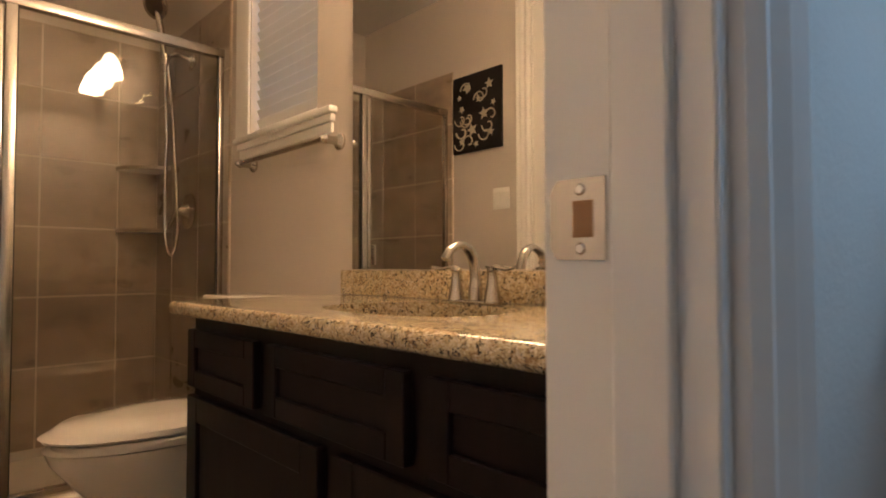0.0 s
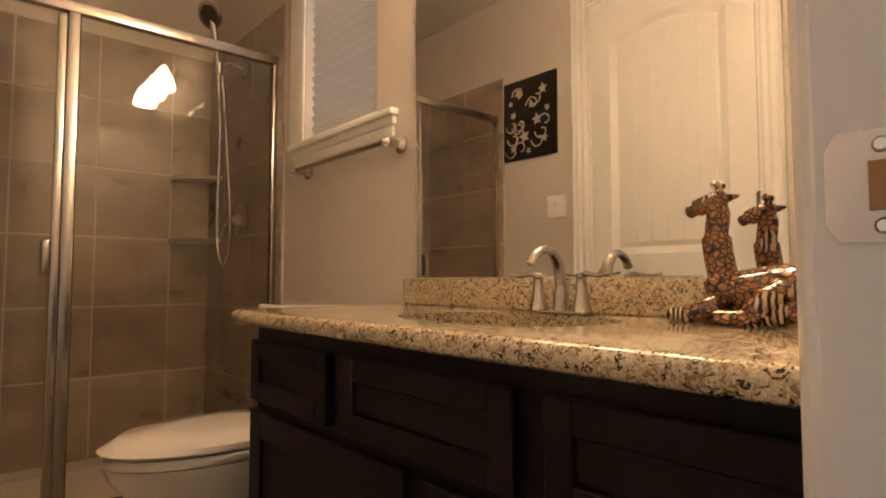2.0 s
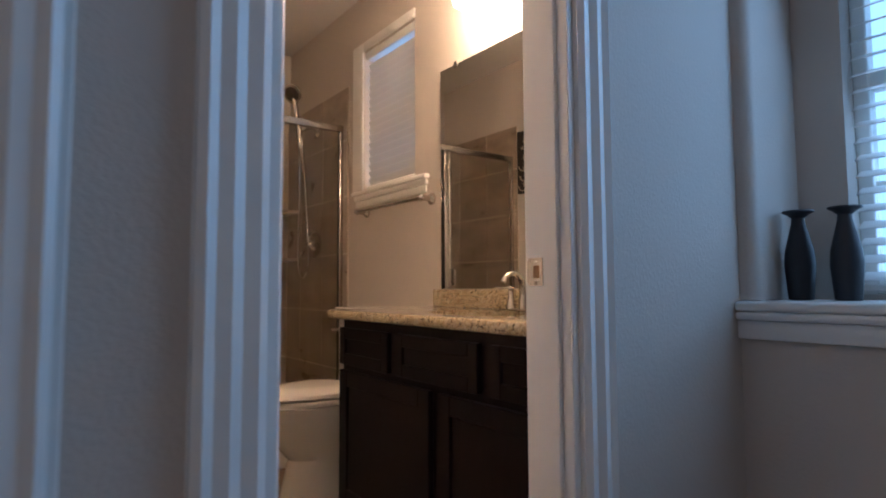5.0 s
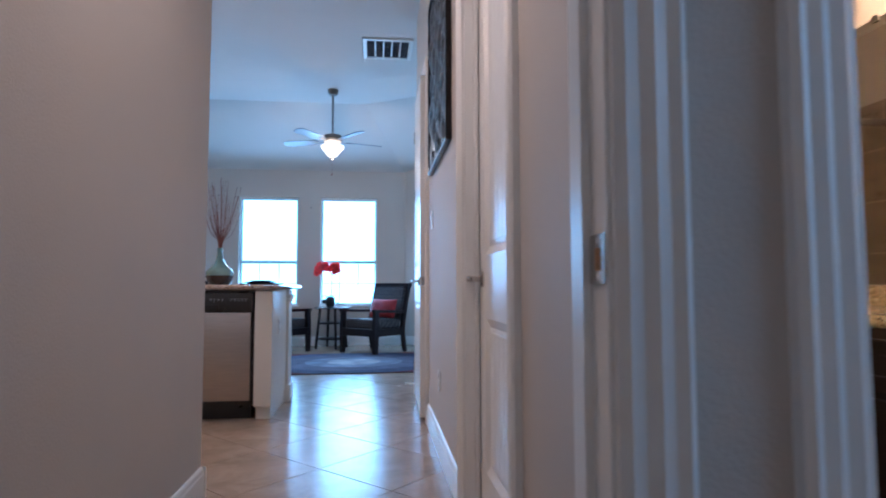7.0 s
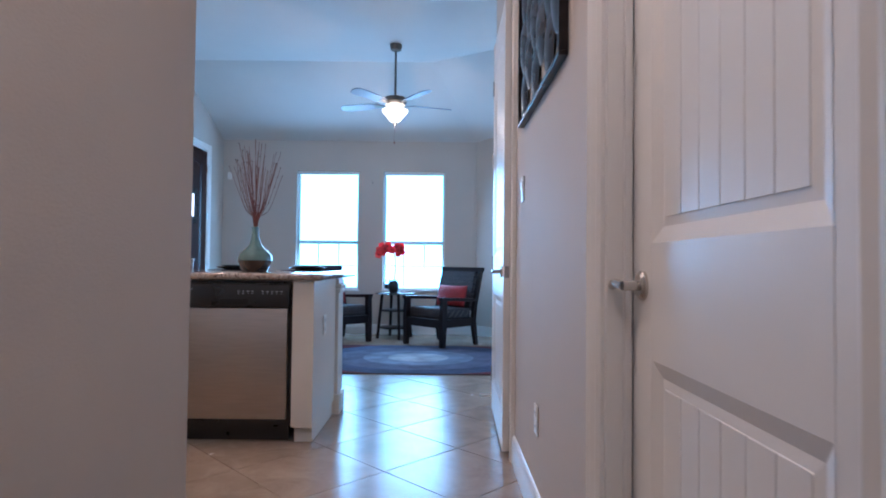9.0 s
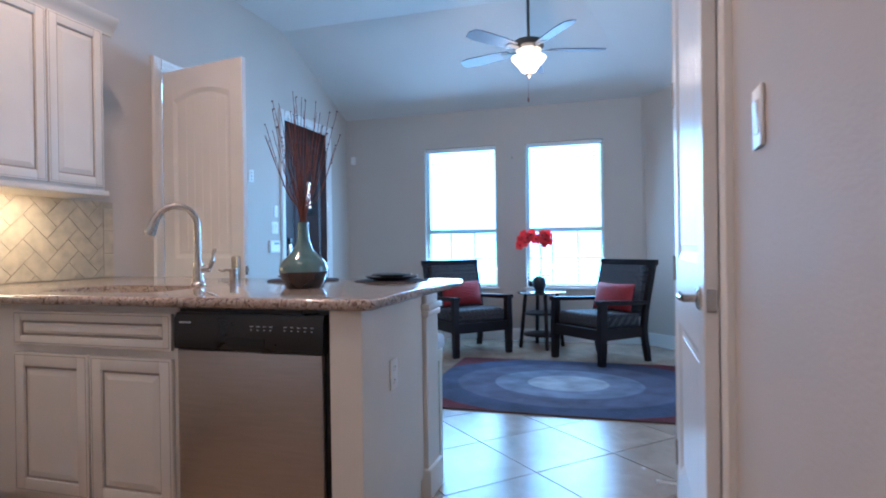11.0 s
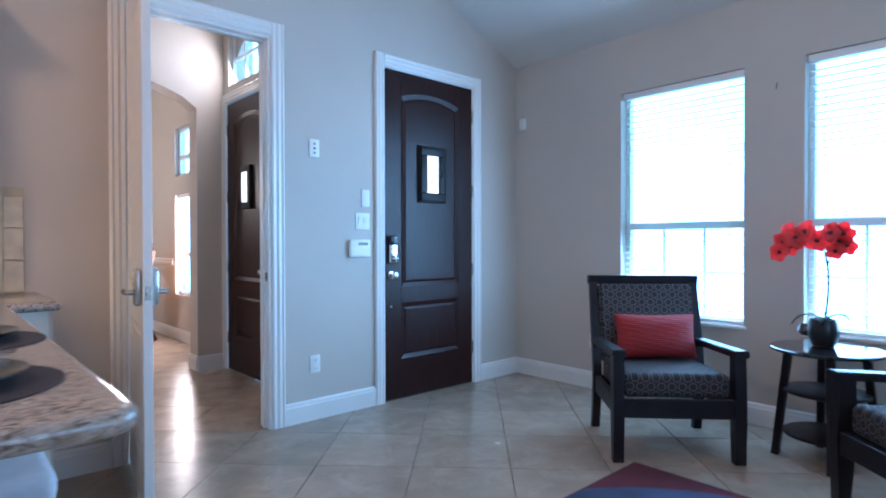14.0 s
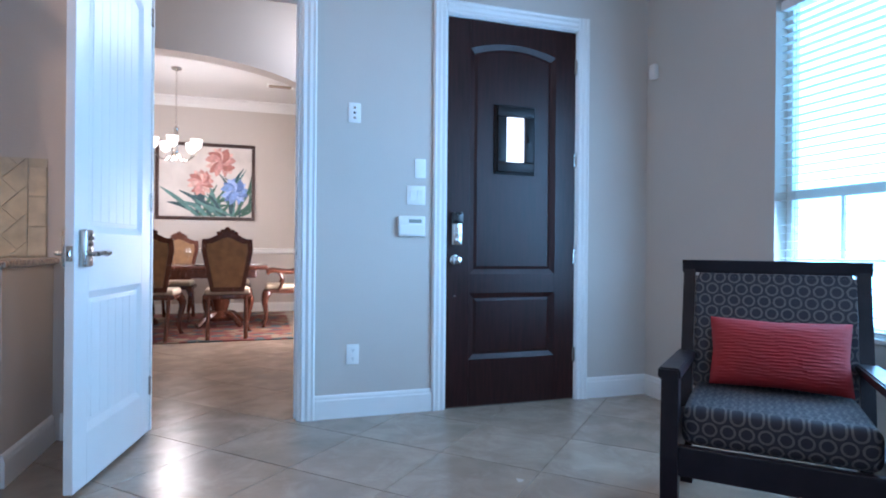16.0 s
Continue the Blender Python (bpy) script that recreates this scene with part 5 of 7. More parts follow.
LEAFG = mat("dark_orchid_leaf", (0.012, 0.022, 0.014), 0.3, 0, 0.2, 20)
for a, ln_, drop in ((-95, 0.15, 0.05), (80, 0.12, 0.02), (10, 0.11, 0.04)):
    bm = nb()
    ca, sa_ = math.cos(radians(a)), math.sin(radians(a))
    prev = None
    for q in range(7):
        u = q / 6
        r_, z_, w_ = ln_ * u + 0.01, 0.14 + 0.05 * math.sin(u * 2.2) - drop * u * u * 1.6, 0.034 * math.sin(math.pi * (0.1 + 0.88 * u))
        row = [bm.verts.new((r_ * ca - k_ * w_ * sa_, r_ * sa_ + k_ * w_ * ca, z_ + 0.008 * abs(k_))) for k_ in (-1, 0, 1)]
        if prev:
            for c_ in (0, 1):
                bm.faces.new((prev[c_], prev[c_ + 1], row[c_ + 1], row[c_]))
        prev = row
    bmesh.ops.solidify(bm, geom=bm.faces[:], thickness=0.002)
    part("leaf", bm, LEAFG, orc, "dark green strap leaf")

# rug with nested ovals
rug = thing("area_rug", "blue oval-ringed rug with burgundy corners", "rug", pose(-5.89, -0.165, 0))
m = mat("rug_wool", (0.1, 0.1, 0.2), 0.95, 0, 0.2, 8, 0.6, 350)
t = m.node_tree
b = t.nodes["Principled BSDF"]
tc = t.nodes.new("ShaderNodeTexCoord")
nz = t.nodes.new("ShaderNodeTexNoise")
nz.inputs["Scale"].default_value, nz.inputs["Detail"].default_value = 4.2, 7
t.links.new(tc.outputs["Object"], nz.inputs["Vector"])
sc = t.nodes.new("ShaderNodeVectorMath")
sc.operation = "MULTIPLY"
sc.inputs[1].default_value = (1 / 0.93, 1 / 1.16, 0)
t.links.new(tc.outputs["Object"], sc.inputs[0])
ln = t.nodes.new("ShaderNodeVectorMath")
ln.operation = "LENGTH"
t.links.new(sc.outputs[0], ln.inputs[0])
rp = t.nodes.new("ShaderNodeValToRGB")
rp.color_ramp.interpolation = "CONSTANT"
e = rp.color_ramp.elements
e[0].position, e[0].color = 0, (0.30, 0.33, 0.38, 1)
e[1].position, e[1].color = 0.27, (0.15, 0.18, 0.25, 1)
for ps, cc in ((0.50, (0.075, 0.085, 0.14)), (0.76, (0.038, 0.052, 0.105)), (1.03, (0.10, 0.010, 0.018))):
    k = e.new(ps)
    k.color = (*cc, 1)
t.links.new(ln.outputs["Value"], rp.inputs[0])
mx = t.nodes.new("ShaderNodeMix")
mx.data_type, mx.blend_type = "RGBA", "OVERLAY"
mx.inputs[0].default_value = 1.0
t.links.new(rp.outputs[0], mx.inputs[6])
t.links.new(nz.outputs[0], mx.inputs[7])
t.links.new(mx.outputs[2], b.inputs["Base Color"])
bm = nb()
box(bm, -0.87, 0.87, -1.06, 1.06, 0.001, 0.013, 0.004, 2)
part("rug_face", bm, m, rug)
bm = nb()
for x0, x1, y0, y1 in ((-0.876, -0.87, -1.066, 1.066), (0.87, 0.876, -1.066, 1.066), (-0.87, 0.87, -1.066, -1.06), (-0.87, 0.87, 1.06, 1.066)):
    box(bm, x0, x1, y0, y1, 0.001, 0.011)
part("binding", bm, mat("rug_binding", (0.09, 0.05, 0.04), 0.9, 0, 0.2, 30), rug, "brown bound rug edge")

# ceiling fan
FX, FY = -5.95, -0.45
fan = thing("ceiling_fan", "five-blade ceiling fan with lit frosted bowl", "ceiling fan", pose(FX, FY, CH))
bm = nb()
lathe(bm, [(0.03, -0.075), (0.055, -0.06), (0.066, -0.02), (0.066, 0)], 28)
part("canopy", bm, BRONZE, fan)
bm = nb()
tube(bm, [(0, 0, -0.07), (0, 0, -0.580)], 0.012, 12)
part("downrod", bm, BRONZE, fan)
bm = nb()
lathe(bm, [(0.03, -0.550), (0.06, -0.565), (0.115, -0.580), (0.125, -0.600), (0.125, -0.630), (0.11, -0.645), (0.08, -0.660)], 32)
part("motor_housing", bm, BRONZE, fan, "pewter motor housing")
bm = nb()
lathe(bm, [(0.10, -0.645), (0.105, -0.660), (0.07, -0.700), (0.045, -0.710)], 32)
part("light_collar", bm, glow("lit_collar", (1.0, 0.80, 0.55), 1.6), fan)
bm = nb()
lathe(bm, [(0.14, -0.715), (0.135, -0.730), (0.105, -0.765), (0.075, -0.800), (0.055, -0.830), (0.02, -0.845)], 32)
part("glass_bowl", bm, glow("lit_frosted_bowl", (1.0, 0.86, 0.66), 4.5), fan, "lit frosted glass bowl")
bm = nb()
lathe(bm, [(0.022, -0.842), (0.026, -0.855), (0.012, -0.872), (0.004, -0.885)], 16)
part("finial", bm, BRONZE, fan)
BLADE = mat("blue_grey_blade", (0.13, 0.15, 0.19), 0.35, 0, 0.08, 10, stretch=(1, 8, 1))
for k in range(5):
    a = 36 + 72 * k
    bm = nb()
    prism(bm, [(0.17, -0.045), (0.30, -0.062), (0.55, -0.068), (0.62, -0.055), (0.645, 0), (0.62, 0.055), (0.55, 0.068), (0.30, 0.062), (0.17, 0.045)], "z", -0.004, 0.004)
    bm.transform(pose(0, 0, -0.65, 0, 0, a) @ pose(0, 0, 0, 12, 0, 0))
    bl = part("blade", bm, BLADE, fan, "blue-grey fan blade", smooth=False)
    bm = nb()
    prism(bm, [(0.09, -0.012), (0.15, -0.02), (0.24, -0.03), (0.24, 0.03), (0.15, 0.02), (0.09, 0.012)], "z", -0.009, -0.0045)
    bm.transform(pose(0, 0, -0.65, 0, 0, a) @ pose(0, 0, 0, 12, 0, 0))
    part("blade_iron", bm, BRONZE, bl, smooth=False)
bm = nb()
tube(bm, [(0.05, 0, -0.800), (0.05, 0, -1.050)], 0.001, 4)
lathe(bm, [(0.002, -1.090), (0.007, -1.075), (0.002, -1.050)], 8, (0.05, 0, 0))
part("pull_chain", bm, mat("wood_fob", (0.25, 0.05, 0.03), 0.5), fan)
point_lamp("fan_light", (FX, FY, CH - 0.93), 12, (1.0, 0.80, 0.58), 0.05)
point_lamp("fan_uplight", (FX, FY, CH - 0.54), 1.2, (1.0, 0.80, 0.58), 0.12)

# supply air grille in the ceiling
vt = thing("ceiling_vent", "white return air grille in the ceiling", "vent", pose(-4.62, 0.20, CH))
bm = nb()
box(bm, -0.21, 0.21, -0.21, 0.21, -0.004, -0.001)
part("backing", bm, mat("vent_dark", (0.06, 0.06, 0.07), 0.8), vt, smooth=False)
for x0, x1, y0, y1 in ((-0.25, 0.25, -0.25, -0.21), (-0.25, 0.25, 0.21, 0.25), (-0.25, -0.21, -0.21, 0.21), (0.21, 0.25, -0.21, 0.21)):
    bm = nb()
    box(bm, x0, x1, y0, y1, -0.018, -0.001, 0.003, 1)
    part("frame", bm, PLASTIC, vt)
for k in range(1, 5):
    bm = nb()
    y = -0.21 + 0.084 * k
    box(bm, -0.21, 0.21, y - 0.007, y + 0.007, -0.016, -0.0045)
    part("bar", bm, PLASTIC, vt, smooth=False)
for k in range(14):
    bm = nb()
    x = -0.20 + 0.03 * k
    prism(bm, [(x, -0.005), (x + 0.003, -0.005), (x + 0.015, -0.012), (x + 0.012, -0.012)], "y", -0.209, 0.209)
    part("louvre", bm, mat("vent_grey", (0.20, 0.20, 0.22), 0.6) if k == 0 else bpy.data.materials["vent_grey"], vt, smooth=False)

# plates and small boxes on the door wall (they face +y)
outlet(pose(-5.905, YD + 0.001, 1.80, 0, 0, 180), "white wall plate with three jacks", "jacks", 0.075, 0.118)
outlet(pose(-6.31, YD + 0.001, 1.49, 0, 0, 180), "narrow white wall plate", "blank", 0.07, 0.118)
outlet(pose(-6.285, YD + 0.001, 1.325, 0, 0, 180), "white double rocker switch beside the entry door", "switch", 0.118, 0.118)
outlet(pose(-5.905, YD + 0.001, 0.37, 0, 0, 180), "white outlet low on the greige wall", "outlet", 0.075, 0.118)
th = thing("alarm_keypad", "white alarm keypad on the wall beside the entry door", "keypad", pose(-6.255, YD + 0.001, 1.135, 0, 0, 180))
bm = nb()
box(bm, -0.085, 0.085, -0.026, 0, -0.062, 0.062, 0.006, 2)
part("case", bm, PLASTIC, th)
bm = nb()
box(bm, -0.02, 0.06, -0.0275, -0.0255, 0.02, 0.042)
part("display", bm, mat("lcd_grey", (0.25, 0.28, 0.24), 0.3), th, smooth=False)
bm = nb()
box(bm, -0.075, 0.075, -0.0275, -0.0255, -0.048, 0.008, 0.0008, 1)
part("flap", bm, PLASTIC, th)
sn = thing("motion_detector", "small white motion detector on the wall near the corner", "sensor", pose(XW + 0.001, YD + 0.10, 2.22, 0, 0, 90))
bm = nb()
box(bm, -0.028, 0.028, -0.045, 0, -0.05, 0.05, 0.012, 3)
part("case", bm, PLASTIC, sn)
bm = nb()
box(bm, -0.02, 0.02, -0.048, -0.0445, -0.03, 0.015, 0.002, 1)
part("lens", bm, BLIND, sn)
outlet(pose(XW + 0.001, -2.25, 0.38, 0, 0, 90), "white outlet on the window wall")
hk = thing("wall_hook", "small pin hook between the windows", "hook", pose(XW, -0.93, 2.15))
bm = nb()
tube(bm, [(0, 0, 0.02), (0.012, 0, 0.0), (0.012, 0, -0.02)], 0.003, 6)
part("pin", bm, IRON, hk)

# hall: art panel, switch and outlet
art = thing("wall_art", "dark metal wall art of overlapping oval petals", "wall art", pose(-2.04, YR - 0.001, 2.19) @ Matrix.Diagonal((1.12, 1, 1, 1)))
FRM = mat("dark_bronze_metal", (0.022, 0.018, 0.018), 0.3, 0.7, 0.3, 20)
for x0, x1, z0, z1 in ((-0.42, 0.42, -0.55, -0.535), (-0.42, 0.42, 0.535, 0.55), (-0.42, -0.405, -0.535, 0.535), (0.405, 0.42, -0.535, 0.535)):
    bm = nb()
    box(bm, x0, x1, -0.03, 0, z0, z1, 0.002, 1)
    part("frame_bar", bm, FRM, art, smooth=False)
bm = nb()
lathe(bm, [(0.002, -0.02), (0.05, -0.012), (0.075, -0.002), (0.066, 0.0), (0.045, -0.008), (0.002, -0.014)], 24, (0, 0, 0), "y", cap=True)
for v in bm.verts:
    v.co.z *= 1.75
om = mesh_of("oval_dish", bm, mat("bronzed_petal", (0.055, 0.042, 0.038), 0.28, 0.8, 0.3, 12))
for i in range(6):
    for j in range(5):
        x, z = -0.33 + i * 0.132, -0.42 + j * 0.21 + (0.10 if i % 2 else 0)
        if abs(z) < 0.45:
            o = new("oval_dish", om)
            o.parent = art
            o.matrix_basis = pose(x, -0.008 - 0.006 * ((i + j) % 2), z, 0, 10 * (-1) ** (i + j), 0)
outlet(pose(-2.52, YR - 0.001, 1.355), "white wall switch in the hall", "switch", 0.075, 0.118)
outlet(pose(-2.10, YR - 0.001, 0.40), "white outlet low on the hall wall")
outlet(pose(XH + 0.001, 0.497, 1.377, 0, 0, 90), "white double rocker switch plate beside the bathroom door", "switch", 0.118, 0.118)
outlet(pose(XH + 0.001, 1.50, 0.40, 0, 0, 90), "white outlet low on the den wall")
# two vases on the den ledge
for x in (0.59, 0.69):
    vz = thing("ledge_vase", "slim matte black vase with flared lip on the ledge", "vase", pose(x, 1.965, 0.908) @ Matrix.Diagonal((0.74, 0.74, 0.84, 1)), "black vases")
    bm = nb()
    lathe(bm, [(0.036, 0), (0.038, 0.01), (0.042, 0.06), (0.046, 0.10), (0.043, 0.14), (0.030, 0.19), (0.021, 0.225), (0.020, 0.24), (0.032, 0.25), (0.048, 0.258), (0.046, 0.262), (0.02, 0.255)], 32)
    part("body", bm, mat("matte_black_ceramic", (0.012, 0.013, 0.018), 0.5, 0, 0.2, 30) if x < 0.6 else bpy.data.materials["matte_black_ceramic"], vz)

# ---- bathroom ----
BGRAN = granite("golden_granite", [(0.50, 0.41, 0.25), (0.62, 0.54, 0.38), (0.30, 0.21, 0.11), (0.56, 0.49, 0.37), (0.04, 0.032, 0.026)], 185)
STILE = mat("shower_tile", (0.30, 0.24, 0.185), 0.30, 0, 0.22, 6, 0.05, 50, stretch=(1, 1, 1.6))
CERAM = mat("white_ceramic", (0.74, 0.70, 0.64), 0.12, 0, 0.02, 5, coat=0.4, rvar=0.03)
VZ, VX0 = 0.858, -0.885
# vanity
vn = thing("vanity_cabinet", "dark espresso bathroom vanity with recessed panels", "vanity")
bm = nb()
box(bm, -0.825, XB - 0.002, 1.44, YM - 0.002, 0.12, 0.82)
part("body", bm, ESPRESSO, vn, smooth=False)
bm = nb()
box(bm, -0.80, XB - 0.002, 1.50, YM - 0.002, 0, 0.12)
part("toe_kick", bm, ESPRESSO, vn, smooth=False)


def shaker(parent, name, x0, x1, z0, z1, fr=0.05):
    f = 1.44
    fr = min(fr, (z1 - z0) * 0.3)
    bm = nb()
    box(bm, x0 + fr, x1 - fr, f - 0.010, f - 0.0005, z0 + fr, z1 - fr)
    front = part(name, bm, ESPRESSO, parent, smooth=False)
    for pn, a, b_, c, d in (("stile", x0, x0 + fr, z0, z1), ("stile", x1 - fr, x1, z0, z1), ("rail", x0 + fr, x1 - fr, z0, z0 + fr), ("rail", x0 + fr, x1 - fr, z1 - fr, z1)):
        bm = nb()
        box(bm, a, b_, f - 0.02, f - 0.0005, c, d, 0.002, 1)
        part(pn, bm, ESPRESSO, front)


shaker(vn, "drawer", -0.822, -0.473, 0.652, 0.79, 0.042)
shaker(vn, "drawer", -0.423, -0.005, 0.652, 0.79, 0.042)
shaker(vn, "drawer", 0.045, 0.388, 0.652, 0.79, 0.042)
shaker(vn, "door", -0.822, -0.232, 0.135, 0.63, 0.058)
shaker(vn, "door", -0.188, 0.388, 0.135, 0.63, 0.058)
# top with an oval cut-out
top = thing("granite_countertop", "polished golden speckled granite vanity top", "countertop")
bm = nb()
BX, BY = -0.235, 1.65
ov = [(BX + 0.215 * (abs(math.cos(a)) ** 0.75) * (1 if math.cos(a) > 0 else -1), BY + 0.15 * (abs(math.sin(a)) ** 0.75) * (1 if math.sin(a) > 0 else -1)) for a in [2 * math.pi * (k + 0.5) / 32 for k in range(32)]]
sheet_with_hole(bm, [(VX0, 1.395), (XB - 0.002, 1.395), (XB - 0.002, YM - 0.002), (VX0, YM - 0.002)], ov, 0.821, VZ, 0.017)
part("slab", bm, BGRAN, top)
bm = nb()
box(bm, VX0 + 0.004, XB - 0.002, YM - 0.115 + 0.095, YM - 0.001, VZ, 0.932, 0.004, 2)
part("upstand", bm, BGRAN, top)
bn = thing("bathroom_basin", "white oval undermount basin", "basin")
bm = nb()
rings = []
for s, z in ((1.04, 0.8205), (1.0, 0.81), (0.9, 0.74), (0.6, 0.69), (0.12, 0.68)):
    rings.append([bm.verts.new((BX + (x - BX) * s, BY + (y - BY) * s, z)) for x, y in ov])
for a, b in zip(rings, rings[1:]):
    for i in range(32):
        bm.faces.new((a[i], b[i], b[(i + 1) % 32], a[(i + 1) % 32]))
bm.faces.new(rings[-1])
bmesh.ops.recalc_face_normals(bm, faces=bm.faces)
part("bowl", bm, CERAM, bn)
# widespread faucet
bf = thing("bathroom_faucet", "brushed nickel two-handle arched bathroom faucet", "faucet", pose(-0.243, 1.83, VZ) @ Matrix.Diagonal((0.76, 0.72, 0.64, 1)))
bm = nb()
box(bm, -0.095, 0.095, -0.026, 0.026, 0, 0.014, 0.008, 3)
part("base_plate", bm, NICKEL, bf)
bm = nb()
tube(bm, curve([(0, 0.005, 0.01), (0, 0.008, 0.08), (0, -0.005, 0.165), (0, -0.05, 0.205), (0, -0.10, 0.19), (0, -0.125, 0.155)], 6), [0.022] * 6 + [0.017] * 10 + [0.014] * 15, 14)
part("spout", bm, NICKEL, bf)
for s in (-1, 1):
    bm = nb()
    lathe(bm, [(0.028, 0.01), (0.026, 0.02), (0.017, 0.07), (0.014, 0.11), (0.016, 0.118), (0.012, 0.128)], 20, (s * 0.072, 0, 0))
    part("handle_post", bm, NICKEL, bf)
    bm = nb()
    tube(bm, curve([(s * 0.06, 0, 0.118), (s * 0.09, -0.004, 0.128), (s * 0.13, -0.01, 0.122), (s * 0.165, -0.014, 0.128)], 4), [0.011] * 5 + [0.008] * 8, 10, flat=0.7)
    part("lever", bm, NICKEL, bf)
# mirror
mi = thing("wall_mirror", "large frameless wall mirror above the vanity", "mirror")
bm = nb()
box(bm, -0.835, XB - 0.004, YM - 0.007, YM - 0.001, 0.934, 1.915, 0.001, 1)
part("glass", bm, MIRROR, mi, smooth=False)
for x in (-0.72, 0.1):
    bm = nb()
    box(bm, x - 0.012, x + 0.012, YM - 0.012, YM - 0.0075, 1.90, 1.925)
    part("clip", bm, CHROME, mi, smooth=False)
# three-light bar above the mirror
lb = thing("vanity_light", "nickel bar with three lit frosted bell shades", "wall lamp", pose(-0.27, YM, 2.19))
bm = nb()
lathe(bm, [(0.06, -0.0), (0.06, -0.015), (0.03, -0.03)], 24, (0, 0, 0), "y")
part("back_plate", bm, NICKEL, lb)
bm = nb()
tube(bm, [(-0.24, -0.06, 0.0), (0.24, -0.06, 0.0)], 0.012, 12)
tube(bm, [(0, -0.005, 0), (0, -0.06, 0)], 0.012, 10)
part("bar", bm, NICKEL, lb)
SHADE = glow("lit_bell_shade", WARM, 92.0)
for x in (-0.21, 0, 0.21):
    bm = nb()
    tube(bm, curve([(x, -0.06, 0), (x, -0.10, 0.035), (x, -0.125, 0.03), (x, -0.125, 0.0)], 4), 0.007, 8)
    part("arm", bm, NICKEL, lb)
    bm = nb()
    lathe(bm, [(0.022, 0.0), (0.034, -0.02), (0.05, -0.06), (0.064, -0.11), (0.066, -0.135)], 24, (x, -0.125, 0))
    part("shade", bm, SHADE, lb, "lit frosted bell shade")

# window, sill, blind and towel bar
window("window_4", "x", YM, -1, -1.55, -1.05, 1.465, 2.25, 0.13, 1, 2, "small white window behind a closed blind")
blind(-1.55, -1.05, 1.47, 2.25, "x", YM + 0.03, 0.05, 0.040, -66, "white slat blind, nearly closed", "bathroom blind")
sill("x", YM, -1, -1.60, -0.965, 1.465)
bm = nb()
box(bm, -1.665, -1.55, YM - 0.012, YM - 0.001, 1.4655, 2.30, 0.004, 2)
box(bm, -1.549, -1.04, YM - 0.012, YM - 0.001, 2.25, 2.30, 0.004, 2)
struct("window_side_trim", bm, TRIM, "white painted window side trim", "trim", True)
tb2 = thing("towel_bar", "brushed nickel towel bar below the window", "towel bar", pose(-1.21, YM, 1.345))
bm = nb()
tube(bm, [(-0.30, -0.06, 0), (0.30, -0.06, 0)], 0.009, 12)
part("bar", bm, NICKEL, tb2)
for s in (-1, 1):
    bm = nb()
    lathe(bm, [(0.028, 0), (0.028, -0.008), (0.014, -0.02), (0.013, -0.045), (0.017, -0.06), (0.006, -0.078)], 18, (s * 0.30, 0, 0), "y")
    part("post", bm, NICKEL, tb2)

# shower: tiled walls, pan, framed glass
SGX = -1.79


def tile_wall(name, axis, face, sign, a0, a1, z0, z1, size, label, first=None):
    """Square tiles as pieces on a grout bed."""
    root = tagged(new(name), label, "tiled wall", kind="structure")
    bm = nb()
    lo, hi = sorted((face, face + sign * 0.006))
    if axis == "x":
        box(bm, a0, a1, lo, hi, z0, z1)
    else:
        box(bm, lo, hi, a0, a1, z0, z1)
    part("grout_bed", bm, SGROUT, root, smooth=False)
    rg = random.Random(3)
    u = a1
    while u > a0 + 0.02:
        u0 = max(a0, u - (first if first and u == a1 else size))
        z = z0
        while z < z1 - 0.02:
            zt = min(z1, z + (0.373 if z == z0 else size))
            bm = nb()
            f0, f1 = sorted((face + sign * 0.006, face + sign * (0.010 + rg.uniform(0, 0.0008))))
            if axis == "x":
                box(bm, u0 + 0.004, u - 0.004, f0, f1, z + 0.004, zt - 0.004)
            else:
                box(bm, f0, f1, u0 + 0.004, u - 0.004, z + 0.004, zt - 0.004)
            part("tile", bm, STILE, root, smooth=False)
            z = zt
        u = u0


SGROUT = mat("shower_grout", (0.50, 0.43, 0.34), 0.85, 0, 0.1, 20)
tile_wall("shower_tile_north", "x", YM, -1, -2.62, -1.725, 0.10, 2.105, 0.33, "taupe stone-look shower tiles")
tile_wall("shower_tile_west", "y", -2.62, 1, YB, YM - 0.011, 0.10, 2.105, 0.33, "taupe stone-look shower tiles", 0.19)
tile_wall("shower_tile_south", "x", YB, 1, -2.608, -1.74, 0.10, 2.105, 0.33, "taupe stone-look shower tiles")
pan = thing("shower_pan", "white acrylic shower pan with raised kerb", "shower pan")
bm = nb()
box(bm, -2.608, SGX - 0.03, YB + 0.011, YM - 0.011, 0.0, 0.06, 0.004, 1)
box(bm, SGX - 0.03, SGX + 0.05, YB + 0.011, YM - 0.011, 0.0, 0.14, 0.012, 3)
part("tray", bm, CERAM, pan)
bm = nb()
lathe(bm, [(0.05, 0.0605), (0.05, 0.063)], 24, (-2.2, 1.2, 0))
part("drain", bm, CHROME, pan)
SHG = glass_mat("shower_glass", (0.96, 0.95, 0.92))
sg = thing("shower_enclosure", "brushed nickel framed clear glass shower enclosure", "shower enclosure")
SY = 1.16
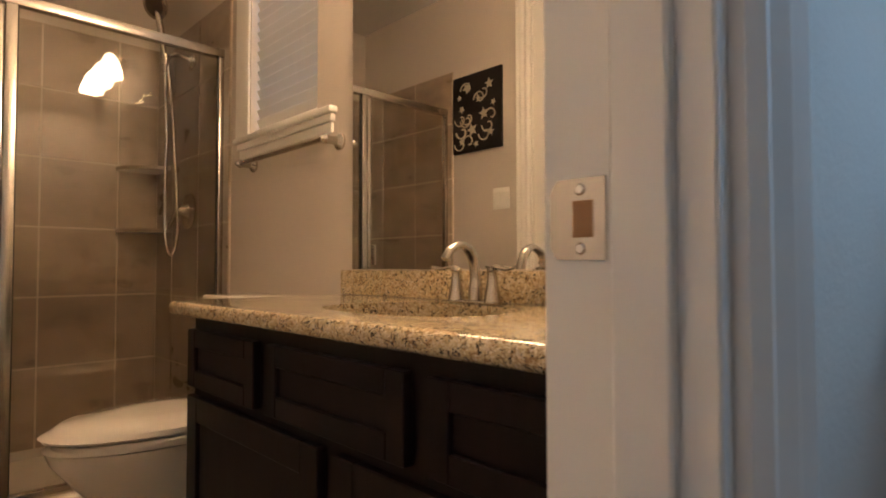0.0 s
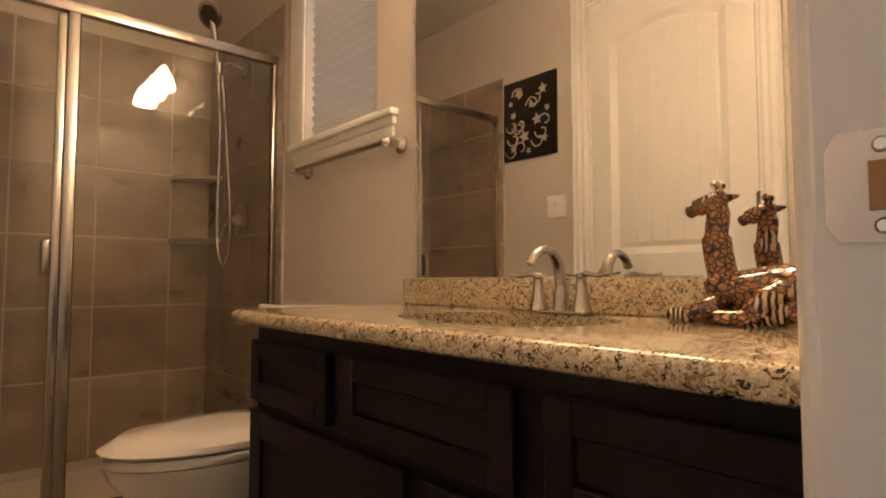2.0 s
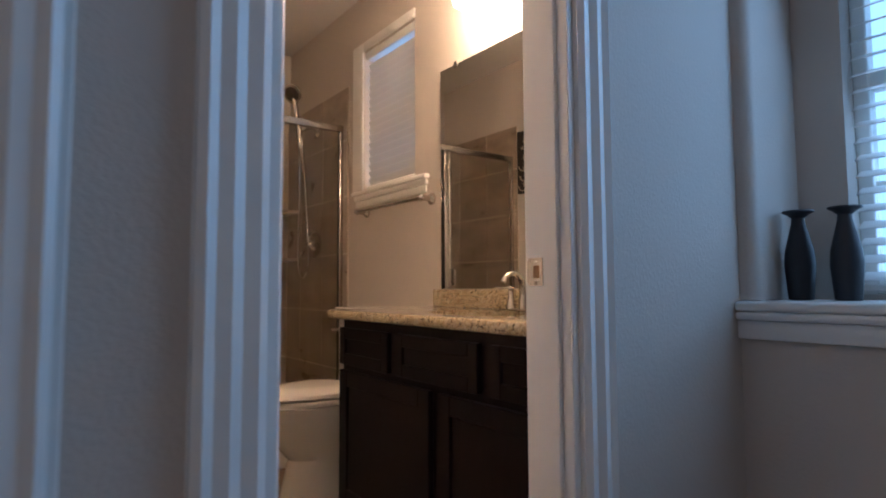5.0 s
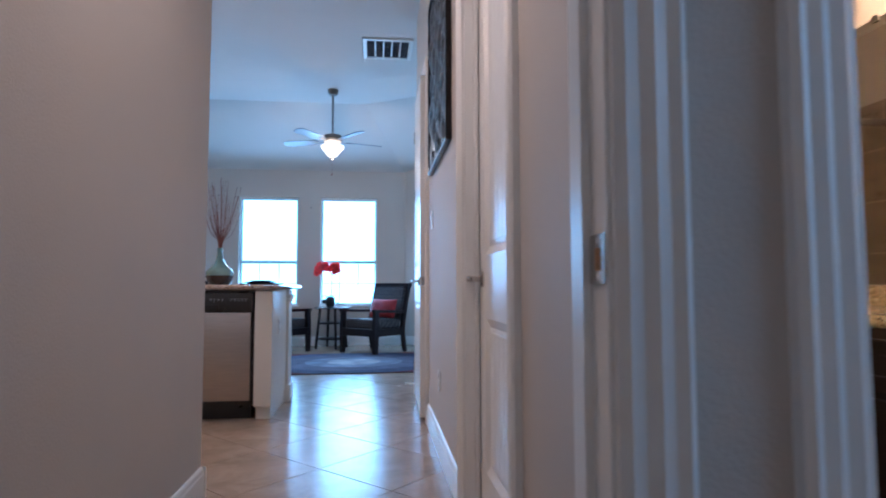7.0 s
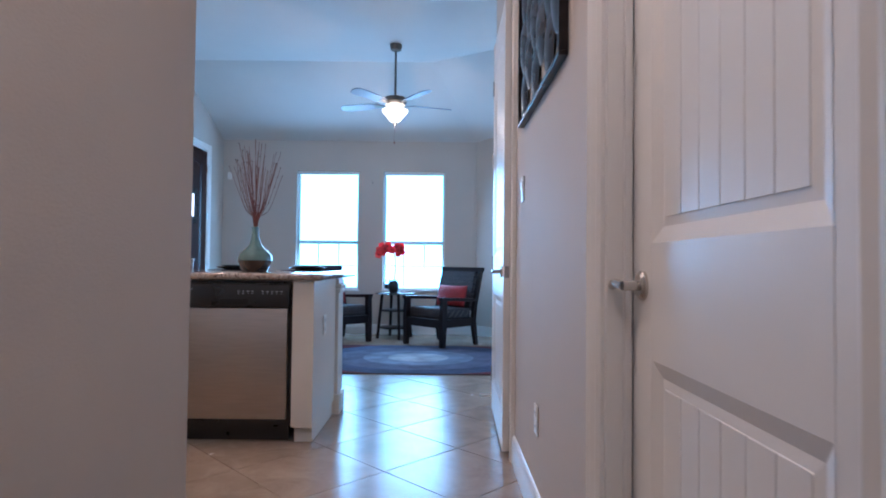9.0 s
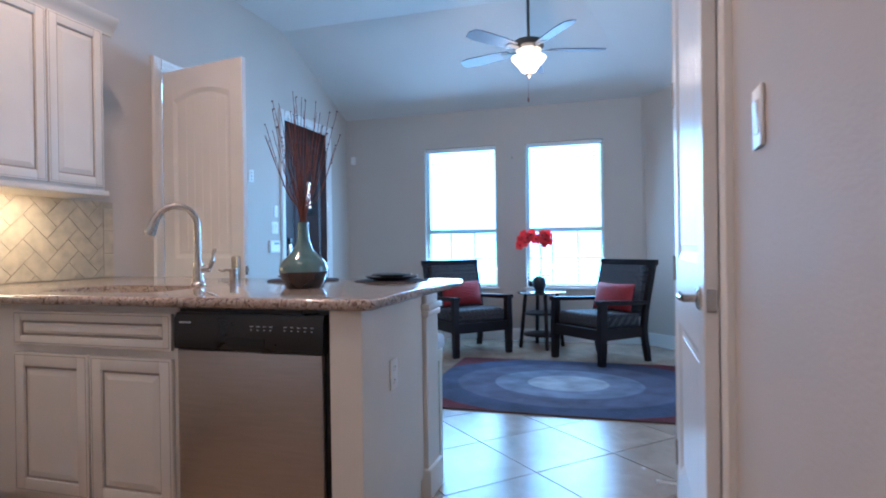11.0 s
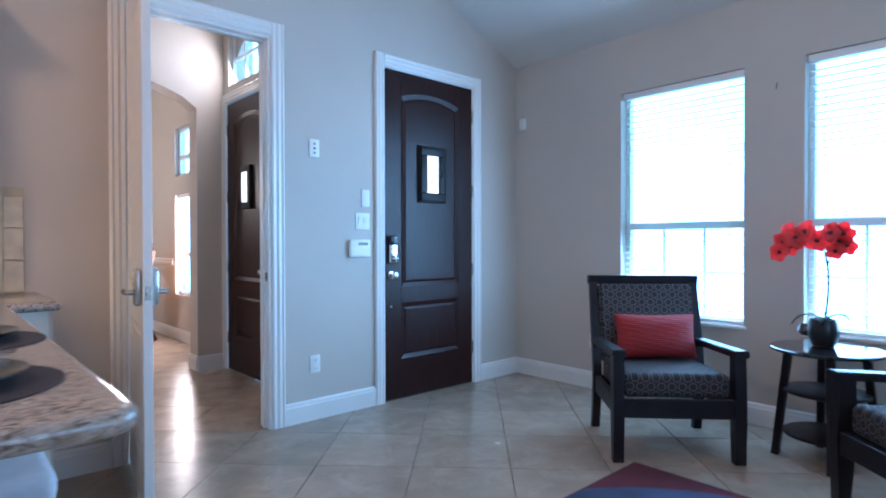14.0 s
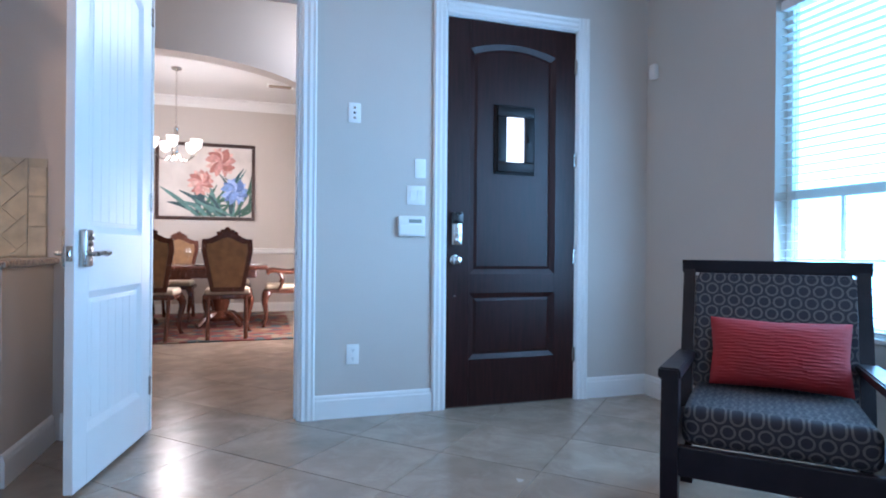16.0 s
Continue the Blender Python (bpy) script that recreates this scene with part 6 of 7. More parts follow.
for nm, x0, x1, y0, y1, z0, z1 in (("top_rail", SGX - 0.018, SGX + 0.018, YB + 0.012, YM - 0.012, 1.845, 1.882), ("bottom_rail", SGX - 0.018, SGX + 0.018, YB + 0.012, YM - 0.012, 0.1405, 0.17),
                                   ("wall_channel", SGX - 0.015, SGX + 0.015, YM - 0.034, YM - 0.012, 0.17, 1.845), ("wall_channel", SGX - 0.015, SGX + 0.015, YB + 0.012, YB + 0.034, 0.17, 1.845),
                                   ("post", SGX - 0.018, SGX + 0.018, SY - 0.003, SY + 0.032, 0.17, 1.845), ("door_stile", SGX - 0.012, SGX + 0.016, SY - 0.03, SY - 0.006, 0.18, 1.835)):
    bm = nb()
    box(bm, x0, x1, y0, y1, z0, z1, 0.003, 2)
    part(nm, bm, NICKEL, sg)
bm = nb()
box(bm, SGX - 0.003, SGX + 0.003, SY + 0.033, YM - 0.035, 0.172, 1.843)
part("fixed_pane", bm, SHG, sg, "clear glass pane", smooth=False).visible_shadow = False
bm = nb()
box(bm, SGX - 0.003, SGX + 0.003, YB + 0.035, SY - 0.031, 0.182, 1.833)
dp = part("door_pane", bm, SHG, sg, "clear glass door pane", smooth=False)
dp.visible_shadow = False
bm = nb()
for s in (1, -1):
    box(bm, SGX + min(s * 0.004, s * 0.035), SGX + max(s * 0.004, s * 0.035), SY - 0.055, SY - 0.035, 0.95, 1.06, 0.004, 2)
part("pull_handle", bm, NICKEL, dp)
bm = nb()
box(bm, SGX - 0.006, SGX + 0.006, SY + 0.0325, SY + 0.036, 0.172, 1.843)
box(bm, SGX - 0.006, SGX + 0.006, YM - 0.038, YM - 0.0345, 0.172, 1.843)
part("gasket", bm, DARKPL, sg, smooth=False)
# hand shower on the north wall
hs = thing("hand_shower", "nickel hand shower with looped hose", "shower head", pose(-2.12, YM - 0.011, 1.90))
bm = nb()
tube(bm, curve([(0, 0, 0.02), (0, -0.07, 0.035), (0, -0.12, 0.01)], 4), 0.011, 10)
lathe(bm, [(0.03, 0), (0.03, -0.008), (0.012, -0.014)], 16, (0, 0, 0.02), "y")
part("arm", bm, NICKEL, hs)
bm = nb()
lathe(bm, [(0.018, -0.03), (0.02, 0.02)], 14, (0, -0.13, 0))
part("cradle", bm, NICKEL, hs)
bm = nb()
tube(bm, curve([(0, -0.13, -0.06), (0, -0.14, 0.05), (0, -0.155, 0.15), (0, -0.165, 0.21)], 4), [0.012] * 6 + [0.015] * 7, 12)
part("wand", bm, NICKEL, hs)
bm = nb()
lathe(bm, [(0.03, 0.0), (0.058, -0.01), (0.062, -0.022), (0.055, -0.026)], 28)
bm.transform(pose(0, -0.165, 0.24, -60, 0, 30))
hd = part("head", bm, NICKEL, hs)
bm = nb()
lathe(bm, [(0.045, -0.0262), (0.04, -0.029)], 28)
bm.transform(pose(0, -0.165, 0.24, -60, 0, 30))
part("spray_face", bm, BRONZE, hd)
bm = nb()
tube(bm, curve([(0, -0.13, -0.06), (0.0, -0.12, -0.35), (-0.07, -0.10, -0.75), (-0.02, -0.09, -0.90), (0.07, -0.09, -0.80), (0.06, -0.1, -0.5), (0.02, -0.11, -0.15), (0, -0.12, -0.01)], 8), 0.007, 8)
part("hose", bm, CHROME, hs)
vl = thing("shower_valve", "round nickel shower valve with lever", "shower valve", pose(-2.16, YM - 0.011, 1.208))
bm = nb()
lathe(bm, [(0.085, 0), (0.085, -0.006), (0.04, -0.014), (0.026, -0.03), (0.022, -0.06)], 32, (0, 0, 0), "y")
part("escutcheon", bm, NICKEL, vl)
bm = nb()
tube(bm, [(0, -0.055, 0), (-0.03, -0.065, -0.04), (-0.06, -0.07, -0.07)], [0.012, 0.010, 0.008], 10)
part("lever", bm, NICKEL, vl)
# corner shelves
for z in (1.118, 1.436):
    cs = thing("corner_shelf", "taupe corner shelf in the shower", "shelf", None, "shower shelves")
    bm = nb()
    prism(bm, [(-2.609, YM - 0.012)] + [(-2.609 + 0.2 * math.cos(radians(a)), YM - 0.012 - 0.2 * math.sin(radians(a))) for a in range(0, 91, 15)], "z", z, z + 0.018)
    part("slab", bm, STILE, cs)
# toilet
to = thing("toilet", "white two-piece toilet with closed lid", "toilet", pose(-1.22, 1.9, 0) @ Matrix.Diagonal((1, 1, 1.12, 1)))


def oval(rx, ry_f, ry_b, cy, z, n=36, sq=1.0):
    out = []
    for k in range(n):
        a = 2 * math.pi * k / n
        s = math.sin(a)
        out.append((rx * math.cos(a), cy + (ry_f if s < 0 else ry_b) * s, z))
    return out


def loft(bm, sections, cap=True):
    rings = [[bm.verts.new(p) for p in s] for s in sections]
    n = len(rings[0])
    for a, b in zip(rings, rings[1:]):
        for i in range(n):
            bm.faces.new((a[i], a[(i + 1) % n], b[(i + 1) % n], b[i]))
    if cap:
        bm.faces.new(rings[0][::-1])
        bm.faces.new(rings[-1])
    bmesh.ops.recalc_face_normals(bm, faces=bm.faces)


bm = nb()
loft(bm, [oval(0.115, 0.24, 0.22, -0.32, 0), oval(0.11, 0.23, 0.22, -0.32, 0.06), oval(0.10, 0.20, 0.22, -0.32, 0.18), oval(0.14, 0.26, 0.22, -0.36, 0.28), oval(0.175, 0.30, 0.2, -0.39, 0.36), oval(0.182, 0.315, 0.2, -0.39, 0.395)])
part("bowl", bm, CERAM, to)
bm = nb()
loft(bm, [oval(0.183, 0.318, 0.2, -0.39, 0.398), oval(0.188, 0.30, 0.2, -0.39, 0.404), oval(0.188, 0.30, 0.2, -0.39, 0.416), oval(0.183, 0.318, 0.2, -0.39, 0.420)])
part("seat", bm, CERAM, to)
bm = nb()
loft(bm, [oval(0.184, 0.320, 0.2, -0.39, 0.424), oval(0.190, 0.328, 0.2, -0.39, 0.430), oval(0.188, 0.30, 0.2, -0.39, 0.442), oval(0.16, 0.28, 0.18, -0.39, 0.455), oval(0.08, 0.15, 0.1, -0.39, 0.460)])
part("lid", bm, CERAM, to, "closed white toilet lid")
bm = nb()
box(bm, -0.21, 0.21, -0.19, -0.005, 0.37, 0.72, 0.03, 4)
part("tank", bm, CERAM, to)
bm = nb()
box(bm, -0.22, 0.22, -0.205, -0.003, 0.721, 0.755, 0.012, 3)
part("tank_lid", bm, CERAM, to)
bm = nb()
tube(bm, [(-0.15, -0.19, 0.66), (-0.15, -0.21, 0.66), (-0.21, -0.215, 0.655)], 0.007, 8)
part("flush_lever", bm, CHROME, to)
bm = nb()
box(bm, -0.12, 0.12, -0.24, -0.18, 0.36, 0.42, 0.01, 2)
part("hinge_block", bm, CERAM, to)

# opposite wall: metal scroll art and switch (seen in the mirror)
sa = thing("scroll_art", "dark square wall art with cut-out leafy vines", "wall art", pose(-1.54, YB + 0.001, 1.825, 0, 0, 180))
bm = nb()
box(bm, -0.185, 0.185, -0.02, 0, -0.225, 0.225, 0.004, 2)
part("panel", bm, mat("dark_art_metal", (0.015, 0.011, 0.010), 0.4, 0.3, 0.2, 20), sa)
CUT = mat("cut_out_cream", (0.45, 0.40, 0.32), 0.8, 0, 0.05, 10)
rng = random.Random(9)


def leafshape(cx, cz, r, rot):
    pts = []
    for k in range(10):
        a = rot + 6.283 * k / 10
        q = r if k % 2 == 0 else r * 0.45
        pts.append((cx + q * math.cos(a), cz + q * math.sin(a)))
    return pts


for cx, cz, r in ((-0.10, 0.14, 0.042), (0.07, 0.15, 0.045), (0.11, 0.03, 0.03), (-0.06, -0.02, 0.046), (0.03, -0.10, 0.05), (-0.11, -0.13, 0.035), (0.11, -0.16, 0.032), (-0.02, 0.07, 0.028), (-0.13, 0.03, 0.026), (0.0, -0.185, 0.026), (0.13, 0.10, 0.024)):
    bm = nb()
    prism(bm, leafshape(cx, cz, r * 0.82, rng.uniform(0, 6)), "y", -0.0215, -0.0202)
    part("leaf_cutout", bm, CUT, sa, smooth=False)
for k in range(13):
    x0, z0 = rng.uniform(-0.13, 0.13), rng.uniform(-0.17, 0.17)
    s = rng.choice((-1, 1))
    bm = nb()
    tube(bm, [(x0 + 0.05 * (1 - q / 14) * math.cos(s * q * 0.45), -0.0208, z0 + 0.05 * (1 - q / 14) * math.sin(s * q * 0.45)) for q in range(12)], 0.0045, 5)
    part("vine_cutout", bm, CUT, sa)
outlet(pose(-1.37, YB + 0.001, 1.315, 0, 0, 180), "white double rocker switch by the bathroom door", "switch", 0.118, 0.118)

# glazed giraffe figure: one plain mesh
GIR = mat("patchwork_animal_glaze", (0.3, 0.15, 0.05), 0.12, 0, 0.2, 20, coat=0.6, rvar=0.03)
t = GIR.node_tree
b = t.nodes["Principled BSDF"]
tc = t.nodes.new("ShaderNodeTexCoord")
big, small = t.nodes.new("ShaderNodeTexVoronoi"), t.nodes.new("ShaderNodeTexVoronoi")
big.inputs["Scale"].default_value, small.inputs["Scale"].default_value = 18, 62
small.feature = "DISTANCE_TO_EDGE"
wv = t.nodes.new("ShaderNodeTexWave")
wv.inputs["Scale"].default_value, wv.inputs["Distortion"].default_value = 22, 6
for nd in (big, small, wv):
    t.links.new(tc.outputs["Object"], nd.inputs["Vector"])
sep = t.nodes.new("ShaderNodeSeparateColor")
t.links.new(big.outputs["Color"], sep.inputs[0])
r1, r2 = t.nodes.new("ShaderNodeValToRGB"), t.nodes.new("ShaderNodeValToRGB")
r1.color_ramp.elements[0].position, r1.color_ramp.elements[0].color = 0.05, (0.025, 0.012, 0.008, 1)
r1.color_ramp.elements[1].position, r1.color_ramp.elements[1].color = 0.16, (0.32, 0.15, 0.05, 1)
t.links.new(small.outputs["Distance"], r1.inputs[0])
r2.color_ramp.interpolation = "CONSTANT"
r2.color_ramp.elements[0].color = (0.02, 0.012, 0.01, 1)
r2.color_ramp.elements[1].position, r2.color_ramp.elements[1].color = 0.5, (0.55, 0.42, 0.27, 1)
t.links.new(wv.outputs["Fac"], r2.inputs[0])
gt = t.nodes.new("ShaderNodeMath")
gt.operation = "GREATER_THAN"
gt.inputs[1].default_value = 0.87
t.links.new(sep.outputs[0], gt.inputs[0])
mx = t.nodes.new("ShaderNodeMix")
mx.data_type = "RGBA"
t.links.new(gt.outputs[0], mx.inputs[0])
t.links.new(r1.outputs[0], mx.inputs[6])
t.links.new(r2.outputs[0], mx.inputs[7])
t.links.new(mx.outputs[2], b.inputs["Base Color"])
bm = nb()
tube(bm, curve([(-0.02, 0, 0.07), (-0.035, 0, 0.14), (-0.045, 0, 0.22), (-0.04, 0, 0.285), (-0.05, 0, 0.315)], 6), [0.048] * 5 + [0.034] * 8 + [0.027] * 12, 16)
tube(bm, curve([(-0.025, 0, 0.318), (-0.06, 0, 0.318), (-0.095, 0, 0.302), (-0.115, 0, 0.294)], 5), [0.026] * 5 + [0.024] * 5 + [0.017] * 5 + [0.013], 14)
for s in (-1, 1):
    tube(bm, [(-0.04, s * 0.014, 0.335), (-0.038, s * 0.016, 0.352)], 0.005, 8)
    lathe(bm, [(0.003, 0), (0.011, 0.006), (0.012, 0.014), (0.004, 0.022)], 10, (-0.038, s * 0.016, 0.350))
    tube(bm, [(-0.022, s * 0.02, 0.328), (-0.008, s * 0.045, 0.335)], [0.011, 0.004], 8)
tube(bm, curve([(-0.05, 0, 0.065), (0.04, 0, 0.085), (0.13, 0.0, 0.095), (0.20, 0, 0.07)], 6), [0.045] * 4 + [0.058] * 8 + [0.062] * 5 + [0.03] * 2, 18)
for p in (((-0.03, -0.03, 0.05), (-0.09, -0.05, 0.025), (-0.14, -0.05, 0.02)), ((-0.03, 0.03, 0.05), (-0.09, 0.05, 0.025), (-0.13, 0.05, 0.02)), ((0.12, -0.05, 0.09), (0.07, -0.085, 0.05), (0.085, -0.09, 0.022)), ((0.15, -0.05, 0.05), (0.06, -0.06, 0.022), (-0.02, -0.07, 0.02))):
    tube(bm, curve(p, 5), [0.03] * 4 + [0.024] * 4 + [0.020] * 3, 12)
g = part("giraffe_figurine", bm, GIR)
tagged(g, "glossy patchwork ceramic reclining giraffe on the vanity", "figurine")
g.matrix_basis = pose(0.115, 1.812, VZ, 0, 0, 0) @ Matrix.Diagonal((0.66, 0.66, 0.615, 1))

# ---- foyer and dining room ----
fd = thing("foyer_front_door", "dark mahogany arched front door in the foyer, closed", "door", pose(-6.10, -4.08, 0.0, 0, 0, -90))
door_slab(fd, 0.88, 2.45, MAHOG, 0, 0.044, (0.72, 0.84), 0.15, 0.13, 0.30, 0.05)
bm = nb()
box(bm, 0.34, 0.54, 0.012, 0.05, 1.47, 1.85, 0.006, 2)
part("speakeasy_frame", bm, IRON, fd, "black iron peep window frame")
bm = nb()
box(bm, 0.39, 0.49, 0.045, 0.053, 1.53, 1.79)
part("peep_pane", bm, bpy.data.materials["door_pane_daylight"], fd, "bright frosted glass pane", smooth=False)
bm = nb()
box(bm, 0.06, 0.115, 0.02, 0.05, 1.02, 1.22, 0.012, 3)
part("deadbolt", bm, NICKEL, fd)
bm = nb()
lathe(bm, [(0.033, 0.02), (0.033, 0.026), (0.014, 0.03), (0.012, 0.05), (0.028, 0.065), (0.024, 0.082), (0.008, 0.087)], 20, (0.085, 0, 0.93), "y")
part("door_knob", bm, NICKEL, fd)
for z in (0.30, 0.95, 1.60, 2.22):
    hinge(fd, 0.88, 0.026, z)
casing("door_casing_front", "y", -6.08, 1, -4.98, -4.06, 2.465)
# arched transom above the front door
tr = thing("window_5", "arched white transom window above the front door", "window")
tr["kind"] = "structure"
for a in range(0, 4):
    y = -4.93 + 0.82 * a / 3
    bm = nb()
    box(bm, -6.15, -6.12, y - 0.012, y + 0.012, 2.62, 3.10)
    part("muntin", bm, PLASTIC, tr, smooth=False)
for z in (2.63, 2.86, 3.09):
    bm = nb()
    box(bm, -6.148, -6.122, -4.93, -4.11, z - 0.012, z + 0.012)
    part("muntin", bm, PLASTIC, tr, smooth=False)
bm = nb()
ap = arch_pts(-4.93, -4.11, 2.86, 0.22, 12)
prism(bm, [(-4.93, 3.12)] + ap + [(-4.11, 3.12)], "x", -6.19, -6.15)
part("arch_head", bm, WALL, tr, smooth=False)
# dining windows
window("window_6", "y", -6.25, 1, -7.03, -6.1, 0.55, 1.76, 0.1, 2, 3, "bright dining room window behind a slat blind")
blind(-7.03, -6.1, 0.555, 1.76, "y", -6.29, 0.05, 0.043, 10, "white slat blind in the dining room", "dining blind", False)
window("window_7", "y", -6.25, 1, -7.03, -6.1, 1.98, 2.56, 0.1, 1, 3, "bright upper dining room window")
# chair rail and crown
for ax, face, sg_, a0, a1 in (("x", -9.0, 1, -6.25, -2.4), ("y", -6.25, 1, -9.0, -7.1)):
    bm = nb()
    pr = [(face, 0.90), (face + sg_ * 0.014, 0.905), (face + sg_ * 0.022, 0.93), (face + sg_ * 0.016, 0.955), (face + sg_ * 0.026, 0.97), (face, 0.985)]
    prism(bm, pr, ax, a0, a1)
    struct("chair_rail", bm, TRIM, "white moulded chair rail", "trim")
bm = nb()
prism(bm, [(-9.0, 3.10), (-8.985, 3.10), (-8.97, 3.14), (-8.92, 3.20), (-8.88, 3.215), (-8.88, 3.239), (-9.0, 3.239)], "x", -6.25, -2.4)
struct("crown_moulding", bm, TRIM, "white crown moulding", "trim")
cv = thing("dining_ceiling_vent", "white slatted vent in the dining room ceiling", "vent", pose(-5.6, -7.9, 3.24))
bm = nb()
box(bm, -0.18, 0.18, -0.1, 0.1, -0.014, -0.001, 0.004, 1)
part("frame", bm, PLASTIC, cv)
for k in range(5):
    bm = nb()
    box(bm, -0.15, 0.15, -0.075 + k * 0.032, -0.060 + k * 0.032, -0.018, -0.0142)
    part("slat", bm, GROUT, cv, smooth=False)

# framed iris painting
pt = thing("framed_painting", "large framed painting of pink and blue irises", "painting", pose(-4.565, -8.999, 1.985, 0, 0, 180))
FRW = mat("dark_frame_wood", (0.05, 0.025, 0.018), 0.35, 0, 0.3, 12)
PW, PH = 0.70, 0.58
for x0, x1, z0, z1 in ((-PW, PW, PH - 0.05, PH), (-PW, PW, -PH, -PH + 0.05), (-PW, -PW + 0.05, -PH + 0.05, PH - 0.05), (PW - 0.05, PW, -PH + 0.05, PH - 0.05)):
    bm = nb()
    box(bm, x0, x1, -0.035, 0, z0, z1, 0.008, 2)
    part("frame_bar", bm, FRW, pt)
bm = nb()
box(bm, -PW + 0.05, PW - 0.05, -0.015, -0.001, -PH + 0.05, PH - 0.05)
cn = part("canvas", bm, mat("cream_canvas", (0.62, 0.57, 0.52), 0.6, 0, 0.18, 2.5, 0.2, 200), pt, "cream painted canvas", smooth=False)
LEAFS = [mat("painted_leaf", c, 0.6, 0, 0.3, 15) for c in ((0.05, 0.13, 0.09), (0.10, 0.22, 0.20), (0.03, 0.08, 0.09))]
PINKS = [mat("painted_petal", c, 0.6, 0, 0.25, 20) for c in ((0.55, 0.28, 0.24), (0.66, 0.42, 0.36), (0.40, 0.16, 0.13))]
BLUES = [mat("painted_blue_petal", c, 0.6, 0, 0.25, 20) for c in ((0.20, 0.32, 0.62), (0.34, 0.46, 0.74), (0.12, 0.20, 0.45))]
rng = random.Random(21)
lay = [0.0154]


def stroke(p0, p1, bend, wd, material, name):
    """A tapering painted blade, thin on the canvas."""
    bm = nb()
    p0, p1 = Vector(p0), Vector(p1)
    nrm = Vector((-(p1 - p0).y, (p1 - p0).x))
    left, right = [], []
    for i in range(9):
        s = i / 8
        c = p0.lerp(p1, s) + nrm * bend * math.sin(math.pi * s) * 0.5
        c.x = max(-PW + 0.06, min(PW - 0.06, c.x))
        c.y = max(-PH + 0.055, min(PH - 0.06, c.y))
        w = wd * math.sin(math.pi * (0.12 + 0.86 * s)) ** 0.8
        k = nrm.normalized() * w
        left.append((max(-PW + 0.052, min(PW - 0.052, c.x + k.x)), max(-PH + 0.052, min(PH - 0.052, c.y + k.y))))
        right.append((max(-PW + 0.052, min(PW - 0.052, c.x - k.x)), max(-PH + 0.052, min(PH - 0.052, c.y - k.y))))
    lay[0] += 0.00012
    vs = [bm.verts.new((x, -lay[0], z)) for x, z in left + right[::-1]]
    bm.faces.new(vs)
    bmesh.ops.triangulate(bm, faces=bm.faces[:])
    bmesh.ops.recalc_face_normals(bm, faces=bm.faces)
    part(name, bm, material, cn, smooth=False)


for k in range(26):
    x0 = rng.uniform(-0.15, 0.50)
    a = radians(rng.uniform(55, 160) if k % 3 else rng.uniform(20, 70))
    L = rng.uniform(0.35, 0.80)
    stroke((x0, -0.54), (x0 + L * math.cos(a), -0.54 + L * math.sin(a)), rng.uniform(-0.3, 0.3), rng.uniform(0.018, 0.04), LEAFS[k % 3], "painted_leaf")
for (cx, cz, r, pal) in ((0.20, 0.30, 0.22, PINKS), (-0.08, -0.02, 0.19, PINKS), (0.40, -0.14, 0.20, BLUES)):
    for k in range(13):
        a = radians(90 + (k - 6) * 27)
        stroke((cx, cz), (cx + r * math.cos(a), cz + r * math.sin(a) * 1.05), rng.uniform(-0.4, 0.4), r * rng.uniform(0.2, 0.34), pal[k % 3], "painted_petal")

# chandelier
cd = thing("chandelier", "nickel five-arm chandelier with lit glass shades", "chandelier", pose(-4.34, -7.50, 3.24))
bm = nb()
lathe(bm, [(0.02, -0.04), (0.06, -0.02), (0.065, 0)], 20)
part("canopy", bm, NICKEL, cd)
for k in range(16):
    bm = nb()
    z = -0.06 - k * 0.043
    pts = [(0.011 * math.cos(a), 0, z + 0.026 * math.sin(a)) if k % 2 else (0, 0.011 * math.cos(a), z + 0.026 * math.sin(a)) for a in [6.283 * i / 10 for i in range(11)]]
    tube(bm, pts, 0.003, 5, False)
    part("chain_link", bm, NICKEL, cd)
bm = nb()
lathe(bm, [(0.008, -0.73), (0.03, -0.76), (0.02, -0.80), (0.035, -0.86), (0.018, -0.95), (0.03, -1.02), (0.03, -1.10), (0.012, -1.15), (0.004, -1.18)], 16)
part("column", bm, NICKEL, cd)
CSH = glow("lit_glass_shade", (1.0, 0.90, 0.74), 2.6)
for k in range(5):
    a = 6.283 * k / 5 + 0.3
    d = Vector((math.cos(a), math.sin(a), 0))
    bm = nb()
    tube(bm, curve([d * 0.02 + Vector((0, 0, -1.05)), d * 0.12 + Vector((0, 0, -1.16)), d * 0.24 + Vector((0, 0, -1.10)), d * 0.26 + Vector((0, 0, -1.03))], 5), 0.007, 8)
    part("arm", bm, NICKEL, cd)
    bm = nb()
    lathe(bm, [(0.02, -1.03), (0.055, -1.0), (0.065, -0.95), (0.07, -0.90)], 20, d * 0.26)
    part("shade", bm, CSH, cd, "lit frosted glass shade")
point_lamp("chandelier_light", (-4.34, -7.50, 1.95), 48, (1.0, 0.88, 0.70), 0.15)

# dining set
DW_ = mat("cherry_wood", (0.085, 0.026, 0.014), 0.25, 0, 0.35, 10, 0, stretch=(4, 4, 0.8), coat=0.2)
TAN = mat("tan_leather", (0.24, 0.125, 0.05), 0.5, 0, 0.2, 14, 0.3, 160)
CRM = mat("cream_seat_fabric", (0.42, 0.34, 0.24), 0.85, 0, 0.1, 30, 0.3, 250)


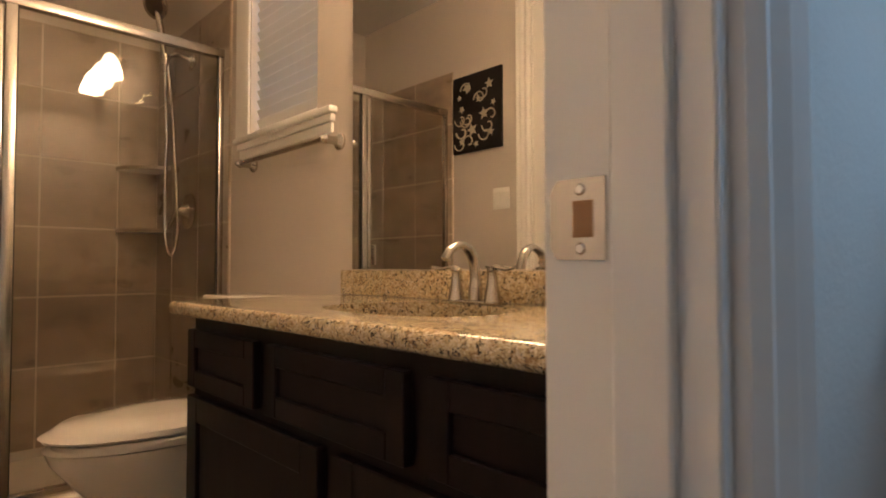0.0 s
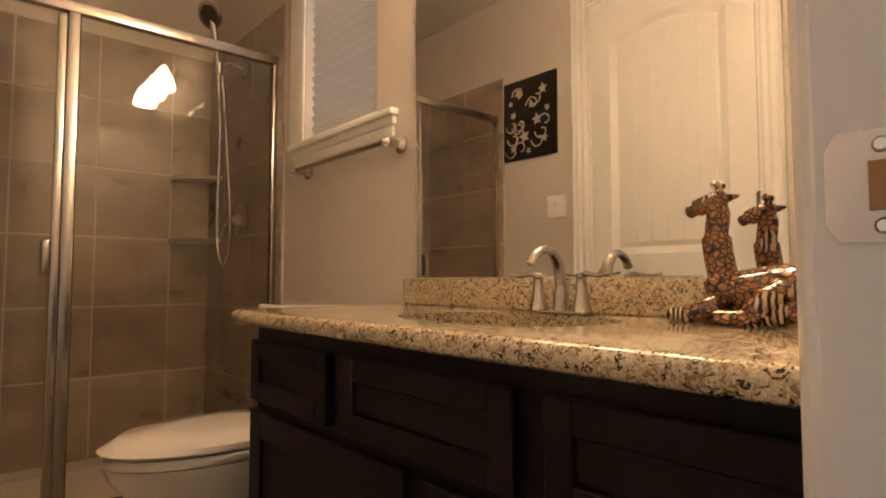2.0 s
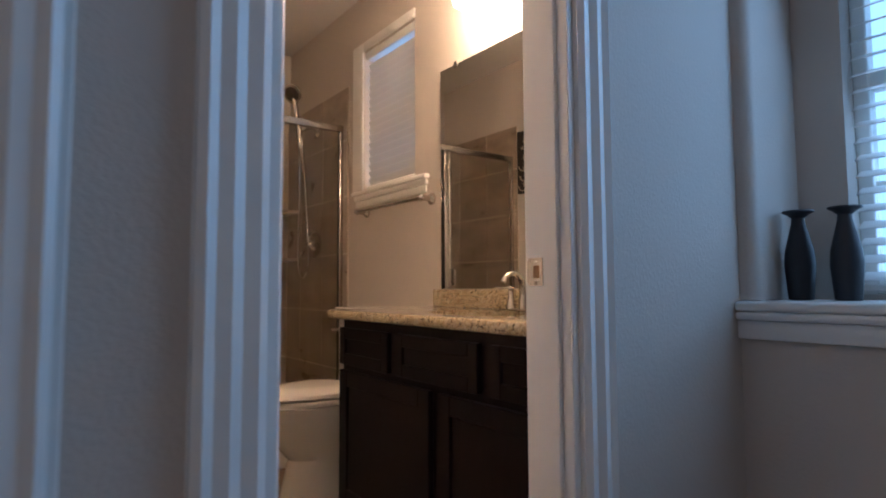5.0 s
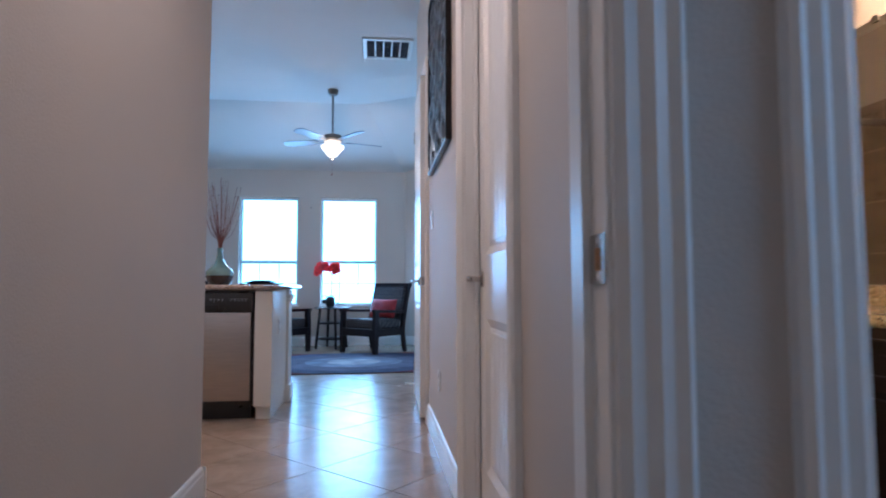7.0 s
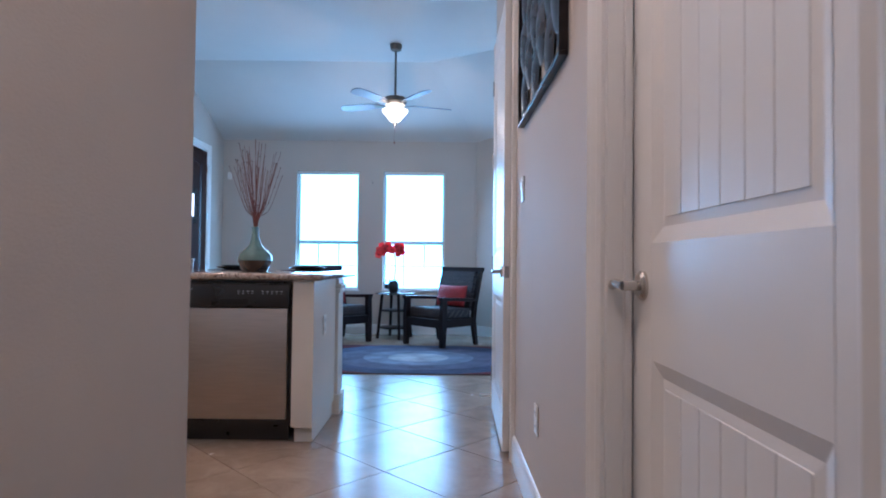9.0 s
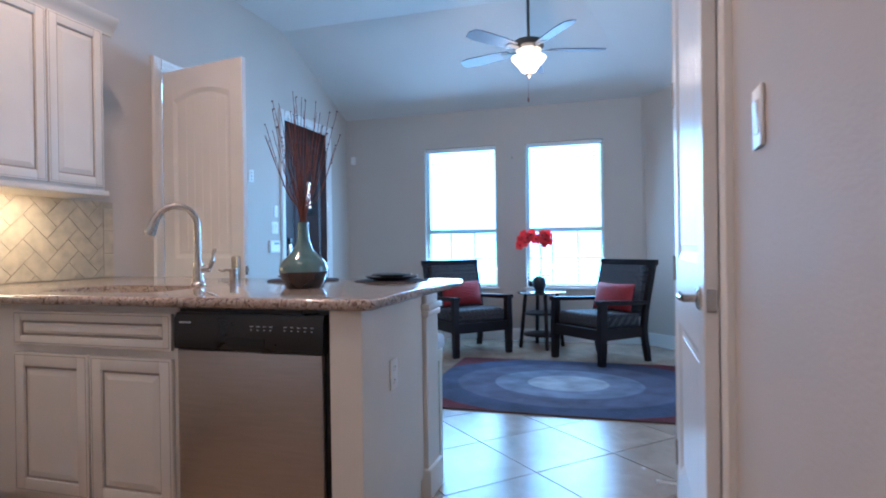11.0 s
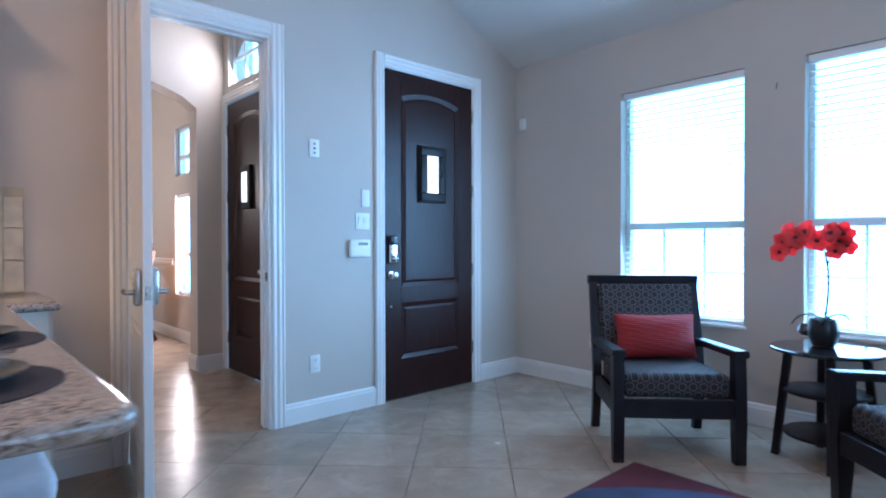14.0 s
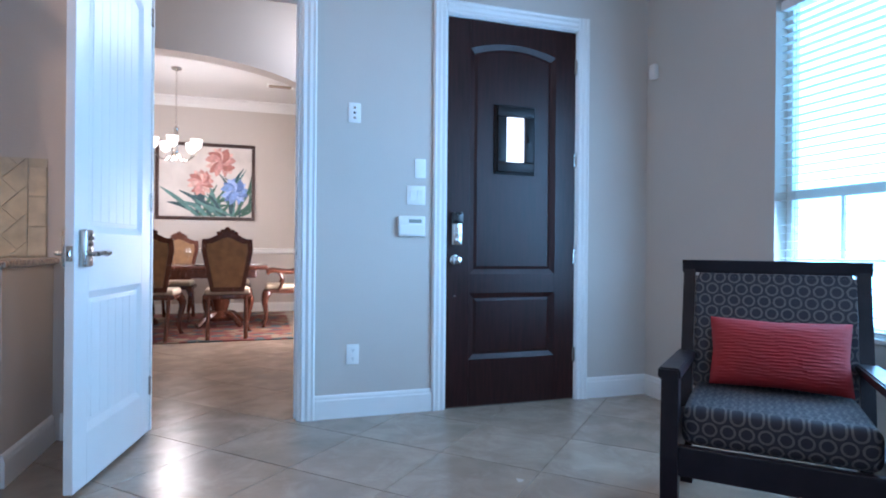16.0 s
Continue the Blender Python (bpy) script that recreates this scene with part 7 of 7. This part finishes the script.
def dining_chair(arms):
    """Faces -y; carved back with camel top and upholstered panel, cabriole front legs."""
    c = thing("dining_chair", "carved cherry dining chair with tan upholstered back", "chair", None, "dining chairs")
    if arms:
        tagged(c, "carved cherry dining armchair with tan upholstered back")
    bm = nb()
    box(bm, -0.25, 0.25, -0.24, 0.24, 0.42, 0.47, 0.012, 2)
    part("seat_frame", bm, DW_, c)
    bm = nb()
    box(bm, -0.235, 0.235, -0.235, 0.22, 0.465, 0.53, 0.028, 3)
    part("seat", bm, CRM, c, "cream padded seat")
    for s in (-1, 1):
        bm = nb()
        tube(bm, curve([(s * 0.21, -0.20, 0.44), (s * 0.245, -0.245, 0.34), (s * 0.21, -0.22, 0.14), (s * 0.225, -0.25, 0.02), (s * 0.23, -0.265, 0.0)], 4), [0.04, 0.045, 0.045, 0.042, 0.038, 0.034, 0.03, 0.026, 0.022, 0.02, 0.018, 0.018, 0.018, 0.02, 0.022, 0.026, 0.026], 10)
        part("front_leg", bm, DW_, c)
        bm = nb()
        tube(bm, curve([(s * 0.19, 0.36, 0.0), (s * 0.19, 0.27, 0.25), (s * 0.19, 0.22, 0.46)], 5), [0.022] * 11, 8)
        part("back_leg", bm, DW_, c)
        if arms:
            bm = nb()
            tube(bm, curve([(s * 0.235, 0.27, 0.72), (s * 0.27, 0.05, 0.68), (s * 0.29, -0.16, 0.70), (s * 0.29, -0.22, 0.66)], 5), 0.024, 8)
            tube(bm, curve([(s * 0.275, -0.08, 0.685), (s * 0.27, -0.03, 0.58), (s * 0.245, -0.08, 0.46)], 5), 0.02, 8)
            part("armrest", bm, DW_, c)
    def outline(k):
        pts = []
        for i in range(9):
            u = -1 + 2 * i / 8
            pts.append((u * 0.25 * k, 1.10 - 0.02 * (1 - k) + (0.035 * math.cos(u * 3.6) + 0.02 * (1 - abs(u))) * k - (1 - k) * 0.25))
        return [(-0.17 * k, 0.50 + (1 - k) * 0.25), (-0.26 * k, 0.95)] + pts + [(0.26 * k, 0.95), (0.17 * k, 0.50 + (1 - k) * 0.25)]
    def lean(bm):
        for v in bm.verts:
            v.co.y += 0.21 + (v.co.z - 0.46) * 0.20
    bm = nb()
    prism(bm, outline(1.0)[::-1], "y", -0.018, 0.018)
    lean(bm)
    part("back_frame", bm, DW_, c, smooth=False)
    for s in (-1, 1):
        bm = nb()
        prism(bm, outline(0.80)[::-1], "y", s * 0.0185 - 0.006, s * 0.0185 + 0.006)
        lean(bm)
        part("back_panel", bm, TAN, c, "tan woven leather back panel", smooth=False)
    bm = nb()
    for x, z, r in ((0, 1.165, 0.035), (-0.05, 1.15, 0.024), (0.05, 1.15, 0.024), (-0.09, 1.135, 0.018), (0.09, 1.135, 0.018)):
        lathe(bm, [(0.003, -0.025), (r, -0.012), (r, 0.012), (0.003, 0.025)], 10, (x, 0, z), "y")
    lean(bm)
    part("carved_crest", bm, DW_, c)
    return c


TX, TY = -4.75, -7.25
a1 = dining_chair(False)
a1.matrix_basis = pose(-5.02, -6.50, 0.012, 0, 0, 2)
copy_thing(a1, pose(-4.27, -6.50, 0.012, 0, 0, -3))
copy_thing(a1, pose(-4.98, -8.05, 0.012, 0, 0, 180))
copy_thing(a1, pose(-4.26, -8.05, 0.012, 0, 0, 178))
b1 = dining_chair(True)
b1.matrix_basis = pose(-5.66, -7.22, 0.012, 0, 0, 90)
tbl = thing("dining_table", "large carved cherry pedestal dining table", "table", pose(TX + 0.35, TY, 0.012))
bm = nb()
box(bm, -1.05, 1.05, -0.52, 0.52, 0.72, 0.765, 0.012, 3)
part("tabletop", bm, DW_, tbl)
bm = nb()
box(bm, -0.92, 0.92, -0.42, 0.42, 0.62, 0.7195, 0.006, 1)
part("apron", bm, DW_, tbl)
for s in (-0.5, 0.5):
    bm = nb()
    lathe(bm, [(0.16, 0.08), (0.17, 0.12), (0.08, 0.2), (0.11, 0.34), (0.13, 0.42), (0.08, 0.5), (0.12, 0.6), (0.14, 0.62)], 20, (s, 0, 0))
    pd = part("pedestal", bm, DW_, tbl)
    for k in range(4):
        a = radians(45 + 90 * k)
        d = Vector((math.cos(a), math.sin(a), 0))
        bm = nb()
        tube(bm, curve([Vector((s, 0, 0.16)) + d * 0.08, Vector((s, 0, 0.13)) + d * 0.22, Vector((s, 0, 0.035)) + d * 0.34], 4), [0.045] * 4 + [0.035] * 5, 8)
        part("foot", bm, DW_, pd)
GOB = glass_mat("goblet_glass", (0.95, 0.96, 0.96))
for gx, gy in ((-5.05, -6.98), (-4.55, -6.98)):
    gb = thing("wine_glass", "clear stemmed wine glass on the dining table", "glass", pose(gx, gy, 0.777), "table glasses")
    bm = nb()
    lathe(bm, [(0.032, 0), (0.03, 0.003), (0.004, 0.008), (0.004, 0.09), (0.03, 0.12), (0.04, 0.16), (0.033, 0.20)], 18, cap=False)
    part("bowl_and_stem", bm, GOB, gb)
    pl = thing("dining_plate", "white dinner plate on the dining table", "plate", pose(gx - 0.2, gy + 0.02, 0.777), "table plates")
    bm = nb()
    lathe(bm, [(0.08, 0), (0.13, 0.014), (0.135, 0.018), (0.08, 0.006)], 28)
    part("dish", bm, CERAM, pl)
dr = thing("dining_rug", "red and teal patterned wool rug under the table", "rug", pose(-4.85, -7.55, 0))
m = mat("oriental_rug", (0.16, 0.05, 0.04), 0.95, 0, 0.3, 6, 0.5, 300)
t = m.node_tree
b = t.nodes["Principled BSDF"]
tc, vo, rp = t.nodes.new("ShaderNodeTexCoord"), t.nodes.new("ShaderNodeTexVoronoi"), t.nodes.new("ShaderNodeValToRGB")
vo.inputs["Scale"].default_value = 9
t.links.new(tc.outputs["Object"], vo.inputs["Vector"])
sep = t.nodes.new("ShaderNodeSeparateColor")
t.links.new(vo.outputs["Color"], sep.inputs[0])
rp.color_ramp.interpolation = "CONSTANT"
e = rp.color_ramp.elements
e[0].color = (0.16, 0.035, 0.03, 1)
e[1].position, e[1].color = 0.45, (0.05, 0.08, 0.09, 1)
for ps, cc in ((0.65, (0.20, 0.09, 0.05)), (0.85, (0.24, 0.18, 0.12))):
    k = e.new(ps)
    k.color = (*cc, 1)
t.links.new(sep.outputs[0], rp.inputs[0])
t.links.new(rp.outputs[0], b.inputs["Base Color"])
bm = nb()
box(bm, -0.87, 2.0, -1.15, 1.46, 0.001, 0.012, 0.003, 1)
part("rug_face", bm, m, dr)

# ---- floor tiles, laid on the diagonal ----
rg = random.Random(11)
t = TILE.node_tree
b = t.nodes["Principled BSDF"]
oi = t.nodes.new("ShaderNodeObjectInfo")
hv = t.nodes.new("ShaderNodeHueSaturation")
mr = t.nodes.new("ShaderNodeMapRange")
mr.inputs[3].default_value, mr.inputs[4].default_value = 0.93, 1.06
t.links.new(oi.outputs["Random"], mr.inputs[0])
t.links.new(mr.outputs[0], hv.inputs["Value"])
src = b.inputs["Base Color"].links[0].from_socket
# pale cloudy veins across each tile, shifted from tile to tile
tpos, tmul, tadd = t.nodes.new("ShaderNodeNewGeometry"), t.nodes.new("ShaderNodeMath"), t.nodes.new("ShaderNodeVectorMath")
tmul.operation, tmul.inputs[1].default_value = "MULTIPLY", 40.0
tadd.operation = "ADD"
t.links.new(oi.outputs["Random"], tmul.inputs[0])
t.links.new(tpos.outputs["Position"], tadd.inputs[0])
t.links.new(tmul.outputs[0], tadd.inputs[1])
cloud = t.nodes.new("ShaderNodeTexNoise")
cloud.inputs["Scale"].default_value, cloud.inputs["Detail"].default_value = 4.5, 8
cloud.inputs["Roughness"].default_value, cloud.inputs["Distortion"].default_value = 0.66, 0.7
t.links.new(tadd.outputs[0], cloud.inputs["Vector"])
cramp = t.nodes.new("ShaderNodeValToRGB")
cramp.color_ramp.elements[0].position, cramp.color_ramp.elements[0].color = 0.46, (0, 0, 0, 1)
cramp.color_ramp.elements[1].position, cramp.color_ramp.elements[1].color = 0.74, (0.55, 0.55, 0.55, 1)
t.links.new(cloud.outputs[0], cramp.inputs[0])
veil = t.nodes.new("ShaderNodeMix")
veil.data_type = "RGBA"
veil.inputs[7].default_value = (0.50, 0.40, 0.31, 1)
t.links.new(cramp.outputs[0], veil.inputs[0])
t.links.new(src, veil.inputs[6])
t.links.new(veil.outputs[2], hv.inputs["Color"])
t.links.new(hv.outputs[0], b.inputs["Base Color"])
S = 0.51
bm = nb()
h = S / 2 - 0.0013
v = [bm.verts.new(p) for p in ((-h, -h, -0.006), (h, -h, -0.006), (h, h, -0.006), (-h, h, -0.006))]
w = [bm.verts.new((x * (1 - 0.008), y * (1 - 0.008), 0)) for x, y in ((-h, -h), (h, -h), (h, h), (-h, h))]
bm.faces.new(w)
for i in range(4):
    bm.faces.new((v[i], v[(i + 1) % 4], w[(i + 1) % 4], w[i]))
tm = mesh_of("tile", bm, TILE, False)


def inside(x, y):
    m = 0.30
    return any(x0 - m < x < x1 + m and y0 - m < y < y1 + m for x0, x1, y0, y1 in ((XW, -1.56, YD, 0.5), (XW, -3.97, 0.4, 2.0), (-1.56, 3.0, -0.67, 0.43), (XH, 3.0, 0.4, 1.9), (-6.2, -2.4, -9.0, -3.1), (-2.6, 0.4, YB, YM)))


spots = []
for i in range(-40, 41):
    for j in range(-40, 41):
        x, y = -3.71 + (i + 0.5 - j - 0.5) * S * c8, -0.55 + (i + 0.5 + j + 0.5) * S * c8
        if inside(x, y):
            spots.append((abs(x + 4.6) + 1.3 * abs(y + 1.2), x, y))
spots.sort()
for d, x, y in spots[:300]:
    o = new("tile", tm)
    o.parent = floor
    o.matrix_basis = pose(x, y, 0, 0, 0, 45)
verts, faces = [], []
for d, x, y in spots[300:]:
    k = len(verts)
    for z, q in ((-0.006, h), (0.0, h * 0.992)):
        for a in (45, 135, 225, 315):
            verts.append((x + q * math.sqrt(2) * math.cos(radians(a + 45)), y + q * math.sqrt(2) * math.sin(radians(a + 45)), z))
    faces += [(k + 4, k + 5, k + 6, k + 7)] + [(k + i, k + (i + 1) % 4, k + 4 + (i + 1) % 4, k + 4 + i) for i in range(4)]
if verts:
    me = bpy.data.meshes.new("tiles")
    me.from_pydata(verts, [], faces)
    me.materials.append(TILE)
    rest = new("tiles", me)
    rest.parent = floor
    tagged(rest, kind="stuff")
